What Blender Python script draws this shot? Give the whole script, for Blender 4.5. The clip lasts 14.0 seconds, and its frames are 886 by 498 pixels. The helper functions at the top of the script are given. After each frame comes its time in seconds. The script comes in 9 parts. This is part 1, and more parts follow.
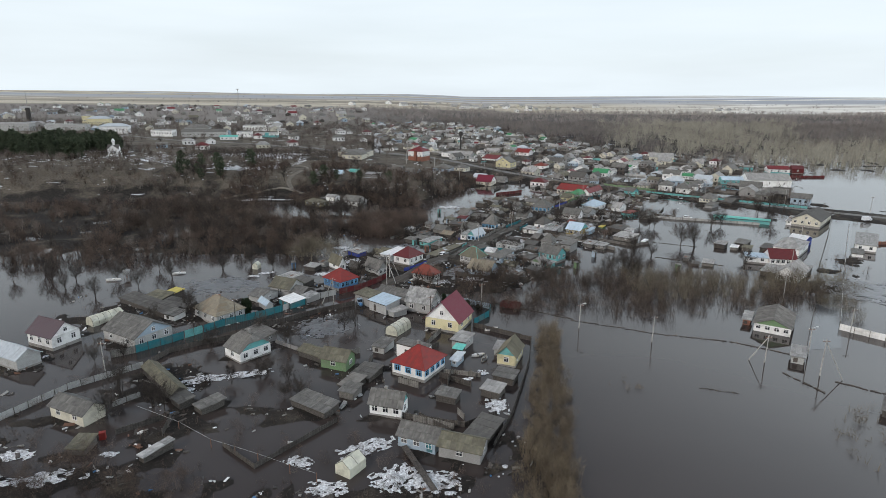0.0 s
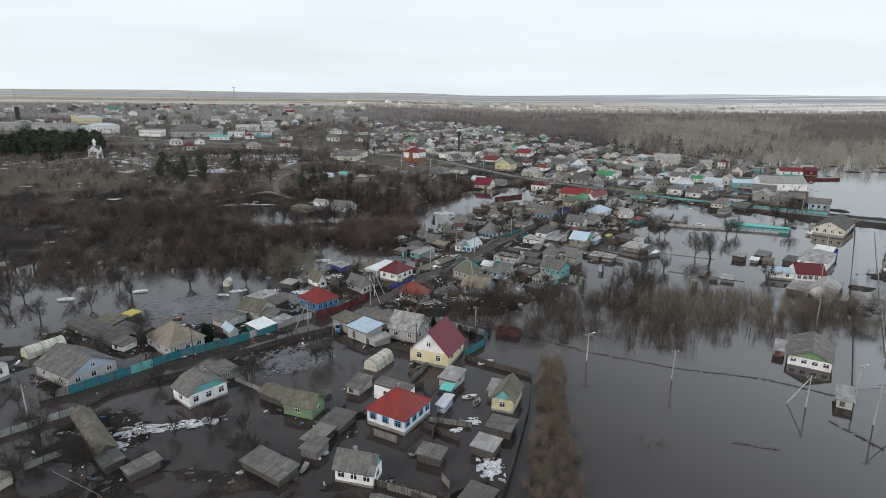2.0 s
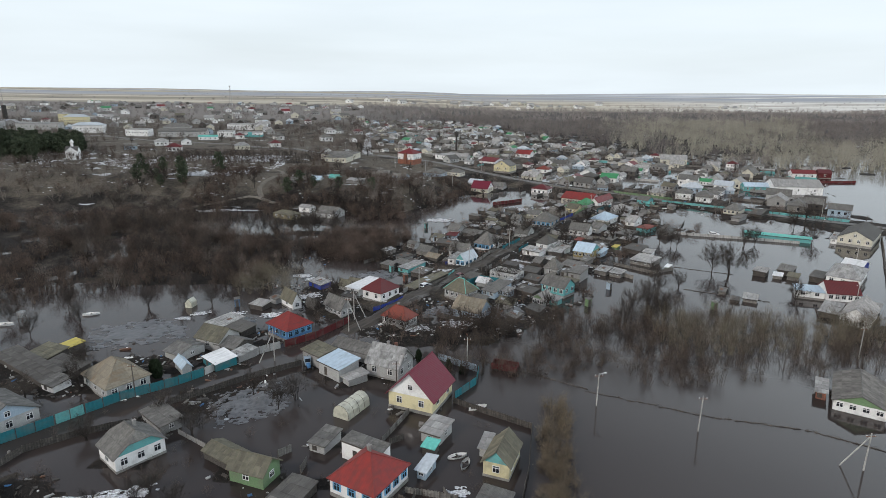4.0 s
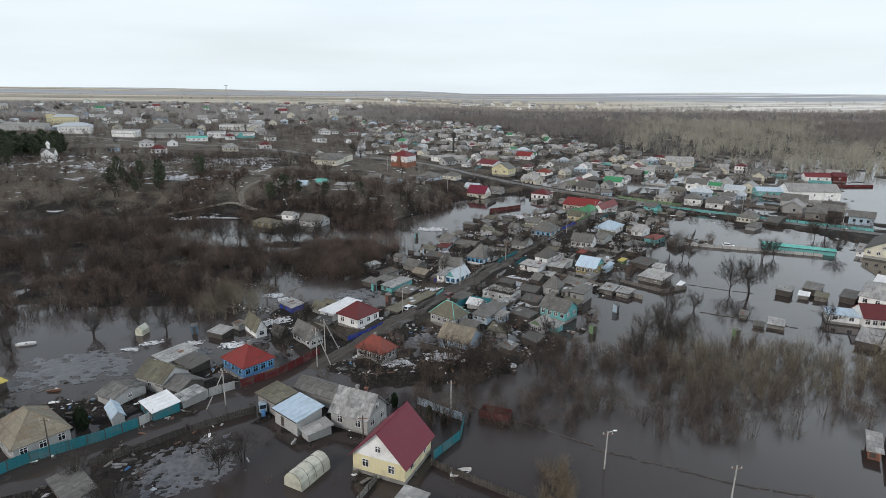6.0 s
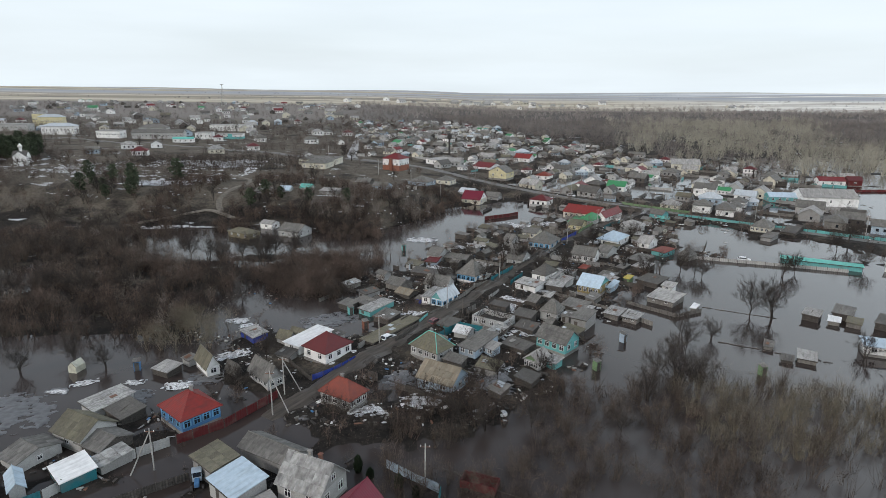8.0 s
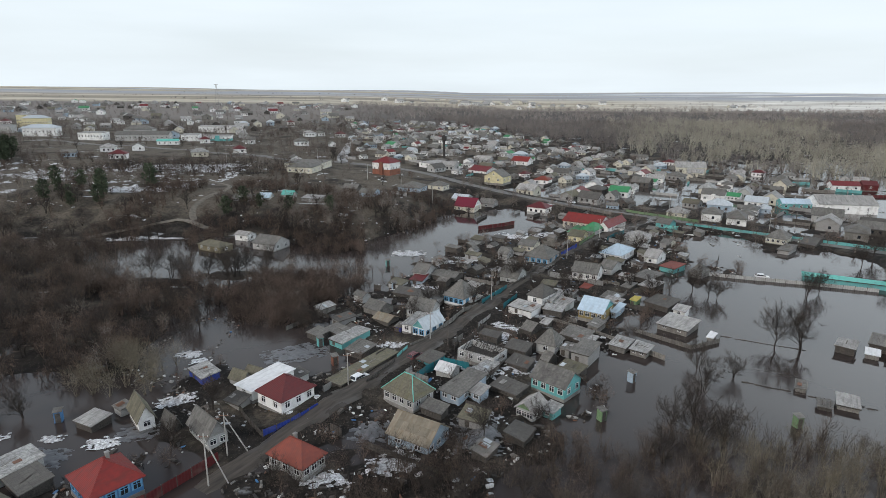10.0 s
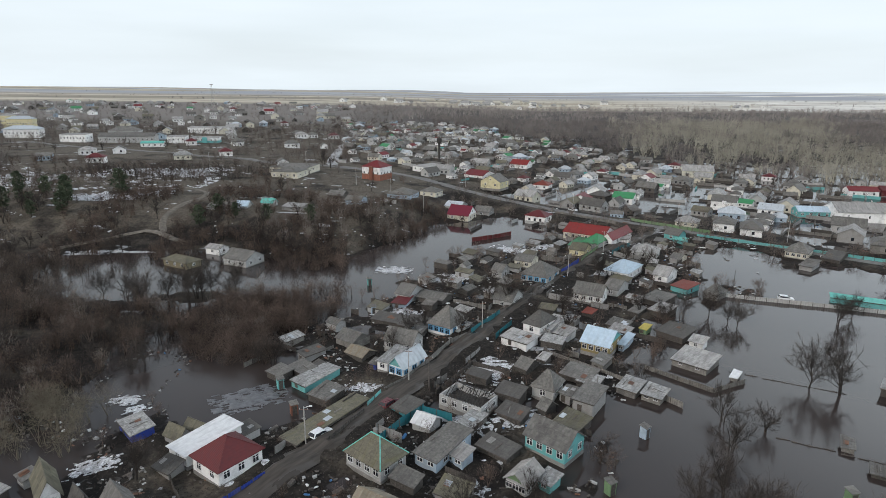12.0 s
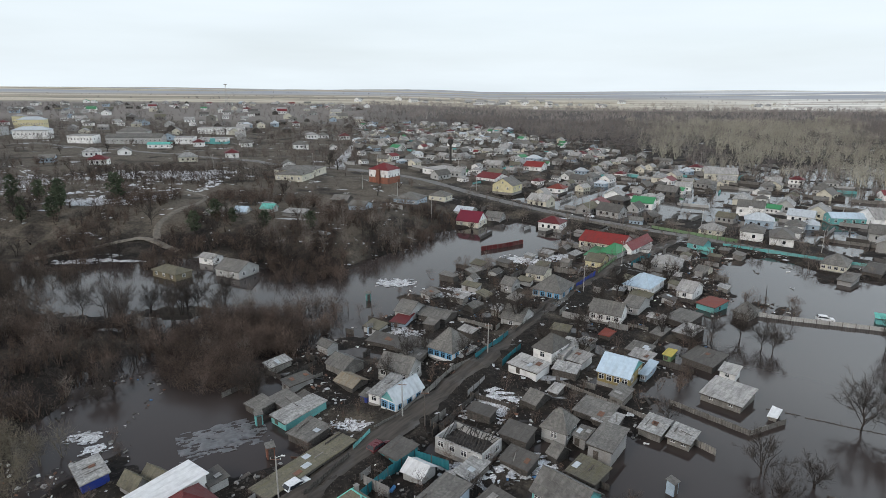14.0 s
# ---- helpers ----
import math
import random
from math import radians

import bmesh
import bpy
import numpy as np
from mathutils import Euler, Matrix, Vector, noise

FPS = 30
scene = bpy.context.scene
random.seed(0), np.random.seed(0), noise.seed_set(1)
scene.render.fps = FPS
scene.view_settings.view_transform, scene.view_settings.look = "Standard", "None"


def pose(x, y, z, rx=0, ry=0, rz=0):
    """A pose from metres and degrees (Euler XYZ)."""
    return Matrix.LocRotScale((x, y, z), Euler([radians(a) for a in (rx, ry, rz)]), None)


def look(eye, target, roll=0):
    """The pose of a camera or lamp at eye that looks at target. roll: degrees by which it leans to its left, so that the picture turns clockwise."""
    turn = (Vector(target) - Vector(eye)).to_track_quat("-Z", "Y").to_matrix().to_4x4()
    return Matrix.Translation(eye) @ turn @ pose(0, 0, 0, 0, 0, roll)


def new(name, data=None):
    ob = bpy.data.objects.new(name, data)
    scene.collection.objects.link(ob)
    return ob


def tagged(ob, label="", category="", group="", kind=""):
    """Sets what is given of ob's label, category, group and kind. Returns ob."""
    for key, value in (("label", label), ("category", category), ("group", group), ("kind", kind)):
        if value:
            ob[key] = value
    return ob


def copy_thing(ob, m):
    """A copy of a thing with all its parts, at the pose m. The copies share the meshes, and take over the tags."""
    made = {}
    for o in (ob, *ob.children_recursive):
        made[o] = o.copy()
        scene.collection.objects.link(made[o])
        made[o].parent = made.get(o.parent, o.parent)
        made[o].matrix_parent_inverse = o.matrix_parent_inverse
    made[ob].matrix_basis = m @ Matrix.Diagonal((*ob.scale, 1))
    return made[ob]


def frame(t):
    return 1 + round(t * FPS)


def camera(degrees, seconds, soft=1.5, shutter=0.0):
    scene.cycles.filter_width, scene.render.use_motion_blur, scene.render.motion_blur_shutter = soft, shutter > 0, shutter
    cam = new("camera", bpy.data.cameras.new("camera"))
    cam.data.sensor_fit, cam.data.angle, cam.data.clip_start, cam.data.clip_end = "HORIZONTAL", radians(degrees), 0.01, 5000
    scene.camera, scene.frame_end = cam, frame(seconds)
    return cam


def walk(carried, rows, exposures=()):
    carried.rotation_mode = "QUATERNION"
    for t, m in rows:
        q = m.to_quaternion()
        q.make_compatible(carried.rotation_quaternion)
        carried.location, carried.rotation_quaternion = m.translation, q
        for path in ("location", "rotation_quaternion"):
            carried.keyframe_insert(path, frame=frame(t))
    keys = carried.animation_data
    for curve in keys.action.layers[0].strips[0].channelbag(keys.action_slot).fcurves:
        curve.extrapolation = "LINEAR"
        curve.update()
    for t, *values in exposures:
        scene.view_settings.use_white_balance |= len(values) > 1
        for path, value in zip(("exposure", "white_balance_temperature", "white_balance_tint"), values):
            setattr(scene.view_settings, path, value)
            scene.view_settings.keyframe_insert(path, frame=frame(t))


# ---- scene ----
cam = camera(73.0, 14.0, 0.6)
PATH = [
    (0, 0, 0, 56.25, 75.407, -0.439, 0.114),
    (0.5, 0.76, 4.85, 56.19, 75.381, -0.442, 0.16),
    (1, 1.57, 9.88, 56.14, 75.368, -0.442, 0.185),
    (1.5, 2.24, 14.81, 56.07, 75.322, -0.435, 0.219),
    (2, 2.88, 19.85, 56.02, 75.296, -0.438, 0.216),
    (2.5, 3.46, 24.71, 55.97, 75.253, -0.449, 0.211),
    (3, 4.11, 29.79, 55.92, 75.212, -0.471, 0.209),
    (5.5, 8.45, 54.39, 55.61, 75.158, -0.467, 0.365),
    (6, 9.46, 59.3, 55.58, 75.136, -0.461, 0.409),
    (6.5, 10.42, 64.12, 55.57, 75.094, -0.456, 0.44),
    (7, 11.4, 69.05, 55.59, 75.081, -0.463, 0.455),
    (7.5, 12.38, 73.85, 55.61, 75.066, -0.473, 0.494),
    (8, 13.39, 78.74, 55.6, 75.082, -0.479, 0.509),
    (10.5, 18.17, 103.1, 55.72, 75.072, -0.437, 0.513),
    (11, 19.16, 108.02, 55.76, 75.077, -0.438, 0.521),
    (11.5, 20.05, 112.78, 55.78, 75.059, -0.437, 0.54),
    (12, 20.96, 117.82, 55.83, 75.049, -0.431, 0.606),
    (12.5, 21.73, 122.36, 55.87, 75.025, -0.407, 0.939),
    (13, 22.45, 126.27, 55.92, 75.03, -0.377, 1.479),
    (13.5, 23.15, 129.16, 55.94, 75.017, -0.336, 1.835),
    (14, 23.69, 131.52, 55.92, 74.981, -0.275, 2.093),
]
walk(cam, [(t, pose(*p)) for t, *p in PATH])

# ---- light ----
world = bpy.data.worlds.new("sky")
world.use_nodes = True
scene.world = world
wn, wl = world.node_tree.nodes, world.node_tree.links
SUN_EL, SUN_AZ = 33.0, 228.0
sky = wn.new("ShaderNodeTexSky")
sky.sky_type, sky.sun_disc = "NISHITA", False
sky.sun_elevation, sky.sun_rotation = radians(SUN_EL), radians(SUN_AZ)
sky.air_density, sky.dust_density, sky.ozone_density = 1.0, 3.0, 1.0
cloud_co = wn.new("ShaderNodeTexCoord")
cloud_map = wn.new("ShaderNodeMapping")
cloud_map.inputs["Scale"].default_value = (1.2, 1.2, 9.0)
cloud_noise = wn.new("ShaderNodeTexNoise")
cloud_noise.inputs["Scale"].default_value = 1.6
cloud_noise.inputs["Detail"].default_value = 5.0
cloud_ramp = wn.new("ShaderNodeMapRange")
cloud_ramp.inputs["From Min"].default_value, cloud_ramp.inputs["From Max"].default_value = 0.3, 0.75
cloud_ramp.inputs["To Min"].default_value, cloud_ramp.inputs["To Max"].default_value = 0.97, 0.78
cloud_mix = wn.new("ShaderNodeMix")
cloud_mix.data_type = "RGBA"
cloud_mix.inputs[7].default_value = (7.75, 8.4, 8.85, 1.0)
wl.new(cloud_co.outputs["Generated"], cloud_map.inputs["Vector"])
wl.new(cloud_map.outputs["Vector"], cloud_noise.inputs["Vector"])
wl.new(cloud_noise.outputs["Fac"], cloud_ramp.inputs["Value"])
cloud_sep = wn.new("ShaderNodeSeparateXYZ")
cloud_el = wn.new("ShaderNodeMapRange")
cloud_el.inputs["From Min"].default_value, cloud_el.inputs["From Max"].default_value = 0.34, 0.71
cloud_el.inputs["To Min"].default_value, cloud_el.inputs["To Max"].default_value = 1.0, 0.12
cloud_mul = wn.new("ShaderNodeMath")
cloud_mul.operation = "MULTIPLY"
wl.new(cloud_co.outputs["Generated"], cloud_sep.inputs[0])
cloud_side = wn.new("ShaderNodeMath")
cloud_side.operation = "MULTIPLY_ADD"
cloud_side.inputs[1].default_value = -0.12
wl.new(cloud_sep.outputs["X"], cloud_side.inputs[0])
wl.new(cloud_sep.outputs["Z"], cloud_side.inputs[2])
wl.new(cloud_side.outputs[0], cloud_el.inputs["Value"])
# unseen upper eastern sky, brightened to lighten the water that reflects it
cloud_xz = wn.new("ShaderNodeMath")
cloud_xz.operation = "MULTIPLY"
wl.new(cloud_sep.outputs["X"], cloud_xz.inputs[0])
wl.new(cloud_sep.outputs["Z"], cloud_xz.inputs[1])
east_boost = wn.new("ShaderNodeMapRange")
east_boost.inputs["From Min"].default_value, east_boost.inputs["From Max"].default_value = 0.07, 0.3
east_boost.inputs["To Min"].default_value, east_boost.inputs["To Max"].default_value = 1.0, 2.4
wl.new(cloud_xz.outputs[0], east_boost.inputs["Value"])
cloud_tint = wn.new("ShaderNodeVectorMath")
cloud_tint.operation = "SCALE"
cloud_tint.inputs[0].default_value = (7.6, 8.4, 8.95)
wl.new(east_boost.outputs["Result"], cloud_tint.inputs["Scale"])
wl.new(cloud_tint.outputs[0], cloud_mix.inputs[7])
wl.new(cloud_ramp.outputs["Result"], cloud_mul.inputs[0])
wl.new(cloud_el.outputs["Result"], cloud_mul.inputs[1])
wl.new(cloud_mul.outputs[0], cloud_mix.inputs["Factor"])
wl.new(sky.outputs["Color"], cloud_mix.inputs[6])
wl.new(cloud_mix.outputs[2], wn["Background"].inputs["Color"])
wn["Background"].inputs["Strength"].default_value = 0.119
sun = new("sun", bpy.data.lights.new("sun", "SUN"))
sun.data.energy, sun.data.angle, sun.data.color = 1.12, radians(9), (1.0, 0.975, 0.95)
sun.matrix_world = look((0, 0, 300), (-300 * math.sin(radians(SUN_AZ)) / math.tan(radians(SUN_EL)), -300 * math.cos(radians(SUN_AZ)) / math.tan(radians(SUN_EL)), 0))
scene.view_settings.exposure = 0.0

# ---- materials ----
MATS = {}


def nodes_of(name):
    m = bpy.data.materials.new(name)
    m.use_nodes = True
    return m, m.node_tree.nodes, m.node_tree.links, m.node_tree.nodes["Principled BSDF"]


def noise_node(n, l, co, scale, detail=4.0, stretch=None):
    t = n.new("ShaderNodeTexNoise")
    t.inputs["Scale"].default_value, t.inputs["Detail"].default_value = scale, detail
    if stretch:
        mp = n.new("ShaderNodeMapping")
        mp.inputs["Scale"].default_value = stretch
        l.new(co, mp.inputs["Vector"])
        co = mp.outputs["Vector"]
    l.new(co, t.inputs["Vector"])
    return t


def ramp_node(n, l, src, lo, hi, a=0.0, b=1.0):
    r = n.new("ShaderNodeMapRange")
    r.inputs["From Min"].default_value, r.inputs["From Max"].default_value = lo, hi
    r.inputs["To Min"].default_value, r.inputs["To Max"].default_value = a, b
    l.new(src, r.inputs["Value"])
    return r.outputs["Result"]


def mix_node(n, l, fac, a, b, blend="MIX"):
    m = n.new("ShaderNodeMix")
    m.data_type, m.blend_type = "RGBA", blend
    for src, k in ((fac, 0), (a, 6), (b, 7)):
        if isinstance(src, (tuple, list)):
            m.inputs[k].default_value = (*src, 1.0)
        elif isinstance(src, float):
            m.inputs[k].default_value = src
        else:
            l.new(src, m.inputs[k])
    return m.outputs[2]


def bump_node(n, l, b, height, strength, distance):
    bp = n.new("ShaderNodeBump")
    bp.inputs["Strength"].default_value, bp.inputs["Distance"].default_value = strength, distance
    l.new(height, bp.inputs["Height"])
    l.new(bp.outputs["Normal"], b.inputs["Normal"])


def surface(name, c1, c2, scale=3.0, rough=0.8, bump=0.02, metal=0.0, stain=(0.07, 0.062, 0.055), stain_amount=0.7, streak=False, ribs=0.0, sheets=None, vary=0.12):
    """Weathered surface: grain, stains at a second scale, optional ribs along y and sheets with joints."""
    if name in MATS:
        return MATS[name]
    m, n, l, b = nodes_of(name)
    tc = n.new("ShaderNodeTexCoord")
    co = tc.outputs["Object"]
    info = n.new("ShaderNodeObjectInfo")
    shift = n.new("ShaderNodeVectorMath")
    shift.operation = "ADD"
    l.new(co, shift.inputs[0])
    sc = n.new("ShaderNodeVectorMath")
    sc.operation = "SCALE"
    sc.inputs[0].default_value = (37.0, 53.0, 11.0)
    l.new(info.outputs["Random"], sc.inputs["Scale"])
    l.new(sc.outputs[0], shift.inputs[1])
    co2 = shift.outputs[0]
    grain = noise_node(n, l, co2, scale, 6.0)
    col = mix_node(n, l, ramp_node(n, l, grain.outputs["Fac"], 0.3, 0.7), c1, c2)
    if sheets:
        br = n.new("ShaderNodeTexBrick")
        br.inputs["Color1"].default_value, br.inputs["Color2"].default_value, br.inputs["Mortar"].default_value = (0.84, 0.84, 0.84, 1), (1.1, 1.1, 1.08, 1), (0.66, 0.66, 0.66, 1)
        br.inputs["Scale"].default_value = 1.0
        br.inputs["Brick Width"].default_value, br.inputs["Row Height"].default_value = sheets
        br.inputs["Mortar Size"].default_value = 0.025
        l.new(co2, br.inputs["Vector"])
        col = mix_node(n, l, 1.0, col, br.outputs["Color"], "MULTIPLY")
    big = noise_node(n, l, co2, 0.55, 4.0, (3.0, 0.5, 0.5) if streak else None)
    col = mix_node(n, l, ramp_node(n, l, big.outputs["Fac"], 0.48, 0.8, 0.0, stain_amount), col, stain)
    tone = ramp_node(n, l, info.outputs["Random"], 0.0, 1.0, 1.0 - vary, 1.0 + vary)
    hsv = n.new("ShaderNodeHueSaturation")
    l.new(col, hsv.inputs["Color"])
    l.new(tone, hsv.inputs["Value"])
    l.new(hsv.outputs["Color"], b.inputs["Base Color"])
    l.new(ramp_node(n, l, grain.outputs["Fac"], 0.2, 0.8, max(rough - 0.12, 0.03), min(rough + 0.1, 1.0)), b.inputs["Roughness"])
    b.inputs["Metallic"].default_value = metal
    height = grain.outputs["Fac"]
    if ribs:
        wv = n.new("ShaderNodeTexWave")
        wv.bands_direction = "X"
        wv.inputs["Scale"].default_value = 0.314 / ribs
        l.new(co, wv.inputs["Vector"])
        add = n.new("ShaderNodeMath")
        add.operation = "ADD"
        l.new(wv.outputs["Fac"], add.inputs[0])
        l.new(grain.outputs["Fac"], add.inputs[1])
        height = add.outputs[0]
    bump_node(n, l, b, height, 0.6, bump)
    MATS[name] = m
    return m


SLATE = dict(scale=2.5, rough=0.9, bump=0.04, sheets=(1.1, 1.7), streak=True, ribs=0.2)
METAL = dict(scale=1.5, rough=0.62, bump=0.03, streak=True, ribs=0.35, stain_amount=0.3)
ROOFS = {
    "slate": (surface("slate_grey", (0.105, 0.101, 0.093), (0.2, 0.192, 0.177), **SLATE), "grey corrugated slate"),
    "slate_light": (surface("slate_light", (0.27, 0.265, 0.255), (0.4, 0.39, 0.375), **SLATE), "pale grey slate"),
    "slate_dark": (surface("slate_dark", (0.075, 0.07, 0.065), (0.12, 0.115, 0.105), **SLATE), "dark weathered slate"),
    "slate_moss": (surface("slate_moss", (0.1, 0.092, 0.066), (0.165, 0.152, 0.115), stain=(0.12, 0.11, 0.05), **SLATE), "mossy olive slate"),
    "slate_rust": (surface("slate_rust", (0.19, 0.165, 0.125), (0.27, 0.24, 0.185), stain=(0.19, 0.11, 0.05), **SLATE), "rust-streaked slate"),
    "slate_patch": (surface("slate_patch", (0.18, 0.18, 0.175), (0.42, 0.42, 0.41), **SLATE), "patched grey slate"),
    "red": (surface("metal_red", (0.16, 0.013, 0.01), (0.23, 0.02, 0.014), stain=(0.075, 0.022, 0.016), **{**METAL, "stain_amount": 0.75}), "bright red metal"),
    "red_dark": (surface("metal_dark_red", (0.12, 0.01, 0.011), (0.16, 0.015, 0.016), stain=(0.08, 0.012, 0.012), **METAL), "dark red metal"),
    "magenta": (surface("metal_magenta", (0.14, 0.007, 0.022), (0.17, 0.011, 0.03), stain=(0.15, 0.01, 0.03), **METAL), "crimson profiled metal"),
    "maroon": (surface("metal_maroon", (0.085, 0.009, 0.01), (0.115, 0.015, 0.015), stain=(0.07, 0.015, 0.015), **METAL), "maroon metal"),
    "orange": (surface("metal_orange", (0.14, 0.025, 0.014), (0.2, 0.038, 0.02), stain=(0.09, 0.03, 0.02), **METAL), "orange-red seamed metal"),
    "mauve": (surface("metal_mauve", (0.06, 0.038, 0.045), (0.08, 0.05, 0.058), **METAL), "dark mauve metal"),
    "blue": (surface("metal_pale_blue", (0.36, 0.46, 0.54), (0.46, 0.56, 0.64), **METAL), "pale blue metal"),
    "white": (surface("metal_white", (0.62, 0.63, 0.63), (0.75, 0.76, 0.76), **METAL), "white metal"),
    "silver": (surface("metal_silver", (0.38, 0.42, 0.45), (0.5, 0.54, 0.57), **METAL), "silvery sheet metal"),
    "green": (surface("metal_green", (0.03, 0.18, 0.07), (0.05, 0.24, 0.1), **METAL), "green metal"),
    "teal": (surface("metal_teal", (0.1, 0.42, 0.36), (0.15, 0.52, 0.45), **METAL), "teal metal"),
    "bluestrong": (surface("metal_blue", (0.03, 0.1, 0.4), (0.05, 0.14, 0.5), **METAL), "blue metal"),
    "yellow": (surface("roof_yellow", (0.42, 0.34, 0.06), (0.5, 0.42, 0.1), **METAL), "yellow sheet"),
    "felt": (surface("roof_felt", (0.13, 0.12, 0.11), (0.2, 0.185, 0.165), scale=1.2, rough=0.95, bump=0.05, sheets=(4.0, 1.0), stain=(0.3, 0.29, 0.27), stain_amount=0.5), "worn felt"),
}
SHEETS = {k: surface("sheet_" + k, a, b, scale=1.6, rough=0.9, bump=0.03, streak=True, stain=st, stain_amount=0.6, vary=0.2) for k, a, b, st in (
    ("slate", (0.095, 0.091, 0.084), (0.19, 0.183, 0.17), (0.07, 0.066, 0.058)), ("slate_light", (0.25, 0.245, 0.235), (0.38, 0.37, 0.355), (0.13, 0.125, 0.12)), ("slate_dark", (0.075, 0.07, 0.065), (0.12, 0.115, 0.105), (0.05, 0.047, 0.043)),
    ("slate_moss", (0.1, 0.093, 0.068), (0.175, 0.162, 0.122), (0.085, 0.08, 0.04)), ("slate_rust", (0.19, 0.165, 0.125), (0.27, 0.24, 0.185), (0.15, 0.09, 0.045)), ("slate_patch", (0.16, 0.16, 0.155), (0.42, 0.42, 0.41), (0.2, 0.19, 0.17)))}
PLASTER = dict(scale=6.0, rough=0.9, bump=0.01, stain=(0.16, 0.14, 0.12), stain_amount=0.55, vary=0.06)
WALLS = {
    "white": (surface("wall_white", (0.7, 0.695, 0.68), (0.82, 0.815, 0.8), **PLASTER), "whitewashed"),
    "cream": (surface("wall_cream", (0.52, 0.49, 0.4), (0.62, 0.59, 0.49), **PLASTER), "cream"),
    "yellow": (surface("wall_yellow", (0.56, 0.5, 0.3), (0.64, 0.58, 0.37), **PLASTER), "pale yellow"),
    "ochre": (surface("wall_ochre", (0.2, 0.155, 0.06), (0.27, 0.21, 0.085), **PLASTER), "ochre"),
    "olive": (surface("wall_olive", (0.15, 0.13, 0.08), (0.21, 0.182, 0.115), **PLASTER), "dull olive"),
    "grey": (surface("wall_grey", (0.22, 0.215, 0.21), (0.31, 0.305, 0.295), **PLASTER), "grey rendered"),
    "palegrey": (surface("wall_pale_grey", (0.31, 0.31, 0.302), (0.44, 0.44, 0.428), **PLASTER), "pale grey"),
    "paleblue": (surface("wall_pale_blue", (0.28, 0.36, 0.43), (0.37, 0.45, 0.53), **PLASTER), "pale blue"),
    "blue": (surface("wall_blue", (0.04, 0.14, 0.3), (0.07, 0.19, 0.37), **PLASTER), "blue boarded"),
    "deepblue": (surface("wall_deep_blue", (0.012, 0.03, 0.22), (0.02, 0.05, 0.28), **PLASTER), "deep blue"),
    "teal": (surface("wall_teal", (0.012, 0.13, 0.155), (0.02, 0.17, 0.2), **PLASTER), "teal"),
    "turq": (surface("wall_turquoise", (0.1, 0.34, 0.34), (0.16, 0.43, 0.42), **PLASTER), "turquoise"),
    "green": (surface("wall_green", (0.12, 0.2, 0.1), (0.17, 0.27, 0.14), **PLASTER), "green boarded"),
    "wood": (surface("wall_wood", (0.035, 0.031, 0.028), (0.115, 0.103, 0.092), scale=4.0, rough=0.92, bump=0.03, sheets=(0.16, 6.0), vary=0.2), "grey weathered board"),
    "woodlight": (surface("wall_wood_light", (0.15, 0.142, 0.13), (0.26, 0.247, 0.227), scale=4.0, rough=0.92, bump=0.03, sheets=(0.18, 6.0), vary=0.2), "bleached board"),
    "brick": (surface("wall_brick", (0.2, 0.075, 0.047), (0.28, 0.11, 0.07), scale=5.0, rough=0.9, bump=0.01, sheets=(0.5, 0.24)), "red brick"),
    "darkred": (surface("wall_dark_red", (0.085, 0.008, 0.01), (0.11, 0.013, 0.014), **PLASTER), "dark red"),
    "orange": (surface("wall_orange", (0.45, 0.17, 0.05), (0.52, 0.22, 0.08), **PLASTER), "orange"),
}
TRIM = surface("trim_white", (0.7, 0.7, 0.69), (0.78, 0.78, 0.77), scale=8.0, rough=0.6, bump=0.004, stain_amount=0.2)
TRIM_BLUE = surface("trim_blue", (0.1, 0.3, 0.5), (0.16, 0.38, 0.58), scale=8.0, rough=0.6, bump=0.004)
PLINTH = surface("plinth", (0.2, 0.19, 0.18), (0.28, 0.27, 0.25), scale=4.0, rough=0.95, bump=0.02)
CONCRETE = surface("concrete_pole", (0.33, 0.32, 0.3), (0.43, 0.42, 0.395), scale=6.0, rough=0.9, bump=0.01)
TIMBER = surface("old_timber", (0.035, 0.03, 0.026), (0.12, 0.104, 0.09), scale=5.0, rough=0.95, bump=0.03, vary=0.25)
CHARRED = surface("charred_timber", (0.025, 0.023, 0.022), (0.06, 0.055, 0.05), scale=5.0, rough=0.95, bump=0.03)
FOIL = surface("greenhouse_film", (0.5, 0.49, 0.4), (0.6, 0.59, 0.48), scale=2.0, rough=0.35, bump=0.02)
PIPE = surface("rusty_iron", (0.12, 0.06, 0.04), (0.2, 0.1, 0.06), scale=5.0, rough=0.8, bump=0.01)
RUBBER = surface("rubber", (0.025, 0.025, 0.025), (0.045, 0.045, 0.045), scale=9.0, rough=0.85, bump=0.01)
SNOW = surface("old_snow", (0.2, 0.195, 0.195), (0.86, 0.88, 0.9), scale=3.0, rough=0.7, bump=0.1, stain=(0.1, 0.09, 0.08), stain_amount=0.9)
ICE = surface("grey_ice", (0.06, 0.06, 0.062), (0.17, 0.175, 0.182), scale=1.1, rough=0.4, bump=0.05, stain=(0.16, 0.15, 0.15), stain_amount=0.8)


def glass_mat():
    m, n, l, b = nodes_of("window_glass")
    b.inputs["Base Color"].default_value = (0.02, 0.023, 0.028, 1)
    b.inputs["Roughness"].default_value = 0.06
    return m


GLASS = glass_mat()


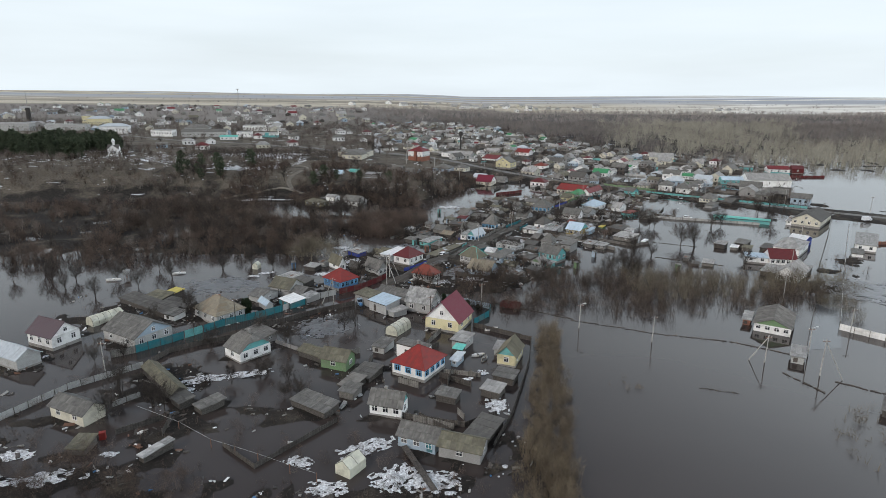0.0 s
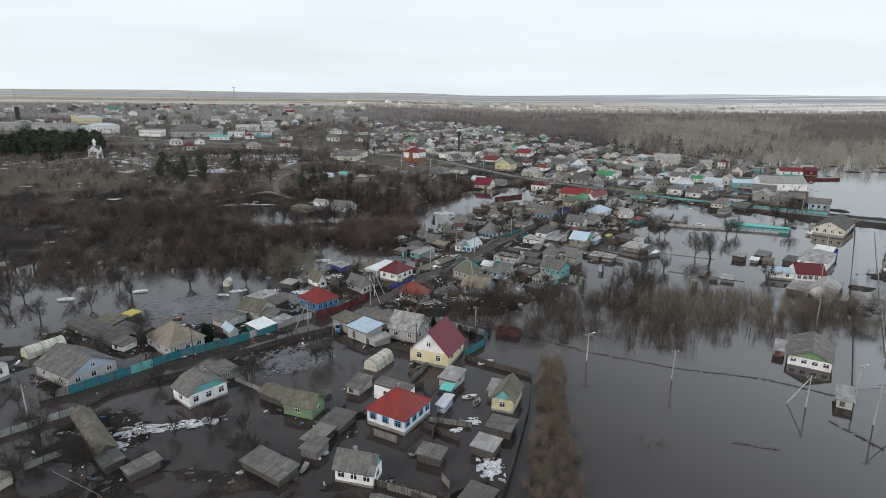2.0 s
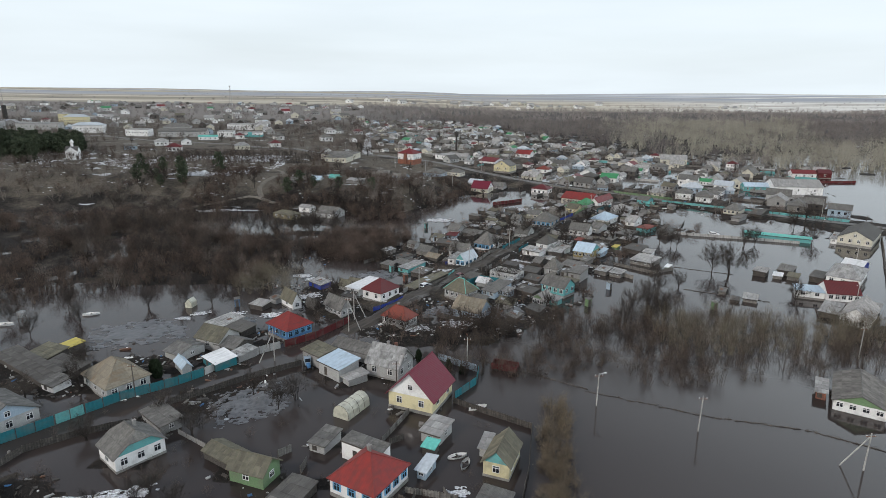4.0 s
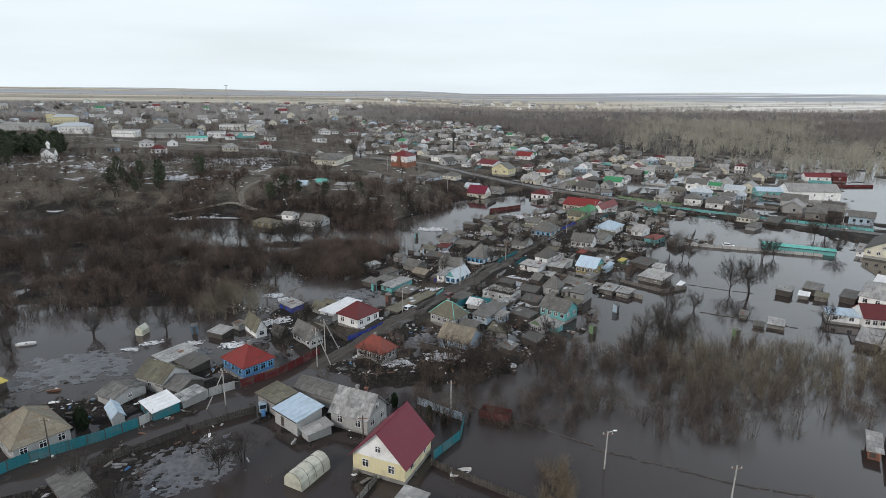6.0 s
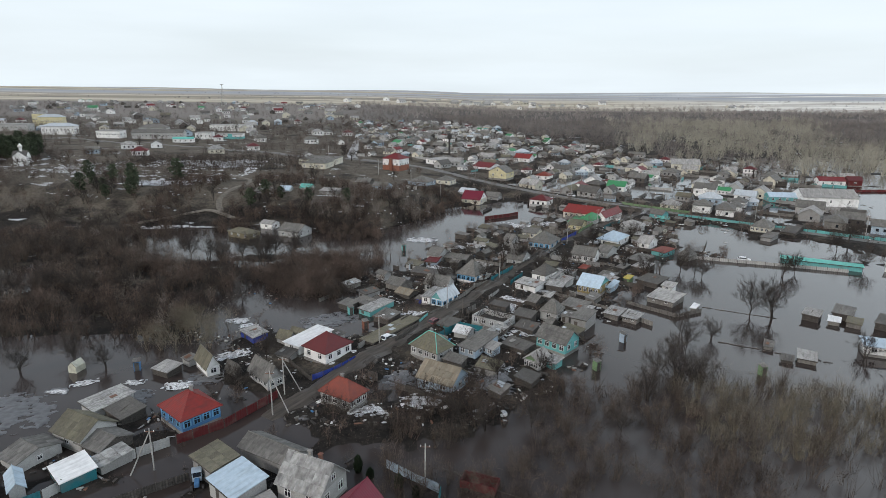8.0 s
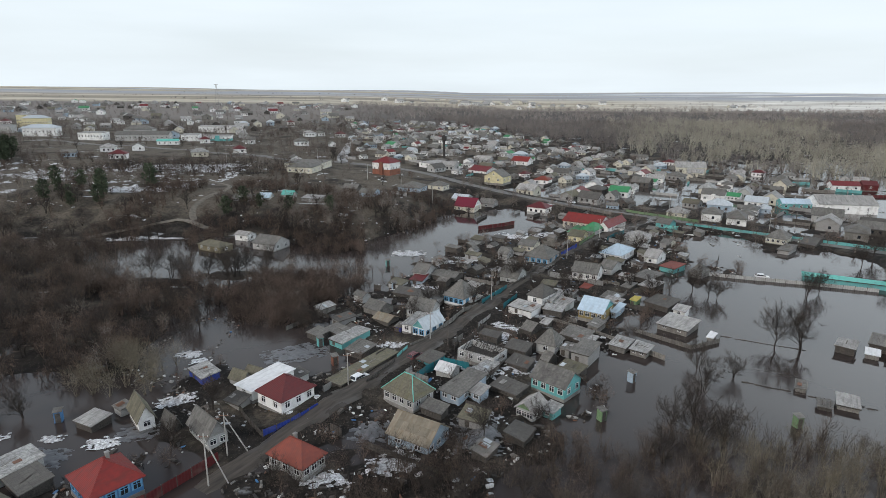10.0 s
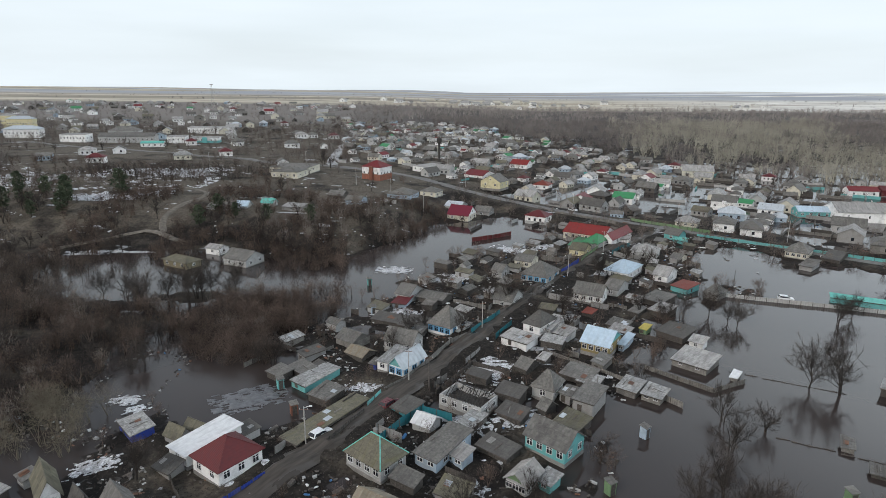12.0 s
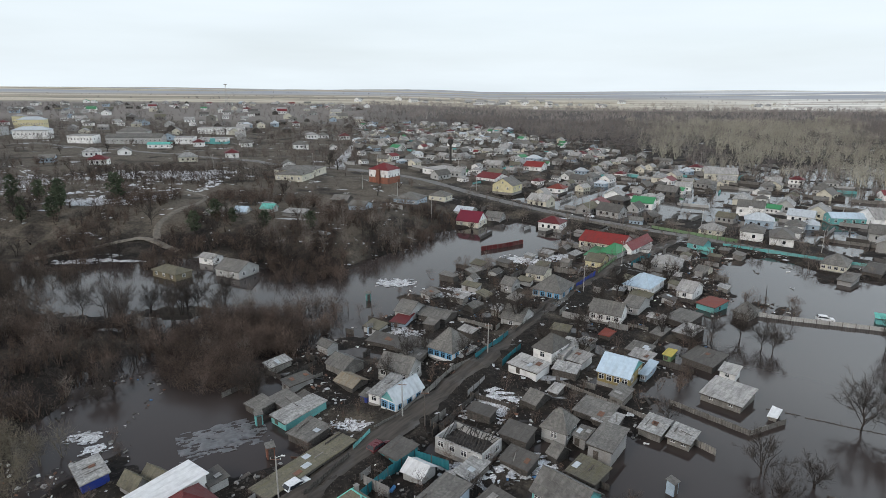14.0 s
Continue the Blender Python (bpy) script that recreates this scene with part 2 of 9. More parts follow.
def bark(name, c1, c2, scale=0.17):
    m, n, l, b = nodes_of(name)
    geo = n.new("ShaderNodeNewGeometry")
    info = n.new("ShaderNodeObjectInfo")
    t = noise_node(n, l, geo.outputs["Position"], scale, 3.0)
    isl = n.new("ShaderNodeMix")
    isl.data_type = "FLOAT"
    isl.inputs[0].default_value = 0.3 if scale > 0.1 else 0.15
    l.new(t.outputs["Fac"], isl.inputs[2])
    l.new(geo.outputs["Random Per Island"], isl.inputs[3])
    col = mix_node(n, l, ramp_node(n, l, isl.outputs[0], 0.25, 0.75), c1, c2)
    hsv = n.new("ShaderNodeHueSaturation")
    l.new(col, hsv.inputs["Color"])
    l.new(ramp_node(n, l, info.outputs["Random"], 0, 1, 0.8, 1.2), hsv.inputs["Value"])
    l.new(hsv.outputs["Color"], b.inputs["Base Color"])
    b.inputs["Roughness"].default_value = 0.95
    b.inputs["Specular IOR Level"].default_value = 0.15
    return m


BARK = bark("bark", (0.025, 0.021, 0.019), (0.065, 0.056, 0.05))
TWIG = bark("twig", (0.07, 0.058, 0.051), (0.185, 0.155, 0.136))
DARKTWIG = bark("dark_twig", (0.03, 0.025, 0.022), (0.085, 0.072, 0.063))
SCRUB = bark("scrub_twig", (0.014, 0.011, 0.0095), (0.168, 0.125, 0.102))
TANTREE = bark("pale_twig", (0.085, 0.073, 0.064), (0.23, 0.2, 0.172), 0.06)
REED = bark("reed_stem", (0.085, 0.067, 0.047), (0.19, 0.152, 0.106))
FLOODSCRUB = bark("drowned_twig", (0.037, 0.029, 0.025), (0.145, 0.115, 0.093))
WILLOW = bark("willow_twig", (0.095, 0.081, 0.06), (0.21, 0.182, 0.137))
POPLAR = bark("poplar_bark", (0.18, 0.168, 0.14), (0.42, 0.395, 0.325), 0.03)
NEEDLE = bark("pine_needle", (0.038, 0.05, 0.032), (0.09, 0.107, 0.066))
THUJA = bark("thuja_spray", (0.012, 0.02, 0.011), (0.035, 0.05, 0.026))
# twigs of the far wood lightened: aerial haze put into their colour
HAZY_FARWOOD = bark("far_wood", (0.12, 0.105, 0.1), (0.33, 0.298, 0.276), 0.02)
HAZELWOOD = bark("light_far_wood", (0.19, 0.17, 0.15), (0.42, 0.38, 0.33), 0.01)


def ground_mat():
    m, n, l, b = nodes_of("ground_soil")
    geo = n.new("ShaderNodeNewGeometry")
    pos = geo.outputs["Position"]
    sep = n.new("ShaderNodeSeparateXYZ")
    l.new(pos, sep.inputs[0])
    fine = noise_node(n, l, pos, 0.9, 6.0)
    mid = noise_node(n, l, pos, 0.07, 5.0)
    mud = mix_node(n, l, ramp_node(n, l, fine.outputs["Fac"], 0.3, 0.7), (0.008, 0.0068, 0.006), (0.03, 0.0255, 0.0215))
    grass = mix_node(n, l, ramp_node(n, l, fine.outputs["Fac"], 0.3, 0.7), (0.07, 0.06, 0.047), (0.15, 0.128, 0.1))
    upland = n.new("ShaderNodeMath")
    upland.operation = "ADD"
    l.new(mid.outputs["Fac"], upland.inputs[0])
    l.new(ramp_node(n, l, sep.outputs["Z"], 1.2, 8.0, -0.1, 0.12), upland.inputs[1])
    col = mix_node(n, l, ramp_node(n, l, upland.outputs[0], 0.42, 0.62), mud, grass)
    litter = noise_node(n, l, pos, 2.6, 8.0)
    col = mix_node(n, l, ramp_node(n, l, litter.outputs["Fac"], 0.56, 0.66, 0.0, 0.75), col, (0.018, 0.016, 0.014))
    col = mix_node(n, l, ramp_node(n, l, litter.outputs["Fac"], 0.4, 0.32, 0.0, 0.4), col, (0.17, 0.15, 0.125))
    col = mix_node(n, l, ramp_node(n, l, sep.outputs["Z"], 0.4, 0.05, 0.0, 0.6), col, (0.02, 0.017, 0.015))
    snowy = noise_node(n, l, pos, 0.11, 6.0, (0.55, 1.2, 1.0))
    high = ramp_node(n, l, sep.outputs["Z"], 0.2, 0.6)
    sn = n.new("ShaderNodeMath")
    sn.operation = "MULTIPLY"
    l.new(ramp_node(n, l, snowy.outputs["Fac"], 0.655, 0.69, 0.0, 0.8), sn.inputs[0])
    l.new(high, sn.inputs[1])
    col = mix_node(n, l, sn.outputs[0], col, (0.62, 0.64, 0.66))
    # darker ground under the woods, then open land: stubble, winter crops, snow and far woods in strips
    # paler under the western town, where haze is put into the soil colour
    col = mix_node(n, l, ramp_node(n, l, sep.outputs["Y"], 800, 1000), col, mix_node(n, l, ramp_node(n, l, sep.outputs["X"], -220, 0), (0.19, 0.172, 0.155), (0.085, 0.075, 0.068)))
    strips = noise_node(n, l, pos, 0.0016, 4.0, (0.3, 2.4, 0.0))
    patchy = noise_node(n, l, pos, 0.006, 5.0, (0.5, 1.6, 0.0))
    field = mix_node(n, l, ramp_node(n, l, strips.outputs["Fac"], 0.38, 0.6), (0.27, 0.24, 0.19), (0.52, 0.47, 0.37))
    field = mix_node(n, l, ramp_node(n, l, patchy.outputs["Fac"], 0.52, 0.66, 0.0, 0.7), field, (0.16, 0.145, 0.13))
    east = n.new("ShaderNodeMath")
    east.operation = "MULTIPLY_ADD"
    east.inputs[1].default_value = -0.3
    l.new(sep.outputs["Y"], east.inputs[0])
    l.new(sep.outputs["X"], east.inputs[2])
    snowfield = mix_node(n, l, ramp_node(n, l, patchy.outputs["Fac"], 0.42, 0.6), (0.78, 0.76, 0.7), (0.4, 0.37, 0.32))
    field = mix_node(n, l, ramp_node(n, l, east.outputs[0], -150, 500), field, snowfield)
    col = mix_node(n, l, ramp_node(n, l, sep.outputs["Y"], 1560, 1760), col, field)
    # far wooded belts greyed and blued: distance haze put into the ground colour
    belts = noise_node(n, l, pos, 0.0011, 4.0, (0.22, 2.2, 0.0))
    hazed_belts = n.new("ShaderNodeMath")
    hazed_belts.operation = "MULTIPLY"
    l.new(ramp_node(n, l, belts.outputs["Fac"], 0.46, 0.52), hazed_belts.inputs[0])
    l.new(ramp_node(n, l, sep.outputs["Y"], 2500, 2900), hazed_belts.inputs[1])
    col = mix_node(n, l, hazed_belts.outputs[0], col, (0.32, 0.335, 0.36))
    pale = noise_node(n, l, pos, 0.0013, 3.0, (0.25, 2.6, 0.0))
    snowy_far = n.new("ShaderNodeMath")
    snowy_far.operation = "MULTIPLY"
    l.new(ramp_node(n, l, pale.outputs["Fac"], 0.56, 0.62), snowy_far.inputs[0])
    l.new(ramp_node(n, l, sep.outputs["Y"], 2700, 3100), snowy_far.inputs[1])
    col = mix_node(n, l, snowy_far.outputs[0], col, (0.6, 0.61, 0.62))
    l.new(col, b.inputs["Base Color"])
    b.inputs["Roughness"].default_value = 0.95
    b.inputs["Specular IOR Level"].default_value = 0.2
    bump_node(n, l, b, fine.outputs["Fac"], 0.8, 0.25)
    return m


def water_mat():
    m, n, l, b = nodes_of("flood_water")
    geo = n.new("ShaderNodeNewGeometry")
    big = noise_node(n, l, geo.outputs["Position"], 0.03, 3.0)
    l.new(mix_node(n, l, big.outputs["Fac"], (0.035, 0.028, 0.0255), (0.05, 0.0405, 0.037)), b.inputs["Base Color"])
    b.inputs["IOR"].default_value = 1.33
    rip = noise_node(n, l, geo.outputs["Position"], 1.1, 3.0)
    l.new(ramp_node(n, l, big.outputs["Fac"], 0.35, 0.65, 0.045, 0.11), b.inputs["Roughness"])
    bump_node(n, l, b, rip.outputs["Fac"], 0.09, 0.05)
    return m


def road_mat():
    m, n, l, b = nodes_of("muddy_road")
    geo = n.new("ShaderNodeNewGeometry")
    pos = geo.outputs["Position"]
    turned = n.new("ShaderNodeMapping")
    turned.inputs["Rotation"].default_value = (0, 0, radians(-57))
    l.new(pos, turned.inputs["Vector"])
    fine = noise_node(n, l, turned.outputs["Vector"], 1.2, 6.0, (0.18, 1.3, 1.0))
    big = noise_node(n, l, turned.outputs["Vector"], 0.2, 4.0, (0.35, 1.6, 1.0))
    col = mix_node(n, l, ramp_node(n, l, fine.outputs["Fac"], 0.3, 0.7), (0.03, 0.0255, 0.021), (0.085, 0.072, 0.06))
    wet = ramp_node(n, l, big.outputs["Fac"], 0.5, 0.62)
    col = mix_node(n, l, wet, col, (0.06, 0.051, 0.042))
    l.new(col, b.inputs["Base Color"])
    l.new(ramp_node(n, l, big.outputs["Fac"], 0.52, 0.64, 0.9, 0.25), b.inputs["Roughness"])
    bump_node(n, l, b, fine.outputs["Fac"], 0.7, 0.1)
    return m


def flooded_mat():
    """Pale road surface under a hand's depth of water."""
    m, n, l, b = nodes_of("flooded_road")
    geo = n.new("ShaderNodeNewGeometry")
    big = noise_node(n, l, geo.outputs["Position"], 0.05, 4.0)
    l.new(mix_node(n, l, ramp_node(n, l, big.outputs["Fac"], 0.3, 0.7), (0.044, 0.046, 0.05), (0.066, 0.069, 0.074)), b.inputs["Base Color"])
    b.inputs["IOR"].default_value = 1.4
    b.inputs["Roughness"].default_value = 0.14
    rip = noise_node(n, l, geo.outputs["Position"], 1.4, 3.0)
    bump_node(n, l, b, rip.outputs["Fac"], 0.15, 0.05)
    return m


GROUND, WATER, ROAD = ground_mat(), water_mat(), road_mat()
FLOODED = flooded_mat()
TRACK = surface("dirt_track", (0.1, 0.087, 0.07), (0.2, 0.178, 0.148), scale=0.7, rough=0.95, bump=0.04, stain=(0.07, 0.06, 0.05))
ASPHALT = surface("worn_asphalt", (0.11, 0.106, 0.1), (0.19, 0.184, 0.174), scale=0.8, rough=0.85, bump=0.02, stain=(0.3, 0.29, 0.28), stain_amount=0.5)
SLUSH = surface("slushy_street", (0.13, 0.12, 0.11), (0.5, 0.5, 0.5), scale=0.35, rough=0.7, bump=0.05)

# ---- ground, water, road ----


def smooth(v):
    v = np.clip(v, 0.0, 1.0)
    return v * v * (3 - 2 * v)


def seg_dist(x, y, x0, y0, x1, y1):
    dx, dy = x1 - x0, y1 - y0
    k = np.clip(((x - x0) * dx + (y - y0) * dy) / (dx * dx + dy * dy), 0, 1)
    return np.hypot(x - x0 - k * dx, y - y0 - k * dy)


def waves(x, y, s, seed):
    """Cheap smooth noise of about unit size with features of s metres."""
    v = 0.0
    rs = np.random.RandomState(seed)
    for k in range(7):
        a, p, f = rs.uniform(0, 6.28), rs.uniform(0, 6.28), rs.uniform(0.6, 1.7) * 6.28 / s
        v = v + np.sin((x * np.cos(a) + y * np.sin(a)) * f + p + 1.3 * np.sin((x * np.sin(a) - y * np.cos(a)) * f * 0.6 + p))
    return v / 2.6


STREET = ((-20, 168), (-8, 187), (3, 205), (17, 228), (34, 259), (52, 291), (77, 326), (101, 350), (113, 362))
HIGHWAY = ((-330, 590), (-160, 532), (-84, 499), (-48, 489), (-16, 478), (5, 460), (26, 433), (46, 412), (68, 390), (96, 369), (113, 357), (137, 336), (160, 314), (230, 262))


def height_at(x, y):
    x, y = np.asarray(x, float), np.asarray(y, float)
    n1, n2, n3 = waves(x, y, 26, 3), waves(x, y, 9, 5), waves(x, y, 90, 8)
    z = -0.55 + 0.22 * n1 + 0.12 * n2
    # yards along the street, partly dry
    along = np.minimum.reduce([seg_dist(x, y, *STREET[i], *STREET[i + 1]) for i in range(1, len(STREET) - 1)])
    yards = smooth((46 - along) / 22) * smooth((y - 158) / 34)
    z = z + yards * (0.86 + 0.16 * n2)
    z = z + smooth((8 - along) / 5) * smooth((y - 172) / 16) * 0.7
    # dry lots in the near quarter
    for x0, y0, x1, y1, r, h in LOTS:
        z = z + h * smooth((r - seg_dist(x, y, x0, y0, x1, y1) + 2.0 * n2) / (0.5 * r))
    for x0, y0, r in PLOTS:
        z = np.maximum(z, -0.62 + 0.68 * smooth((r + 1.4 - np.hypot(x - x0, y - y0) + 1.6 * n2) / 3.5) + 0.05 * n2)
    # bank and plateau
    foot = np.interp(x, [-600, -104, -72, -40, -13, 4, 19, 46, 75, 100], [285, 309, 316, 306, 302, 334, 367, 420, 470, 520])
    top = np.interp(x, [-500, -200, -60, -10, 10, 40, 100], [15, 13, 9.5, 8, 6, 4.5, 3])
    z = z + (top + 0.6 * n3) * smooth((y - foot) / np.interp(x, [-120, -20, 30], [52, 45, 70])) * smooth((135 - x) / 60)
    # scrub flat west of the street
    z = z + smooth((-32 - x) / 25) * smooth((y - 196) / 15) * smooth((300 - y) / 20) * (0.85 + 0.2 * n1)
    # eastern and northern village, soaked
    z = z + smooth((x - 105) / 50) * smooth((y - 250) / 60) * (0.3 + 0.16 * n1) * smooth((1100 - y) / 200)
    z = z + smooth((y - np.interp(x, [60, 150], [440, 545])) / 250) * smooth((x + 40) / 60) * 2.2
    hw = np.minimum.reduce([seg_dist(x, y, *HIGHWAY[i], *HIGHWAY[i + 1]) for i in range(3, len(HIGHWAY) - 1)])
    z = np.maximum(z, smooth((16 - hw) / 9) * np.interp(x, [-60, 0, 46, 96, 137, 230], [9.2, 6.6, 3.4, 1.5, 0.9, 0.7]) - 0.6 * (hw > 16))
    # ponds
    for px, py, rx, ry, a, d in PONDS:
        c, s = math.cos(radians(a)), math.sin(radians(a))
        u, v = ((x - px) * c + (y - py) * s) / rx, (-(x - px) * s + (y - py) * c) / ry
        k = smooth((1.15 - np.hypot(u, v) + 0.08 * n2) / 0.3)
        z = z * (1 - k) + d * k
    far = np.hypot(x, y)
    z = z + smooth((far - 1000) / 900) * 5 + smooth((far - 1500) / 3200) * (24 + 5 * waves(x, y, 2600, 11) - 0.0022 * np.minimum(x, 0)) + smooth((far - 3300) / 2500) * smooth((x - 300) / 1800) * 22
    return z


# low muddy plots round the nearest houses: x, y, radius
PLOTS = (
    (-89, 128, 6), (-72, 131, 8), (-57, 145, 7), (-43, 122, 6), (-43, 132, 6), (-22, 117, 5), (-28, 121, 5), (-5, 115, 6), (3, 118, 4), (-10, 98, 5), (-3, 88, 5), (4, 85, 5), (5, 128, 4), (4, 124, 3), (15, 120, 6), (13, 124, 4), (13, 111, 4), (10, 105, 4), (1, 103, 4), (7, 91, 5), (-13, 126, 4), (-23, 99, 6), (-18, 104, 4), (-15, 112, 5), (-18, 108, 4), (-65, 96, 6), (-58, 86, 4), (-55, 108, 10), (-48, 100, 4), (-42, 99, 4), (-45, 84, 5), (-90, 117, 7), (-79, 151, 12), (-78, 157, 5), (-76, 161, 4), (-71, 151, 6), (-68, 144, 4), (-47, 152, 4), (-41, 155, 5), (-37, 158, 4), (-45, 165, 5), (-41, 162, 5), (-50, 159, 5), (-21, 156, 5), (-16, 151, 5), (-12, 147, 4), (-13, 159, 7), (-5, 152, 6), (2, 140, 7),
)
LOTS = (
    (-24, 68, 4, 74, 8, 0.75), (-47, 92, -30, 97, 7, 0.65), (14, 82, 12, 100, 6, 0.6), (-92, 140, -60, 150, 11, 0.6),
    (-84, 96, -70, 86, 9, 0.6), (-40, 138, -24, 150, 8, 0.5), (-60, 66, -75, 78, 8, 0.6), (-2, 168, 30, 182, 10, 0.6),
    (-60, 146, -38, 165, 9, 0.5), (112, 172, 140, 205, 10, 0.6), (96, 300, 190, 330, 9, 0.7), (103, 224, 124, 214, 7, 0.75), (132, 280, 158, 270, 6, 0.6), (104, 286, 112, 276, 6, 0.55), (20, 386, 44, 402, 20, 1.4), (-64, 72, -52, 80, 7, 0.7), (-44, 72, -36, 76, 6, 0.6),
)
PONDS = (
    (-24, 288, 24, 10, 14, -1.0), (-4, 318, 16, 8, 58, -1.0), (-67, 291, 31, 18, 20, -1.0), (-40, 228, 8, 20, -10, -0.8), (-14, 216, 14, 8, 15, -0.7), (118, 312, 13, 24, -30, -1.0), (145, 292, 14, 18, -30, -1.0),
    (105, 225, 34, 62, -35, -1.0), (68, 120, 60, 55, 0, -1.2), (287, 366, 72, 76, 0, -1.0), (-85, 182, 48, 19, 10, -0.8), (-114, 246, 9, 20, 5, -0.8),
    (-20, 226, 13, 12, 30, -0.8), (42, 346, 20, 15, 40, -0.9), (175, 465, 30, 10, 57, -0.8), (140, 440, 24, 7, 57, -0.8), (215, 380, 26, 12, 10, -0.8),
)


def axis_steps(lo, hi, a, b, fine, growth):
    """Grid lines: fine between a and b, growing away from there to lo and hi."""
    v = list(np.arange(a, b + fine, fine))
    s = fine
    while v[-1] < hi:
        s *= growth
        v.append(min(v[-1] + s, hi))
    s, w = fine, [a]
    while w[-1] > lo:
        s *= growth
        w.append(max(w[-1] - s, lo))
    return np.array(w[:0:-1] + v)


def build_ground():
    xs, ys = axis_steps(-4600, 4600, -140, 220, 2.0, 1.09), axis_steps(-1500, 4850, 55, 420, 2.0, 1.07)
    gx, gy = np.meshgrid(xs, ys)
    gz = height_at(gx, gy)
    verts = np.stack([gx, gy, gz], -1).reshape(-1, 3)
    nx, ny = len(xs), len(ys)
    i = (np.arange(ny - 1)[:, None] * nx + np.arange(nx - 1)[None]).ravel()
    faces = np.stack([i, i + 1, i + nx + 1, i + nx], 1)
    me = bpy.data.meshes.new("ground")
    me.from_pydata(verts.tolist(), [], faces.tolist())
    me.polygons.foreach_set("use_smooth", [True] * len(me.polygons))
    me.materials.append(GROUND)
    tagged(new("ground", me), "muddy brown soil with dry grass and snow remains", "ground", kind="structure")


def strip(name, pts, width, mat, lift, label, category, drop=0.0):
    """A ribbon that lies on the ground along pts."""
    vs, fs = [], []
    p = []
    for (x0, y0), (x1, y1) in zip(pts, pts[1:]):
        k = max(2, int(math.hypot(x1 - x0, y1 - y0) / 3))
        p += [(x0 + (x1 - x0) * i / k, y0 + (y1 - y0) * i / k) for i in range(k)]
    p.append(pts[-1])
    p = np.array(p, float)
    for _ in range(6):
        p[1:-1] = (p[:-2] + p[1:-1] * 2 + p[2:]) / 4
    d = np.gradient(p, axis=0)
    d /= np.linalg.norm(d, axis=1)[:, None]
    nrm = np.stack([-d[:, 1], d[:, 0]], 1)
    for i, q in enumerate(p):
        w = width * (1 + 0.1 * math.sin(i * 0.7) + 0.06 * math.sin(i * 2.3))
        zc = max(float(height_at(*(q + nrm[i] * s * w / 2))) for s in (-1, -0.5, 0, 0.5, 1)) + lift
        for s in (-1, -0.5, 0, 0.5, 1):
            e = q + nrm[i] * s * w / 2
            vs.append((e[0], e[1], zc - (0.5 if abs(s) == 1 else 0.0) - drop))
        if i:
            a = (i - 1) * 5
            fs += [(a + j, a + j + 5, a + j + 6, a + j + 1) for j in range(4)]
    me = bpy.data.meshes.new(name)
    me.from_pydata(vs, [], [f[::-1] for f in fs])
    me.materials.append(mat)
    return tagged(new(name, me), label, category, kind="structure")


build_ground()
wm = bpy.data.meshes.new("water")
wm.from_pydata([(-900, -600, 0), (1500, -600, 0), (1500, 1300, 0), (-900, 1300, 0)], [], [(0, 1, 2, 3)])
wm.materials.append(WATER)
tagged(new("water", wm), "still brown flood water reflecting the sky", "water", kind="structure")
strip("road_1", STREET, 5.5, ROAD, 0.1, "wet muddy village street between fences", "road")
strip("road_2", HIGHWAY, 7.5, ASPHALT, 0.15, "grey embanked road above the flood", "road")
strip("road_3", ((-120, 318), (-112, 321), (-103, 327), (-92, 335), (-85, 335), (-80, 329), (-74, 327)), 3.2, TRACK, 0.1, "pale dirt track climbing the bank", "road")
strip("road_4", ((-85, 334), (-91, 344), (-88, 362), (-84, 374), (-90, 390), (-102, 396), (-135, 392), (-180, 420), (-250, 470)), 3.4, TRACK, 0.12, "pale dirt track across the plateau", "road")
strip("road_5", ((-52, 492), (-58, 520), (-62, 563), (-70, 635), (-77, 715), (-84, 790)), 8.0, SLUSH, 0.12, "straight village street with slush and snow", "road")


def water_strip(name, left, right, label):
    """A flooded street between its two edge lines, a hand above the flood plain."""
    vs = []
    for (ax, ay), (bx, by) in zip(left, right):
        vs += [(ax, ay, 0.02), ((ax + bx) / 2, (ay + by) / 2, 0.035), (bx, by, 0.02)]
    fs = [(3 * i + j + 1, 3 * i + j + 4, 3 * i + j + 3, 3 * i + j) for i in range(len(left) - 1) for j in range(2)]
    me = bpy.data.meshes.new(name)
    me.from_pydata(vs, [], fs)
    me.materials.append(FLOODED)
    return tagged(new(name, me), label, "road", kind="structure")


water_strip("road_6", ((84, 127), (89, 134.5), (112, 169), (137.5, 206.5), (171, 257.5), (184, 277)), ((92, 128), (99, 139), (120, 170), (145, 206.5), (177.5, 254), (191, 274)), "pale flooded asphalt road under shallow water")
water_strip("road_7", ((111, 367), (134, 405), (158, 444), (175, 468), (200, 505)), ((117, 364), (140, 401), (164, 440), (181, 464), (206, 501)), "pale flooded village street under shallow water")

# ---- builders ----


def mesh_of(name, vs, fs, mat, smooth_faces=False):
    me = bpy.data.meshes.new(name)
    me.from_pydata(vs, [], fs)
    me.materials.append(mat)
    if smooth_faces:
        me.polygons.foreach_set("use_smooth", [True] * len(me.polygons))
    return me


def part_mesh(name, me, parent, label="", at=None):
    ob = new(name, me)
    ob.parent = parent
    if at is not None:
        ob.matrix_basis = at
    if label:
        ob["label"] = label
    return ob


def part(name, bm, mat, parent, label=""):
    me = bpy.data.meshes.new(name)
    bm.to_mesh(me)
    bm.free()
    me.materials.append(mat)
    return part_mesh(name, me, parent, label)


def thing(name, x, y, z, rot, label, category, group=""):
    ob = new(name)
    ob.empty_display_size = 0.2
    ob.matrix_basis = pose(x, y, z, 0, 0, rot)
    return tagged(ob, label, category, group)


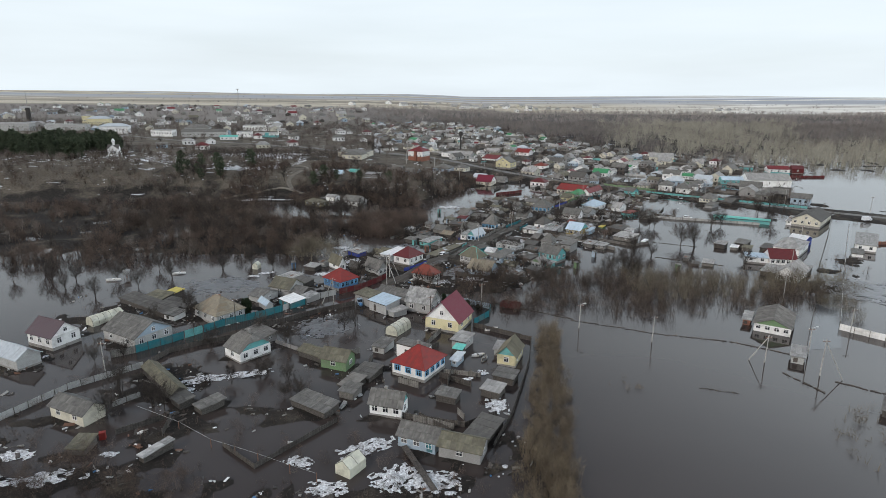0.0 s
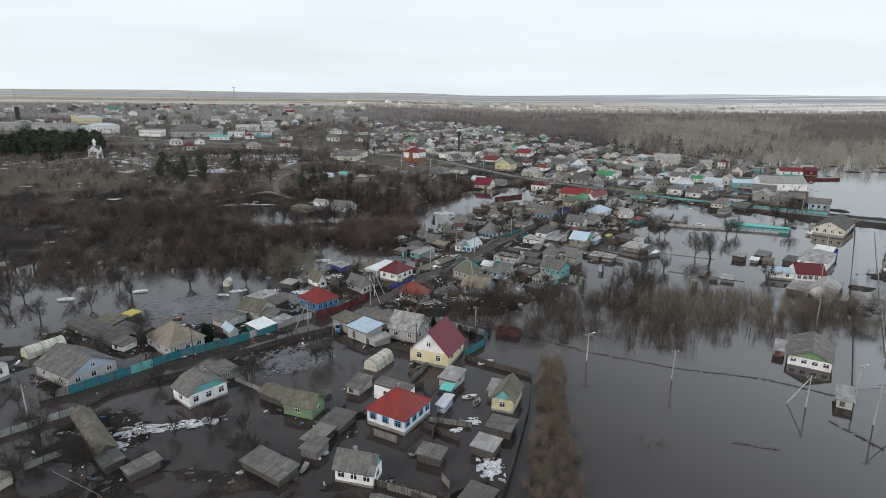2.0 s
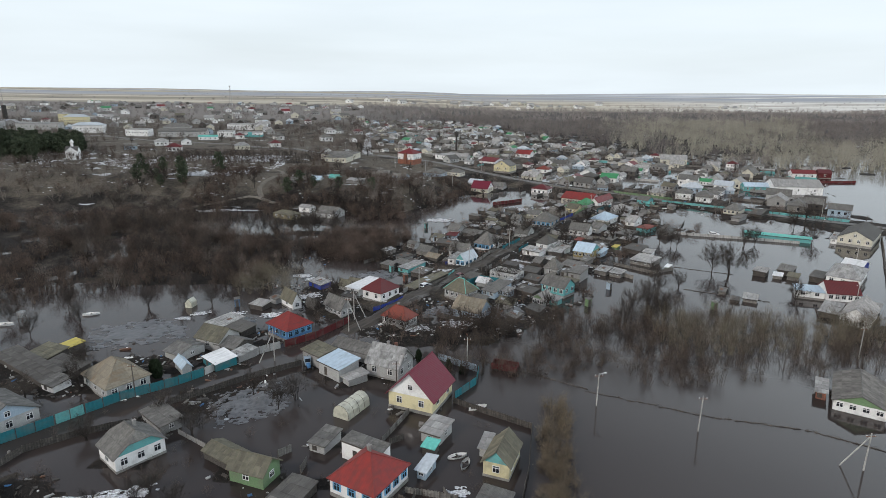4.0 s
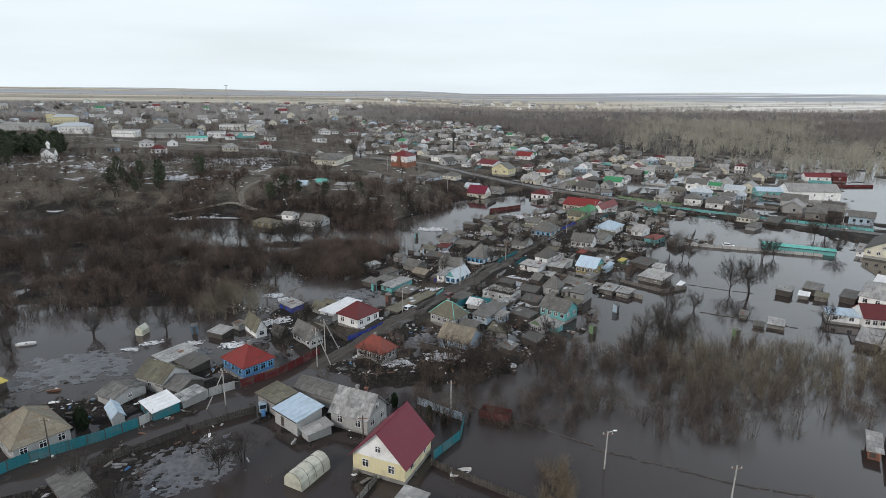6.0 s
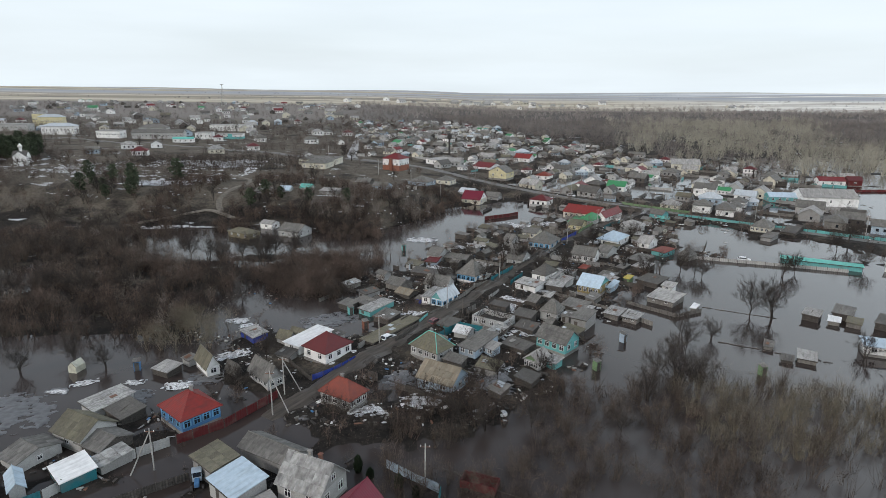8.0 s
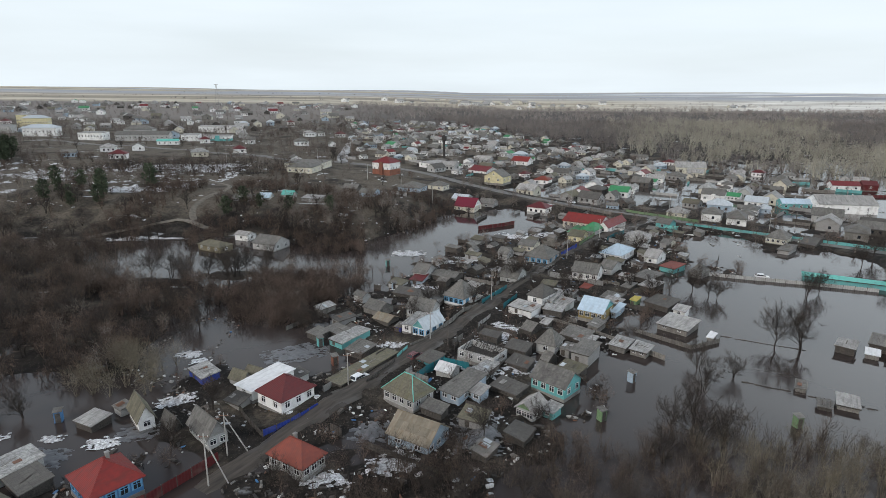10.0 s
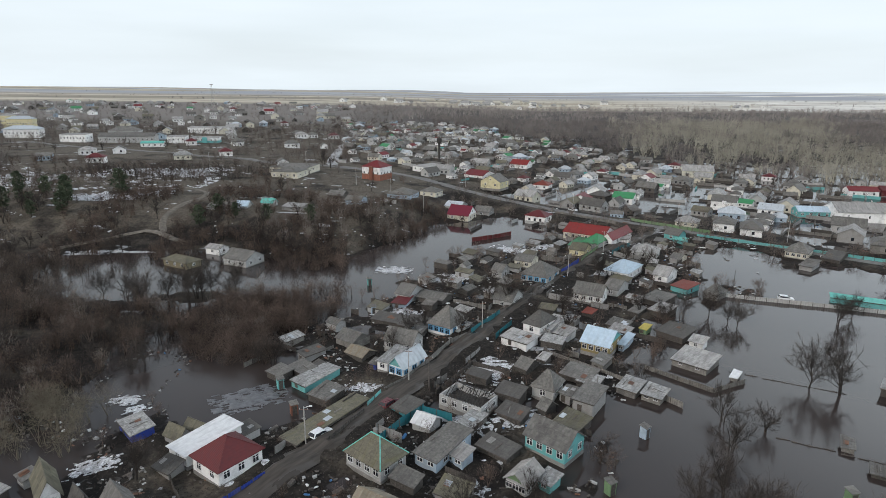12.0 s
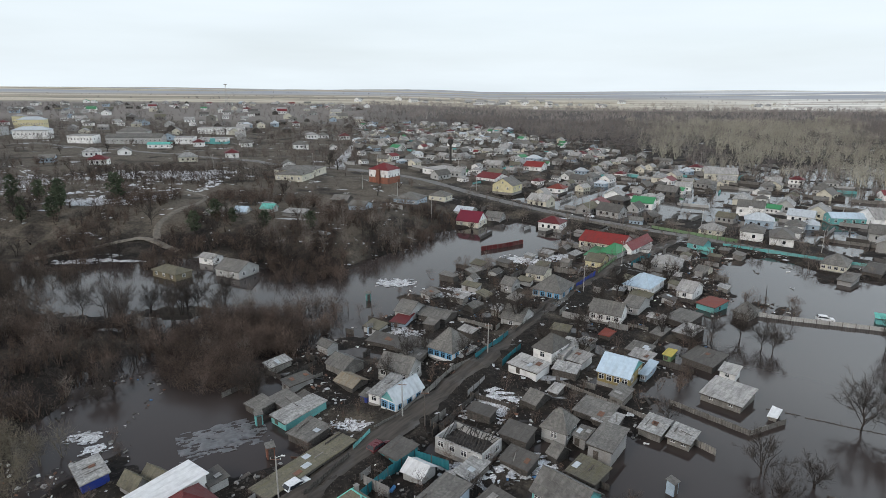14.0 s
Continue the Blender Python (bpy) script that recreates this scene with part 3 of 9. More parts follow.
def add_box(bm, x0, x1, y0, y1, z0, z1, bevel=0.0):
    r = bmesh.ops.create_cube(bm, size=1.0, matrix=Matrix.LocRotScale(((x0 + x1) / 2, (y0 + y1) / 2, (z0 + z1) / 2), None, (x1 - x0, y1 - y0, z1 - z0)))
    if bevel:
        es = {e for v in r["verts"] for e in v.link_edges}
        bmesh.ops.bevel(bm, geom=list(es), offset=bevel, segments=1, affect="EDGES")


def add_tube(bm, p, q, r0, r1, n=6):
    p, q = Vector(p), Vector(q)
    m = Matrix.Translation((p + q) / 2) @ (q - p).to_track_quat("Z", "Y").to_matrix().to_4x4()
    bmesh.ops.create_cone(bm, cap_ends=True, segments=n, radius1=r0, radius2=r1, depth=(q - p).length, matrix=m)


def slab(vs, faces, t):
    """Closes sheets of faces into plates of thickness t, downwards."""
    n = len(vs)
    out = list(vs) + [(x, y, z - t) for x, y, z in vs]
    fs = [tuple(f) for f in faces] + [tuple(i + n for i in reversed(f)) for f in faces]
    edges = {}
    for f in faces:
        for a, b in zip(f, f[1:] + f[:1]):
            edges[(a, b)] = 1
    for a, b in edges:
        if (b, a) not in edges:
            fs.append((b, a, a + n, b + n))
    return out, fs


SHARED = {}


def shared_window(w, h, style):
    key = (round(w, 1), round(h, 1), style)
    if key not in SHARED:
        f = 0.06
        xs = [-w / 2 - f, -w / 2, -0.035, 0.035, w / 2, w / 2 + f]
        zs = [-h / 2 - f, -h / 2, h * 0.18, h * 0.18 + 0.06, h / 2, h / 2 + f]
        if style == "shutter":
            xs = [xs[0] - 0.2 * w] + xs + [xs[-1] + 0.2 * w]
            zs = zs + [zs[-1] + 0.2]
        vs = [(px, -0.06, pz) for pz in zs for px in xs] + [(px, 0.02, pz) for pz in zs for px in xs]
        nx, half = len(xs), len(xs) * len(zs)
        k = 1 if style == "shutter" else 0
        solid = {(i, j) for j in range(len(zs) - 1) for i in range(nx - 1) if not (i in (k + 1, k + 3) and j in (1, 3))}
        fs = []
        for i, j in solid:
            p = j * nx + i
            q = [p, p + 1, p + 1 + nx, p + nx]
            fs += [tuple(q), tuple(v + half for v in reversed(q))]
            for (di, dj), (u, v) in (((0, -1), (0, 1)), ((1, 0), (1, 2)), ((0, 1), (2, 3)), ((-1, 0), (3, 0))):
                if (i + di, j + dj) not in solid:
                    fs.append((q[v], q[u], q[u] + half, q[v] + half))
        bm = bmesh.new()
        bvs = [bm.verts.new(v) for v in vs]
        for q in fs:
            bm.faces.new([bvs[i] for i in q])
        frame_me = bpy.data.meshes.new("window_frame")
        bm.to_mesh(frame_me)
        bm.free()
        frame_me.materials.append(TRIM_BLUE if style == "shutter" else TRIM)
        bm = bmesh.new()
        add_box(bm, -w / 2, w / 2, -0.012, 0.012, -h / 2, h / 2)
        pane_me = bpy.data.meshes.new("pane")
        bm.to_mesh(pane_me)
        bm.free()
        pane_me.materials.append(GLASS)
        SHARED[key] = (frame_me, pane_me)
    return SHARED[key]


def window(parent, x, y, z, rot, w=0.9, h=1.2, style="plain"):
    frame_me, pane_me = shared_window(w, h, style)
    ob = part_mesh("window", frame_me, parent, "", pose(x, y, z, 0, 0, rot))
    part_mesh("pane", pane_me, ob)


def sheet_mesh(mat):
    """One corrugated roofing sheet, a metre square, with a rolled lower edge."""
    key = ("sheet", mat.name)
    if key not in SHARED:
        k = 12
        vs, fs = [], []
        for i in range(k + 1):
            z = 0.022 * (1 if i % 2 else -1)
            vs += [(-0.5 + i / k, -0.5, z + 0.03), (-0.5 + i / k, 0.5, z), (-0.5 + i / k, -0.5, z - 0.03)]
        for i in range(k):
            p = 3 * i
            fs += [(p, p + 3, p + 4, p + 1), (p + 2, p + 5, p + 3, p)]
        SHARED[key] = mesh_of("roof_sheet", vs, fs, mat)
    return SHARED[key]


def lay_sheets(parent, a, b, e, rise, o, th, roof):
    """Rows of overlapping sheets on both slopes of a gable roof, each a little out of line."""
    me = sheet_mesh(SHEETS[roof])
    s = rise / b
    run = b + o
    tilt = math.atan(s)
    ln = run / math.cos(tilt)
    rows, cols = max(2, round(ln / 1.55)), max(2, round(2 * (a + o) / 1.1))
    rr = random.Random(int(a * 100) + int(b * 10))
    for side in (-1, 1):
        for r in range(rows):
            for c in range(cols):
                d = (r + 0.5) / rows * run
                m = pose(-a - o + (c + 0.5) / cols * 2 * (a + o), side * d, e + rise - d * s + th + 0.035 + rr.uniform(0, 0.012), 0, 0, 0 if side < 0 else 180)
                m = m @ Matrix.Rotation(tilt - 0.018, 4, "X") @ Matrix.Rotation(radians(rr.uniform(-0.7, 0.7)), 4, "Z")
                part_mesh("roof_sheet", me, parent, "", m @ Matrix.Diagonal((2 * (a + o) / cols * 1.03, ln / rows * 1.06, 1, 1)))


def lay_flat(parent, a, b, e, k, o, roof):
    """Overlapping sheets on a low single slope, a few of them missing or askew."""
    me = sheet_mesh(SHEETS[roof])
    s = k / (b + o)
    tilt = math.atan(s)
    ln = 2 * (b + o) / math.cos(tilt)
    rows, cols = max(1, round(ln / 1.7)), max(1, round(2 * (a + o) / 1.15))
    rr = random.Random(int(a * 100) + int(b * 1000))
    for r in range(rows):
        for c in range(cols):
            if rr.random() < 0.06:
                continue
            py = -b - o + (r + 0.5) / rows * 2 * (b + o)
            m = pose(-a - o + (c + 0.5) / cols * 2 * (a + o), py, e + py * s + 0.2 + rr.uniform(0, 0.02)) @ Matrix.Rotation(tilt - 0.02, 4, "X") @ Matrix.Rotation(radians(rr.uniform(-2, 2)), 4, "Z")
            part_mesh("roof_sheet", me, parent, "", m @ Matrix.Diagonal((2 * (a + o) / cols * 1.03, ln / rows * 1.05, 1, 1)))


def roof_litter(parent, x, y, a, b, e, k, o):
    """Boards and odd sheets thrown on a low roof against the wind."""
    rr = random.Random(int(x * 37) + int(y * 91))
    s = k / (b + o)
    for i in range(rr.choice((0, 1, 2, 3, 4))):
        board = rr.random() < 0.6
        w, ln = (rr.uniform(0.12, 0.22), rr.uniform(1.2, 2.6)) if board else (rr.uniform(0.7, 1.1), rr.uniform(0.9, 1.6))
        if ln > 1.6 * b or w > a:
            continue
        bm = bmesh.new()
        add_box(bm, -w / 2, w / 2, -ln / 2, ln / 2, 0, 0.05)
        px, py = rr.uniform(-0.75, 0.75) * a, rr.uniform(-0.3, 0.3) * b
        me = bpy.data.meshes.new("loose_board")
        bm.to_mesh(me)
        bm.free()
        me.materials.append((TIMBER, WALLS["woodlight"][0])[i % 2] if board else (ROOFS["slate_light"][0], ROOFS["silver"][0], PIPE)[rr.randrange(3)])
        part_mesh("loose_board" if board else "roof_patch", me, parent, "", pose(px, py, e + py * s + 0.24, math.degrees(math.atan(s)), 0, rr.choice((0, 90, 0, 20)) if board and a > 1.6 else 0))


def shed_door(parent, rot, a, b, e):
    """A plank door with grooves between its boards on the wall that looks south."""
    best = min(range(4), key=lambda q: math.sin(radians(rot) + (-math.pi / 2, 0, math.pi / 2, math.pi)[q]))
    h = min(1.75, e - 0.25)
    if h < 0.8:
        return
    bm = bmesh.new()
    edge = [(0.42, 0.0), (-0.42, 0.0)]
    for i in range(5):
        edge += [(-0.42 + i * 0.17, -0.05), (-0.27 + i * 0.17, -0.05), (-0.268 + i * 0.17, -0.03), (-0.252 + i * 0.17, -0.03)][:4 if i < 4 else 1]
    edge.append((0.42, -0.05))
    low = [bm.verts.new((p[0], p[1], 0.0)) for p in edge]
    top = [bm.verts.new((p[0], p[1], h)) for p in edge]
    for i in range(len(edge)):
        bm.faces.new([low[i - 1], low[i], top[i], top[i - 1]])
    bm.faces.new(top)
    bm.faces.new(low[::-1])
    me = bpy.data.meshes.new("door")
    bm.to_mesh(me)
    bm.free()
    me.materials.append(TIMBER)
    m = (pose(-a * 0.3, -b - 0.01, 0), pose(a + 0.01, -b * 0.2, 0, 0, 0, 90), pose(a * 0.3, b + 0.01, 0, 0, 0, 180), pose(-a - 0.01, b * 0.2, 0, 0, 0, 270))[best]
    part_mesh("door", me, parent, "", m)


def house(x, y, rot, length, width, eave, rise, form, roof, wall, base=0.3, wins=(2, 2), over=0.45, style="plain", chimney=0, gable="", kind="house", label="", door=0, group="", cap="", lower=""):
    """A house with its ridge along its own x. form: gable, hip, half, flat, shed or ruin. wins: windows on the long and short walls that face south or the street."""
    rmat, rword = ROOFS[roof]
    wmat, wword = WALLS[wall]
    label = label or "%s %s under a %s roof" % (wword, kind.replace("_", " "), rword)
    ob = thing(kind, x, y, base, rot, label, kind.replace("_", " "), group)
    a, b, e = length / 2, width / 2, eave - base
    low = -1.2
    # walls
    vs = [(-a, -b, low), (a, -b, low), (a, b, low), (-a, b, low), (-a, -b, e), (a, -b, e), (a, b, e), (-a, b, e)]
    fs = [(0, 1, 5, 4), (1, 2, 6, 5), (2, 3, 7, 6), (3, 0, 4, 7), (3, 2, 1, 0)]
    gmat = WALLS[gable][0] if gable else wmat
    if form == "ruin":
        t = 0.3
        vs = vs + [(-a + t, -b + t, low), (a - t, -b + t, low), (a - t, b - t, low), (-a + t, b - t, low), (-a + t, -b + t, e), (a - t, -b + t, e), (a - t, b - t, e), (-a + t, b - t, e)]
        fs = fs[:4] + [(12, 13, 9, 8), (13, 14, 10, 9), (14, 15, 11, 10), (15, 12, 8, 11), (4, 5, 13, 12), (5, 6, 14, 13), (6, 7, 15, 14), (7, 4, 12, 15), (0, 3, 11, 8), (0, 8, 9, 1), (1, 9, 10, 2), (2, 10, 11, 3)]
    elif form == "shed":
        vs[6], vs[7] = (a, b, e + rise), (-a, b, e + rise)
        fs.append((4, 5, 6, 7))
    elif form == "flat":
        k = 0.5 * rise * b / (b + over)
        vs = vs[:4] + [(-a, -b, e - k - 0.1), (a, -b, e - k - 0.1), (a, b, e + k - 0.1), (-a, b, e + k - 0.1)]
        fs.append((4, 5, 6, 7))
    else:
        fs.append((4, 5, 6, 7))
    part_mesh("wall", mesh_of("wall", vs, fs, wmat), ob)
    if e > 2.0 and kind == "house":
        bm = bmesh.new()
        add_box(bm, -a - 0.05, a + 0.05, -b - 0.05, b + 0.05, low, 0.1)
        part("plinth", bm, PLINTH, ob)
    if lower:
        bm = bmesh.new()
        add_box(bm, -a - 0.04, a + 0.04, -b - 0.04, b + 0.04, low, e * 0.48)
        part("ground_floor", bm, WALLS[lower][0], ob, WALLS[lower][1] + " ground floor")
        bm = bmesh.new()
        add_box(bm, -a * 0.1, a * 0.22, -b - 1.2, -b + 0.1, low, e + 0.4)
        part("bay", bm, WALLS[lower][0], ob, WALLS[lower][1] + " stair tower")
    # roof
    o = over
    th = 0.12
    if form in ("gable", "half"):
        s = rise / b
        zl = e - o * s
        vs = [(-a - o, -b - o, zl), (a + o, -b - o, zl), (a + o, 0, e + rise), (-a - o, 0, e + rise), (a + o, b + o, zl), (-a - o, b + o, zl)]
        fs = [(0, 1, 2, 3), (3, 2, 4, 5)]
        if form == "half":
            k = 0.45
            vs = [(-a - o, -b - o, zl), (a + o, -b - o, zl), (a + o - k * b * 0.8, 0, e + rise), (-a - o + k * b * 0.8, 0, e + rise), (a + o, b + o, zl), (-a - o, b + o, zl),
                  (a + o, -b * k, e + rise * (1 - k)), (a + o, b * k, e + rise * (1 - k)), (-a - o, -b * k, e + rise * (1 - k)), (-a - o, b * k, e + rise * (1 - k))]
            fs = [(0, 1, 6, 2, 3, 8), (3, 2, 7, 4, 5, 9), (2, 6, 7), (3, 9, 8)]
        vv, ff = slab([(p[0], p[1], p[2] + th) for p in vs], fs, th)
        deck = part_mesh("roof", mesh_of("roof", vv, ff, rmat), ob)
        if form == "gable" and roof in SHEETS and y < 206:
            lay_sheets(deck, a, b, e, rise, o, th, roof)
        top = 1.0 if form == "gable" else 0.55
        for sx in (-1, 1):
            g = [(sx * a, -b, e), (sx * a, b, e), (sx * a, b * (1 - top) * 0.999, e + rise * top), (sx * a, -b * (1 - top) * 0.999, e + rise * top)]
            g2 = [(px - sx * 0.2, py, pz) for px, py, pz in g]
            f = [(0, 1, 2, 3), (7, 6, 5, 4), (0, 4, 5, 1), (1, 5, 6, 2), (2, 6, 7, 3), (3, 7, 4, 0)]
            part_mesh("gable", mesh_of("gable", g + g2, f if sx > 0 else [q[::-1] for q in f], gmat), ob, (WALLS[gable][1] + " gable") if gable else "")
            if rise > 2.4 and form == "gable" and kind == "house":
                window(ob, sx * (a + 0.03), 0, e + rise * 0.36, 90 * sx, 0.8, 0.9, "plain")
        bm = bmesh.new()
        r = a + o - (0.36 * b if form == "half" else 0)
        add_tube(bm, (-r, 0, e + rise + th), (r, 0, e + rise + th), 0.1, 0.1, 6)
        part("ridge_cap", bm, ROOFS[cap][0] if cap else rmat, ob)
    elif form == "hip":
        r = max(a - b, 0.3)
        s = rise / b
        zl = e - o * s * 0.6
        vs = [(-a - o, -b - o, zl), (a + o, -b - o, zl), (a + o, b + o, zl), (-a - o, b + o, zl), (-r, 0, e + rise), (r, 0, e + rise)]
        fs = [(0, 1, 5, 4), (1, 2, 5), (2, 3, 4, 5), (3, 0, 4)]
        vv, ff = slab([(p[0], p[1], p[2] + th) for p in vs], fs, th)
        part_mesh("roof", mesh_of("roof", vv, ff, rmat), ob)
        bm = bmesh.new()
        add_tube(bm, (-r, 0, e + rise + th), (r, 0, e + rise + th), 0.1, 0.1, 6)
        for sx in (-1, 1):
            for sy in (-1, 1):
                add_tube(bm, (sx * r, 0, e + rise + th), (sx * (a + o), sy * (b + o), zl + th), 0.08, 0.08, 5)
        part("ridge_cap", bm, ROOFS[cap][0] if cap else rmat, ob)
    elif form in ("flat", "shed"):
        k = rise if form == "shed" else rise * 0.5
        j = (hash((round(x), round(y))) % 7 - 3) * 0.03
        vs = [(-a - o, -b - o, e - (0 if form == "shed" else k) + j), (a + o, -b - o, e - (0 if form == "shed" else k) - j), (a + o, b + o, e + k + j), (-a - o, b + o, e + k - j)]
        vv, ff = slab([(p[0], p[1], p[2] + 0.16) for p in vs], [(0, 1, 2, 3)], 0.14)
        part_mesh("roof", mesh_of("roof", vv, ff, rmat), ob)
        if form == "flat" and roof in SHEETS and y < 165:
            lay_flat(ob, a, b, e, k, o, roof)
        elif form == "flat" and y < 300 and roof not in ("white", "blue", "silver", "teal", "green", "maroon", "orange", "yellow"):
            roof_litter(ob, x, y, a, b, e, k, o)
        if kind != "house" and y < 300 and sum(wins) == 0:
            shed_door(ob, rot, a, b, e - 0.5 * rise)
        if kind != "house" and length > 3:
            bm = bmesh.new()
            add_box(bm, -a - o - 0.02, a + o + 0.02, -b - o - 0.06, -b - o, e - k * (form == "flat") - 0.05, e - k * (form == "flat") + 0.14)
            part("fascia", bm, TIMBER, ob)
    # openings on the two walls that look south
    rr = radians(rot)
    hgt = min(1.25, e * 0.45)
    zw = e * 0.56
    for side in range(4):
        ang = rr + (-math.pi / 2, 0, math.pi / 2, math.pi)[side]
        ny = math.sin(ang)
        if ny > 0.35:
            continue
        span, cnt = (length, wins[0]) if side in (0, 2) else (width, wins[1])
        for i in range(cnt):
            t = (i + 0.5) / cnt - 0.5
            if side == 0:
                px, py, wr = t * span, -b - 0.03, 0
            elif side == 2:
                px, py, wr = -t * span, b + 0.03, 180
            elif side == 1:
                px, py, wr = a + 0.03, t * span, 90
            else:
                px, py, wr = -a - 0.03, -t * span, 270
            window(ob, px, py, zw, wr, 0.95 if kind == "house" else 0.7, hgt, style)
    if door:
        bm = bmesh.new()
        add_box(bm, a * 0.55, a * 0.55 + 1.0, -b - 0.06, -b + 0.02, 0.0, min(2.0, e - 0.2))
        part("door", bm, WALLS["teal" if door == 2 else "wood"][0], ob)
    for c in range(chimney):
        bm = bmesh.new()
        cx, cy = (-0.2 + 0.5 * c) * a, 0.25 * b
        zc = e + (rise * 0.75 if form != "flat" else 0.2)
        add_box(bm, cx - 0.24, cx + 0.24, cy - 0.24, cy + 0.24, zc - 0.6, zc + rise * 0.25 + 0.35)
        add_box(bm, cx - 0.3, cx + 0.3, cy - 0.3, cy + 0.3, zc + rise * 0.25 + 0.35, zc + rise * 0.25 + 0.47)
        part("chimney", bm, WALLS["brick"][0] if c % 2 else PLINTH, ob)
    return ob


def fence(pts, h, wall, label, base=0.0, step=2.4, gap=0.06):
    """Board or sheet fence: posts and panels between the points of a line."""
    mat, word = WALLS[wall]
    x0, y0 = pts[0]
    ob = thing("fence", x0, y0, base, 0, label, "fence")
    post = SHARED.get("fence_post")
    if not post:
        bm = bmesh.new()
        add_box(bm, -0.06, 0.06, -0.06, 0.06, -1.3, 1.0)
        post = bpy.data.meshes.new("post")
        bm.to_mesh(post)
        bm.free()
        post.materials.append(TIMBER)
        SHARED["fence_post"] = post
    key = ("panel", round(h, 1), wall, round(step, 1))
    if key not in SHARED:
        # one corrugated or boarded sheet with an uneven upper edge
        k = 18
        prof = [(-0.5 + i / k, (0.03 if (i // 2) % 2 else -0.03), h + 0.05 * math.sin(i * 1.7)) for i in range(k + 1)]
        vs = [(px, py - 0.015, z) for px, py, t in prof for z in (-0.5, t)] + [(px, py + 0.015, z) for px, py, t in prof for z in (-0.5, t)]
        m2 = 2 * (k + 1)
        fs = []
        for i in range(k):
            p = 2 * i
            fs += [(p, p + 2, p + 3, p + 1), (m2 + p, m2 + p + 1, m2 + p + 3, m2 + p + 2), (p + 1, p + 3, m2 + p + 3, m2 + p + 1)]
        bm = bmesh.new()
        bvs = [bm.verts.new(v) for v in vs]
        for q in fs:
            bm.faces.new([bvs[i] for i in q])
        SHARED[key] = bpy.data.meshes.new("panel")
        bm.to_mesh(SHARED[key])
        bm.free()
        SHARED[key].materials.append(mat)
    for (ax, ay), (bx, by) in zip(pts, pts[1:]):
        d = math.hypot(bx - ax, by - ay)
        n = max(1, round(d / step))
        yaw = math.degrees(math.atan2(by - ay, bx - ax))
        for i in range(n):
            u = (i + 0.5) / n
            m = pose(ax + (bx - ax) * u - x0, ay + (by - ay) * u - y0, random.uniform(-0.05, 0.05), 0, random.uniform(-1.5, 1.5), yaw)
            p = part_mesh("panel", SHARED[key], ob, "", m @ Matrix.Diagonal((d / n - gap, 1, 1, 1)))
            u = i / n
            part_mesh("post", post, ob, "", pose(ax + (bx - ax) * u - x0, ay + (by - ay) * u - y0, h - 0.9, 0, 0, yaw))
    return ob


def utility_pole(x, y, h, lean=0.0, strut=None, lamp=False, base=0.0, wood=False):
    ob = thing("utility_pole", x, y, base, 0, "pale concrete utility pole standing in flood water" if base <= 0 else "pale concrete utility pole beside the street", "utility pole", "power line poles")
    mat = TIMBER if wood else CONCRETE
    bm = bmesh.new()
    add_tube(bm, (0, 0, -1.5), (lean, 0, h), 0.13, 0.09, 8)
    part("shaft", bm, mat, ob)
    bm = bmesh.new()
    add_box(bm, lean - 0.75, lean + 0.75, -0.05, 0.05, h - 0.55, h - 0.45)
    part("crossarm", bm, PIPE, ob)
    for sx in (-0.65, 0.0, 0.65):
        bm = bmesh.new()
        add_tube(bm, (lean + sx, 0, h - 0.45), (lean + sx, 0, h - 0.2), 0.05, 0.03, 6)
        part("insulator", bm, TRIM, ob)
    if strut:
        bm = bmesh.new()
        add_tube(bm, (strut[0], strut[1], -1.2), (lean * 0.8, 0, h * 0.93), 0.11, 0.09, 8)
        part("strut", bm, mat, ob, "slanting concrete strut")
    if lamp:
        bm = bmesh.new()
        add_tube(bm, (lean, 0, h - 0.2), (lean + 0.9, 0, h + 0.15), 0.04, 0.04, 6)
        add_box(bm, lean + 0.8, lean + 1.35, -0.12, 0.12, h + 0.08, h + 0.22, 0.03)
        part("lamp_head", bm, TRIM, ob, "street lamp head")
    return ob


def greenhouse(x, y, rot, length, width, h, base=0.2, arch=True):
    ob = thing("greenhouse", x, y, base, rot, "yellowed film greenhouse in a flooded yard", "greenhouse")
    n = 9
    prof = []
    for i in range(n):
        a = math.pi * i / (n - 1)
        prof.append((-width / 2 * math.cos(a), h * (math.sin(a) ** 0.75)) if arch else (-width / 2 + width * i / (n - 1), h * (0.55 + 0.45 * (1 - abs(2 * i / (n - 1) - 1)))))
    vs = [(-length / 2, p[0], p[1] if p[1] > 0.01 else -0.6) for p in prof] + [(length / 2, p[0], p[1] if p[1] > 0.01 else -0.6) for p in prof]
    if not arch:
        vs = [(-length / 2, -width / 2, -0.6)] + vs[:n] + [(-length / 2, width / 2, -0.6), (length / 2, -width / 2, -0.6)] + vs[n:] + [(length / 2, width / 2, -0.6)]
    k = len(vs) // 2
    fs = [(i, i + k, i + k + 1, i + 1) for i in range(k - 1)]
    part_mesh("film", mesh_of("film", vs, fs + [tuple(range(k)), tuple(range(2 * k - 1, k - 1, -1))], FOIL), ob)
    for j in range(int(length / 1.5) + 1):
        bm = bmesh.new()
        px = -length / 2 + j * length / int(length / 1.5)
        for (y0, z0), (y1, z1) in zip(prof, prof[1:]):
            add_tube(bm, (px, y0 * 1.01, z0 * 1.01), (px, y1 * 1.01, z1 * 1.01), 0.035, 0.035, 4)
        part("rib", bm, TIMBER, ob)
    return ob


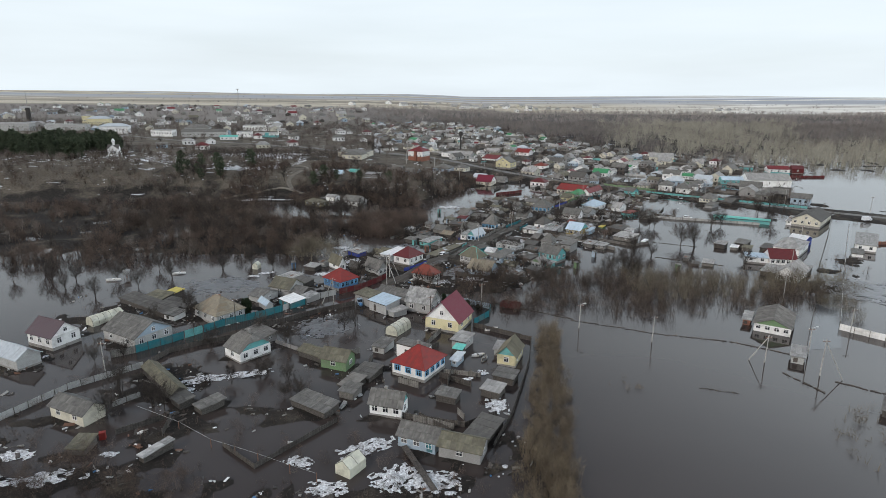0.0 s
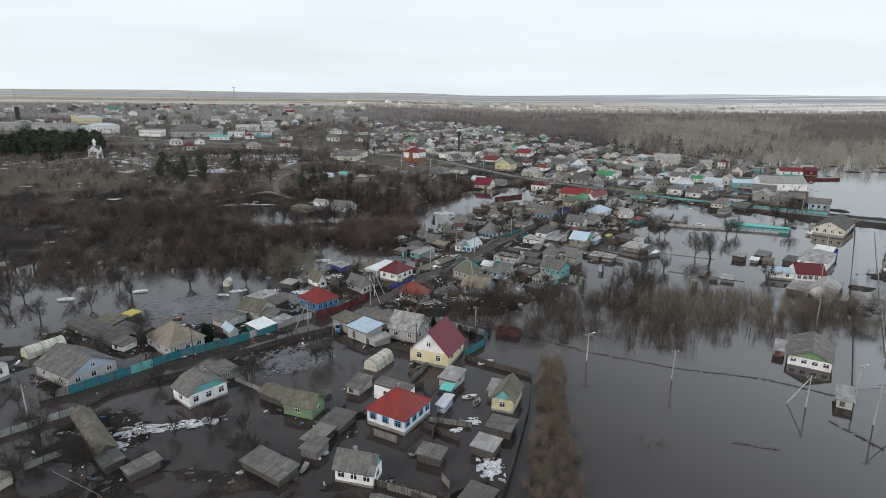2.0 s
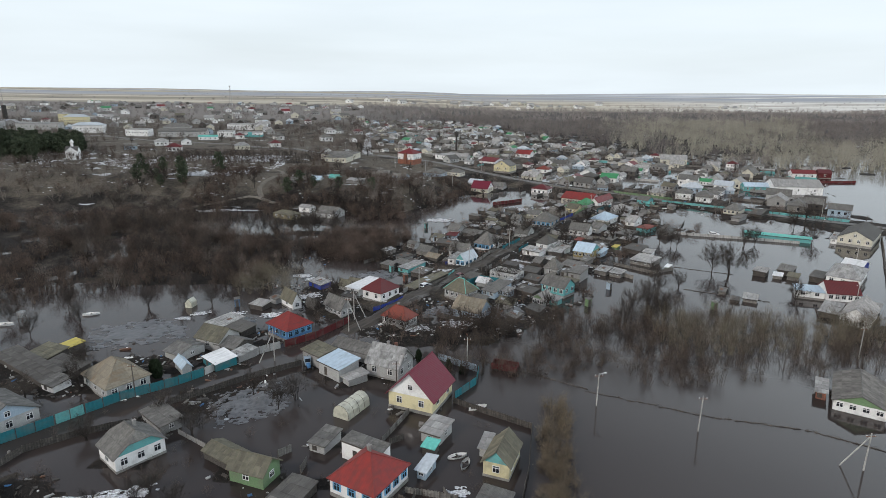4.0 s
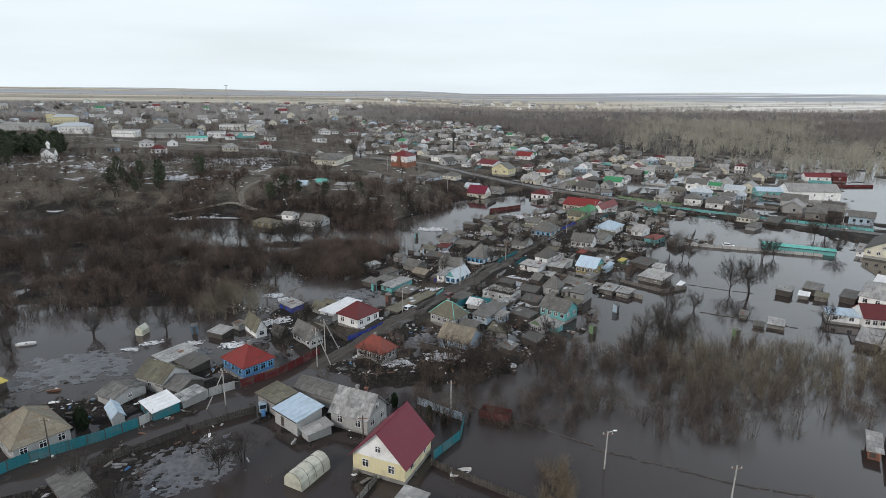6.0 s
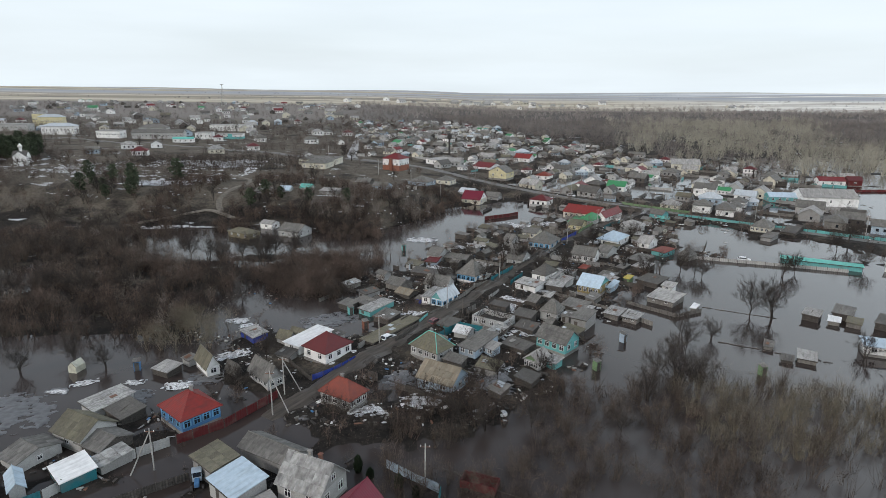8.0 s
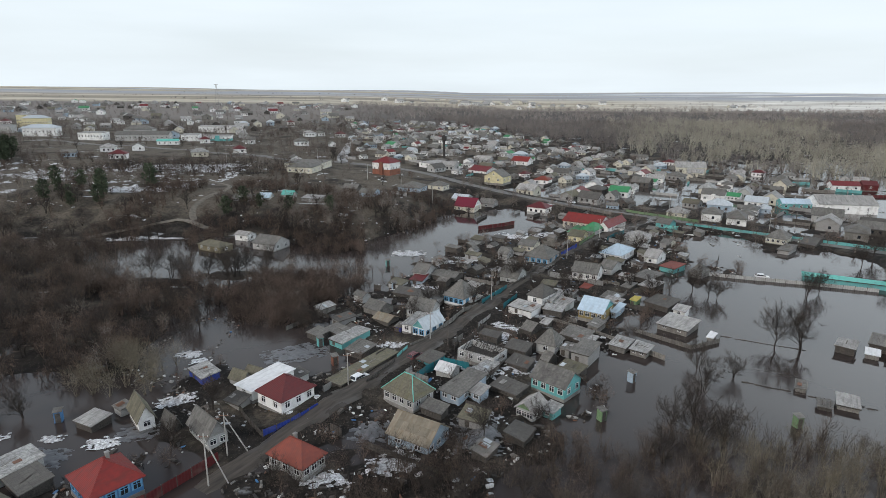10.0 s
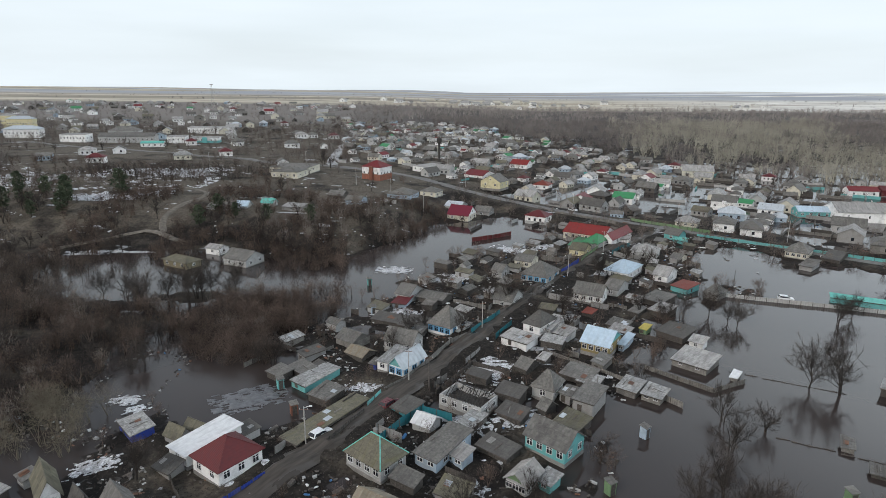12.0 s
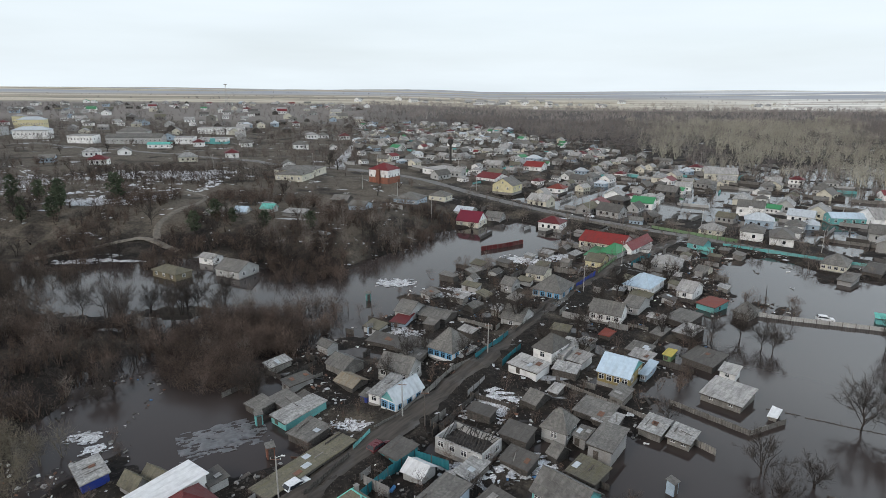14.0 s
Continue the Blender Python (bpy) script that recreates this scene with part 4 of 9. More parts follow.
def car(x, y, z, rot, paint, word, van=False):
    ob = thing("car", x, y, z, rot, "%s parked beside the street" % word, "car")
    top = [(-2.0, 0.85), (-1.55, 1.45), (0.35, 1.45), (1.0, 0.92), (2.0, 0.78)] if not van else [(-2.2, 1.9), (-2.1, 2.0), (1.2, 2.0), (1.7, 1.2), (2.2, 1.0)]
    k = len(top)
    def shell(inset, pts, low):
        vs = []
        for s in (-1, 1):
            vs += [(px, s * (0.84 - (0.16 if pz > 1.2 else 0.0) + inset), pz) for px, pz in pts] + [(pts[-1][0], s * (0.82 + inset), low), (pts[0][0], s * (0.82 + inset), low)]
        n = len(pts) + 2
        return vs, [tuple(range(n))[::-1], tuple(range(n, 2 * n))] + [(i, (i + 1) % n, n + (i + 1) % n, n + i) for i in range(n)]
    vs, fs = shell(0.0, top, 0.3)
    part_mesh("body", mesh_of("body", vs, fs, paint), ob)
    g = [(-1.75, 1.0), (-1.45, 1.38), (0.28, 1.38), (0.8, 1.0)] if not van else [(0.2, 1.25), (0.3, 1.85), (1.15, 1.85), (1.55, 1.25)]
    vs, fs = shell(0.015, g, 0.97 if not van else 1.24)
    part_mesh("side_window", mesh_of("side_window", vs, fs, GLASS), ob)
    panes = (("windscreen", (0.42, 1.42), (0.95, 0.97)), ("rear_window", (-1.58, 1.42), (-1.9, 1.0))) if not van else (("windscreen", (1.26, 1.93), (1.66, 1.28)),)
    for word_, (ax, az), (bx, bz) in panes:
        k = 0.035 if bx > ax else -0.035
        bm = bmesh.new()
        q = [bm.verts.new(v) for v in ((ax + k, -0.58, az + 0.03), (ax + k, 0.58, az + 0.03), (bx + k, 0.7, bz + 0.03), (bx + k, -0.7, bz + 0.03))]
        top_face = bm.faces.new(q)
        ex = bmesh.ops.extrude_face_region(bm, geom=[top_face])
        for v in ex["geom"]:
            if isinstance(v, bmesh.types.BMVert):
                v.co.z -= 0.03
        part(word_, bm, GLASS, ob)
    for px in (-1.25, 1.3):
        for s in (-1, 1):
            bm = bmesh.new()
            add_tube(bm, (px, s * 0.68, 0.31), (px, s * 0.88, 0.31), 0.31, 0.31, 14)
            w = part("wheel", bm, RUBBER, ob)
            bm = bmesh.new()
            add_tube(bm, (px, s * 0.88, 0.31), (px, s * 0.9, 0.31), 0.18, 0.16, 10)
            part("rim", bm, TRIM, w)
    return ob


PAINT_WHITE = surface("car_white", (0.7, 0.71, 0.72), (0.75, 0.76, 0.77), scale=2.0, rough=0.3, bump=0.0, stain_amount=0.2)
PAINT_RED = surface("car_red", (0.09, 0.012, 0.016), (0.11, 0.016, 0.02), scale=2.0, rough=0.3, bump=0.0, stain_amount=0.2)


def patch(x, y, rx, ry, rot, mat, seed, name="snow_patch", label="", lift=0.06, holes=0.35):
    """Ragged sheet of old snow or ice with gaps, lying on the ground or on the water."""
    rs = np.random.RandomState(seed)
    n = 64 if max(rx, ry) > 4.2 else 40
    u = np.linspace(-1, 1, n)
    gx, gy = np.meshgrid(u, u)
    wob = waves(gx * rx + x, gy * ry + y, 0.6 * max(rx, ry), seed + 2) * 0.32 + waves(gx * rx, gy * ry * 1.6, 2.6, seed + 9) * 0.3 + waves(gx * rx * 0.7, gy * ry * 1.5, 0.9, seed + 19) * 0.16
    inside = 1.0 - np.hypot(gx, gy) + wob - holes * 0.3
    c, s = math.cos(radians(rot)), math.sin(radians(rot))
    wx, wy = x + c * gx * rx - s * gy * ry, y + s * gx * rx + c * gy * ry
    gz = np.maximum(height_at(wx, wy), 0.0) + lift + 0.18 * np.clip(inside, -0.3, 0.6) + 0.03 * rs.rand(n, n)
    wx, wy = wx + 0.3 * rx / n * rs.randn(n, n), wy + 0.3 * ry / n * rs.randn(n, n)
    vs = np.stack([wx - x, wy - y, gz], -1).reshape(-1, 3).tolist()
    fs = []
    for j in range(n - 1):
        for i in range(n - 1):
            if inside[j:j + 2, i:i + 2].mean() > 0:
                a = j * n + i
                fs.append((a, a + 1, a + n + 1, a + n))
    me = mesh_of(name, vs, fs, mat, True)
    ob = new(name, me)
    ob.location = (x, y, 0)
    return tagged(ob, label or "dirty melting snow lying on wet soil", "snow" if mat is SNOW else "ice")


# ---- plants ----


def tri_mesh(name, tris, mat):
    t = np.asarray(tris, float).reshape(-1, 3)
    me = bpy.data.meshes.new(name)
    k = len(t) // 3
    me.vertices.add(len(t))
    me.vertices.foreach_set("co", t.ravel())
    me.loops.add(len(t))
    me.loops.foreach_set("vertex_index", np.arange(len(t), dtype=np.int32))
    me.polygons.add(k)
    me.polygons.foreach_set("loop_start", np.arange(0, len(t), 3, dtype=np.int32))
    me.update(calc_edges=True)
    me.materials.append(mat)
    return me


def slivers(p, d, w, rs):
    """One thin triangle for each twig: from p along d, w wide at the foot."""
    side = np.cross(d, rs.randn(len(d), 3))
    side /= np.linalg.norm(side, axis=1)[:, None] + 1e-9
    return np.stack([p - side * w[:, None] / 2, p + side * w[:, None] / 2, p + d], 1)


def tree_meshes(seed, h, spread, mat_bark, mat_twig, levels=(9, 7, 9), trunk=0.22, stems=1, up=0.5, twig_w=0.05):
    rs = np.random.RandomState(seed)
    bm = bmesh.new()
    tips = []
    for s in range(stems):
        a = rs.uniform(0, 6.28)
        lean = (0.05 if stems == 1 else 0.25) * h
        base = Vector((math.cos(a), math.sin(a), 0)) * (0 if stems == 1 else 0.3)
        pts = [base + Vector((math.cos(a) * lean * k * k, math.sin(a) * lean * k * k, h * 0.8 * k)) + Vector((*rs.randn(2) * 0.02 * h, 0)) * (k > 0) for k in (0, 0.3, 0.6, 1.0)]
        for i in range(3):
            add_tube(bm, pts[i] - Vector((0, 0, 0.4 if i == 0 else 0)), pts[i + 1], trunk * (1 - i * 0.28), trunk * (0.72 - i * 0.26), 6)
        n1 = max(4, levels[0] // stems + 1)
        mid_z = h * 0.53
        for b in range(n1):
            # limbs rise in a curve to a rounded, uneven shell
            ang = b * 2.4 + rs.rand() * 0.9
            el = rs.uniform(-0.45, 1.35)
            reach = rs.uniform(0.62, 0.95)
            q = pts[3] * 0.6 + Vector((0, 0, mid_z - 0.6 * pts[3].z)) + Vector((math.cos(ang) * math.cos(el) * spread * reach, math.sin(ang) * math.cos(el) * spread * reach, math.sin(el) * h * 0.46 * reach))
            k = min(max(0.2 + 0.55 * rs.rand() * (0.5 + 0.5 * (el + 0.25)), 0.18), 0.85)
            i = min(2, int(k / 0.34))
            p = pts[i].lerp(pts[i + 1], min(max((k - 0.33 * i) / 0.34, 0), 1))
            mid = p.lerp(q, 0.5) + Vector((0, 0, (0.16 - 0.1 * up) * (q - p).length * (1 if el < 0.5 else -0.3)))
            add_tube(bm, p, mid, trunk * 0.36, trunk * 0.22, 5)
            add_tube(bm, mid, q, trunk * 0.22, trunk * 0.07, 4)
            for c in range(levels[1]):
                f = rs.uniform(0.15, 1.0)
                r = p.lerp(mid, 2 * f) if f < 0.5 else mid.lerp(q, 2 * f - 1)
                d = Vector(rs.randn(3)) * 0.6 + (q - p).normalized() * 0.7 + Vector((0, 0, 0.35 * up + 0.1))
                e = r + d.normalized() * spread * rs.uniform(0.22, 0.5)
                add_tube(bm, r, e, trunk * 0.11, trunk * 0.03, 3)
                tips.append((r, e))
        tips.append((pts[2], pts[3] + Vector((0, 0, h * 0.2))))
    bark_me = bpy.data.meshes.new("trunk")
    bm.to_mesh(bark_me)
    bm.free()
    bark_me.materials.append(mat_bark)
    ps, ds = [], []
    for r, e in tips:
        k = levels[2]
        f = rs.rand(k, 1)
        r_, e_ = np.array(r), np.array(e)
        ps.append(r_ + (e_ - r_) * (0.2 + 0.8 * f))
        d = rs.randn(k, 3) * 0.7 + (e_ - r_) / (np.linalg.norm(e_ - r_) + 1e-6) + (0, 0, 0.45)
        ds.append(d / np.linalg.norm(d, axis=1)[:, None] * spread * rs.uniform(0.16, 0.38, (k, 1)))
    ps, ds = np.concatenate(ps), np.concatenate(ds)
    tris = slivers(ps, ds, np.full(len(ps), twig_w), rs)
    return bark_me, tri_mesh("crown", tris, mat_twig)


def make_tree(kind, meshes, x, y, z, rot, s, label, group):
    ob = thing(kind, x, y, z, rot, label, "tree" if kind != "bush" else "bush", group)
    ob.scale = (s, s, s * random.uniform(0.9, 1.12))
    part_mesh("trunk", meshes[0], ob)
    part_mesh("crown", meshes[1], ob)
    return ob


def thicket(name, spots, stems, h, fan, w, mat, label, category, seed, twigs=2, hmin=0.6):
    """Many shrubs of upright stems with a crown of fine twigs, in one mesh. spots: n x 2 places."""
    rs = np.random.RandomState(seed)
    n = len(spots)
    z = np.maximum(height_at(spots[:, 0], spots[:, 1]), -0.9)
    base = np.repeat(np.c_[spots, z], stems, 0)
    size = np.repeat(rs.uniform(hmin, 1.25, n), stems)
    m = len(base)
    base[:, :2] += rs.randn(m, 2) * 0.07 * h * fan * size[:, None]
    hh = h * size * rs.uniform(0.6, 1.1, m)
    d = np.c_[rs.randn(m, 2) * fan * 0.3 * hh[:, None], hh]
    tris = [slivers(base, d, w * rs.uniform(0.9, 1.6, m), rs)]
    for k in range(twigs):
        f = rs.uniform(0.25, 0.97, (m, 1))
        out = d * (1, 1, 0) * 0.9 / hh[:, None] + rs.randn(m, 3) * (0.5, 0.5, 0.25) + (0, 0, 0.62)
        t = out * hh[:, None] * (0.24 - 0.12 * f) * rs.uniform(0.6, 1.3, (m, 1))
        tris.append(slivers(base + d * f, t, w * rs.uniform(0.45, 0.75, m), rs))
    me = tri_mesh(name, np.concatenate(tris), mat)
    return tagged(new(name, me), label, category, kind="stuff")


def crowns(name, spots, h, count, w, mat, label, category, seed, wide=0.42, limbs=5, reach=0.24, hmin=0.6):
    """Many leafless trees or bushes with rounded crowns of fine twigs on fanned limbs, in one mesh."""
    rs = np.random.RandomState(seed)
    n = len(spots)
    z = np.maximum(height_at(spots[:, 0], spots[:, 1]), -0.9)
    hh = h * rs.uniform(hmin, 1.2, n)
    base = np.c_[spots, z]
    ball = np.c_[hh * wide * rs.uniform(0.8, 1.25, n), hh * wide * rs.uniform(0.8, 1.25, n), hh * 0.4]
    mid = base + np.c_[rs.randn(n, 2) * 0.05 * hh[:, None], hh * 0.58]
    i = np.repeat(np.arange(n), limbs)
    u = rs.randn(len(i), 3) + (0, 0, 0.5)
    u /= np.linalg.norm(u, axis=1)[:, None]
    tip = mid[i] + u * ball[i] * rs.uniform(0.5, 0.95, (len(i), 1))
    tris = [slivers(base[i] + rs.randn(len(i), 3) * (0.03, 0.03, 0) * hh[i, None], tip - base[i], w * rs.uniform(1.5, 2.6, len(i)), rs)]
    i = np.repeat(np.arange(n), count)
    u = rs.randn(len(i), 3)
    u /= np.linalg.norm(u, axis=1)[:, None]
    # a few lobes make each outline uneven
    lobe = 1 + 0.28 * np.sin(3 * np.arctan2(u[:, 1], u[:, 0]) + i * 1.7) * np.cos(2.2 * u[:, 2] + i * 0.9)
    p = mid[i] + u * ball[i] * (lobe * rs.rand(len(i)) ** 0.45 * 0.9)[:, None]
    d = u * (0.8, 0.8, 0.6) + rs.randn(len(i), 3) * 0.45 + (0, 0, 0.5)
    d *= (hh[i] * reach * rs.uniform(0.35, 1.1, len(i)) / np.linalg.norm(d, axis=1))[:, None]
    tris.append(slivers(p - d * 0.5, d, w * rs.uniform(0.6, 1.2, len(i)), rs))
    me = tri_mesh(name, np.concatenate(tris), mat)
    return tagged(new(name, me), label, category, kind="stuff")


def clutter(name, spots, seed, label, smin=0.25, smax=1.4):
    """Loose boards, boxes, sheets and heaps in wet yards, joined."""
    rs = np.random.RandomState(seed)
    n = len(spots)
    sz = np.c_[rs.uniform(smin, smax, n), rs.uniform(0.12, 0.5, n), rs.uniform(0.04, 0.3, n)] * np.where(rs.rand(n, 1) < 0.12, 1.7, 1.0)
    c = np.array([(-1, -1, -1), (1, -1, -1), (1, 1, -1), (-1, 1, -1), (-1, -1, 1), (1, -1, 1), (1, 1, 1), (-1, 1, 1)], float) / 2
    v = c[None] * sz[:, None] * rs.uniform(0.7, 1.15, (n, 8, 1))
    a, tl = rs.uniform(0, 6.28, n), rs.randn(n) * 0.18
    ca, sa = np.cos(a)[:, None], np.sin(a)[:, None]
    x, y, z = v[..., 0], v[..., 1], v[..., 2] + v[..., 0] * tl[:, None]
    z0 = np.maximum(height_at(spots[:, 0], spots[:, 1]), 0.0) + sz[:, 2] * 0.35
    w = np.stack([x * ca - y * sa + spots[:, :1], x * sa + y * ca + spots[:, 1:2], z + z0[:, None]], -1).reshape(-1, 3)
    q = np.array([(0, 3, 2, 1), (4, 5, 6, 7), (0, 1, 5, 4), (1, 2, 6, 5), (2, 3, 7, 6), (3, 0, 4, 7)])
    fs = (q[None] + 8 * np.arange(n)[:, None, None]).reshape(-1, 4)
    me = bpy.data.meshes.new(name)
    me.from_pydata(w.tolist(), [], fs.tolist())
    for m in (TIMBER, WALLS["wood"][0], WALLS["woodlight"][0], WALLS["palegrey"][0], ROOFS["slate_light"][0], PIPE, WALLS["white"][0], WALLS["blue"][0], CHARRED):
        me.materials.append(m)
    pick = rs.choice(9, n, p=(0.24, 0.2, 0.12, 0.08, 0.06, 0.05, 0.045, 0.02, 0.185))
    me.polygons.foreach_set("material_index", np.repeat(pick, 6).astype(np.int32))
    return tagged(new(name, me), label, "clutter", kind="stuff")

# ---- houses and sheds ----
house(-89.0, 127.7, -24, 8.4, 6.6, 3.2, 2.6, "gable", "mauve", "white", wins=(3, 2), gable='white', base=0.6, over=0.35)
house(-71.5, 131.1, -30, 11.9, 9.4, 2.6, 2.6, "gable", "slate", "palegrey", wins=(2, 3), gable='paleblue', base=0.3, over=0.35)
house(-57.2, 144.6, -38, 10.1, 7.9, 2.7, 3.2, "hip", "slate_rust", "palegrey", wins=(3, 3), style='plain', base=0.3, over=0.35)
house(-42.8, 122.1, -40, 6.0, 7.5, 2.6, 2.6, "half", "slate", "white", wins=(1, 3), gable='turq', chimney=1, base=0.3, over=0.35)
house(-42.7, 131.6, -41, 7.5, 3.4, 1.7, 0.5, "flat", "slate", "grey", wins=(0, 1), kind='shed', base=0.3, over=0.35)
house(-22.1, 117.0, -20, 5.9, 4.1, 2.3, 1.6, "gable", "slate_moss", "green", wins=(1, 1), gable='green', base=0.3, over=0.35)
house(-27.8, 121.3, -33, 6.7, 3.6, 1.4, 0.8, "gable", "slate_moss", "wood", kind='shed', wins=(0, 0), base=0.3, over=0.25)
house(-4.8, 114.8, -30, 7.7, 8.3, 2.9, 2.9, "hip", "red", "white", wins=(3, 4), style='shutter', chimney=1, base=0.5, over=0.35)
house(-6.2, 121.4, -30, 7.4, 2.6, 3.1, 0.3, "flat", "slate", "white", wins=(0, 0), kind="shed", base=0.3, over=0.1, label="white lean-to behind a red-roofed house")
house(3.3, 118.5, -25, 1.4, 3.6, 1.6, 0.4, "flat", "silver", "paleblue", wins=(1, 1), kind='shed', base=0.3, over=0.35)
house(-9.6, 97.9, -15, 6.0, 3.6, 2.5, 1.9, "gable", "slate", "white", wins=(3, 1), gable='turq', chimney=1, base=0.3, over=0.35)
house(-3.3, 87.9, -22, 6.6, 4.1, 2.2, 1.4, "gable", "slate", "paleblue", wins=(3, 1), door=2, base=0.3, over=0.35)
house(3.5, 85.2, -19, 6.9, 4.2, 2.1, 1.2, "gable", "slate_moss", "grey", wins=(1, 1), base=0.3, over=0.35)
house(4.7, 128.3, -27, 3.3, 4.6, 2.0, 0.4, "flat", "slate_light", "palegrey", wins=(1, 1), kind='shed', base=0.3, over=0.35)
house(3.8, 123.8, -23, 2.0, 2.1, 1.5, 0.3, "flat", "teal", "wood", kind='shed', wins=(0, 0), base=0.3, over=0.25)
house(14.8, 120.3, 69, 6.6, 4.0, 2.6, 2.0, "gable", "slate_moss", "yellow", wins=(2, 1), gable='turq', base=0.3, over=0.35)
house(12.7, 124.5, -19, 1.2, 3.8, 1.6, 0.4, "flat", "slate_light", "palegrey", wins=(0, 1), kind='shed', base=0.3, over=0.35)
house(12.9, 110.7, -25, 4.2, 3.4, 1.6, 0.4, "flat", "slate", "wood", kind='shed', wins=(0, 0), base=0.3, over=0.25)
house(9.9, 104.9, -28, 3.7, 3.3, 1.6, 0.4, "flat", "slate_light", "wood", kind='shed', wins=(0, 0), base=0.3, over=0.25)
house(1.2, 102.6, -23, 3.9, 2.6, 1.5, 0.4, "flat", "slate", "wood", kind='shed', wins=(0, 0), base=0.3, over=0.25)
house(7.3, 91.1, -30, 4.0, 6.6, 1.3, 0.5, "flat", "slate_dark", "wood", kind='shed', wins=(0, 0), base=0.3, over=0.25)
house(-13.3, 125.5, -25, 2.9, 4.6, 1.6, 0.5, "flat", "slate", "palegrey", kind='shed', wins=(0, 0), base=0.3, over=0.25)
house(-23.3, 99.2, -34, 8.5, 3.7, 1.4, 0.5, "flat", "slate", "wood", kind='shed', wins=(0, 0), base=0.3, over=0.25)
house(-17.5, 104.2, -23, 3.0, 3.3, 1.5, 0.4, "flat", "slate", "woodlight", kind='shed', wins=(0, 0), base=0.3, over=0.25)
house(-15.4, 112.4, -26, 4.3, 5.3, 1.2, 0.5, "flat", "slate_dark", "wood", kind='shed', wins=(0, 0), base=0.3, over=0.25)
house(-17.7, 107.8, -28, 3.1, 4.8, 1.2, 0.4, "flat", "felt", "wood", kind='shed', wins=(0, 0), base=0.3, over=0.25)
house(-64.7, 95.7, -24, 8.6, 4.2, 2.3, 1.3, "gable", "slate", "cream", wins=(2, 0), gable='cream', base=0.3, over=0.35)
house(-58.1, 85.6, -1, 2.8, 3.5, 1.3, 0.4, "flat", "slate_moss", "wood", kind='shed', wins=(0, 0), base=0.3, over=0.25)
house(-54.8, 107.6, -46, 15.8, 2.8, 1.7, 0.9, "gable", "slate_moss", "wood", kind='shed', wins=(0, 0), base=0.3, over=0.25)
house(-48.0, 100.2, -42, 3.6, 2.7, 1.4, 0.4, "flat", "slate_dark", "wood", kind='shed', wins=(0, 0), base=0.3, over=0.25)
house(-42.5, 98.9, -41, 2.7, 4.6, 1.3, 0.4, "flat", "slate", "wood", kind='shed', wins=(0, 0), base=0.3, over=0.25)
house(-45.4, 84.2, -31, 1.2, 5.2, 1.3, 0.4, "flat", "slate_patch", "wood", kind='shed', wins=(0, 0), base=0.3, over=0.25)
house(-90.4, 117.0, -26, 9.1, 4.8, 2.6, 1.6, "gable", "silver", "palegrey", wins=(0, 0), base=0.3, over=0.35)
house(-78.6, 151.0, -34, 20.9, 4.2, 1.6, 0.6, "flat", "slate_dark", "wood", kind='shed', wins=(0, 0), base=0.3, over=0.25)
house(-78.5, 157.0, -22, 6.3, 4.7, 1.6, 0.6, "flat", "slate_moss", "wood", kind='shed', wins=(0, 0), base=0.3, over=0.25)
house(-76.0, 160.8, -29, 3.4, 4.2, 1.5, 0.3, "flat", "yellow", "wood", kind='shed', wins=(0, 0), base=0.3, over=0.25)
house(-70.7, 151.2, -25, 9.0, 3.6, 1.6, 0.5, "flat", "slate_dark", "wood", kind='shed', wins=(0, 0), base=0.3, over=0.25)
house(-68.4, 143.7, -27, 3.8, 3.4, 1.6, 0.5, "flat", "slate", "white", kind='shed', wins=(0, 0), base=0.3, over=0.25)
house(-47.4, 151.6, -50, 5.0, 1.9, 1.7, 0.9, "gable", "blue", "palegrey", kind='shed', wins=(0, 0), base=0.3, over=0.25)
house(-41.1, 154.7, -43, 5.6, 4.6, 1.7, 0.4, "flat", "white", "teal", kind='shed', wins=(0, 0), base=0.3, over=0.25)
house(-37.3, 158.1, -36, 3.3, 4.6, 1.5, 0.4, "flat", "slate_patch", "grey", kind='shed', wins=(0, 0), base=0.3, over=0.25)
house(-45.1, 164.7, -25, 6.9, 6.2, 2.4, 2.0, "gable", "slate_moss", "palegrey", wins=(1, 1), base=0.3, over=0.35)
house(-40.7, 162.4, -27, 5.8, 5.6, 1.6, 1.2, "gable", "slate", "wood", kind='shed', wins=(0, 0), base=0.3, over=0.25)
house(-47.2, 175.1, -36, 5.1, 6.9, 1.7, 0.5, "flat", "slate_patch", "palegrey", wins=(0, 1), kind='shed', base=0.3, over=0.35)
house(-42.3, 171.8, -36, 5.8, 4.2, 1.6, 0.5, "flat", "slate_dark", "wood", kind='shed', wins=(0, 0), base=0.3, over=0.25)
house(-50.2, 159.1, -28, 4.5, 6.5, 1.7, 1.0, "gable", "slate", "palegrey", kind='shed', wins=(0, 1), base=0.3, over=0.35)
house(-30.4, 170.7, -40, 7.6, 6.8, 3.0, 2.6, "hip", "red", "blue", wins=(3, 4), style='shutter', chimney=1, base=0.6, over=0.35)
house(-34.7, 189.3, -50, 6.6, 2.5, 2.4, 2.2, "gable", "slate_moss", "white", wins=(1, 1), gable='white', base=0.3, over=0.35)
house(-39.7, 192.5, -36, 2.4, 1.9, 1.5, 0.4, "flat", "slate", "palegrey", kind='shed', wins=(0, 0), base=0.3, over=0.25)
house(-42.6, 188.4, -25, 4.1, 3.6, 1.4, 0.4, "flat", "slate_light", "wood", kind='shed', wins=(0, 0), base=0.3, over=0.25)
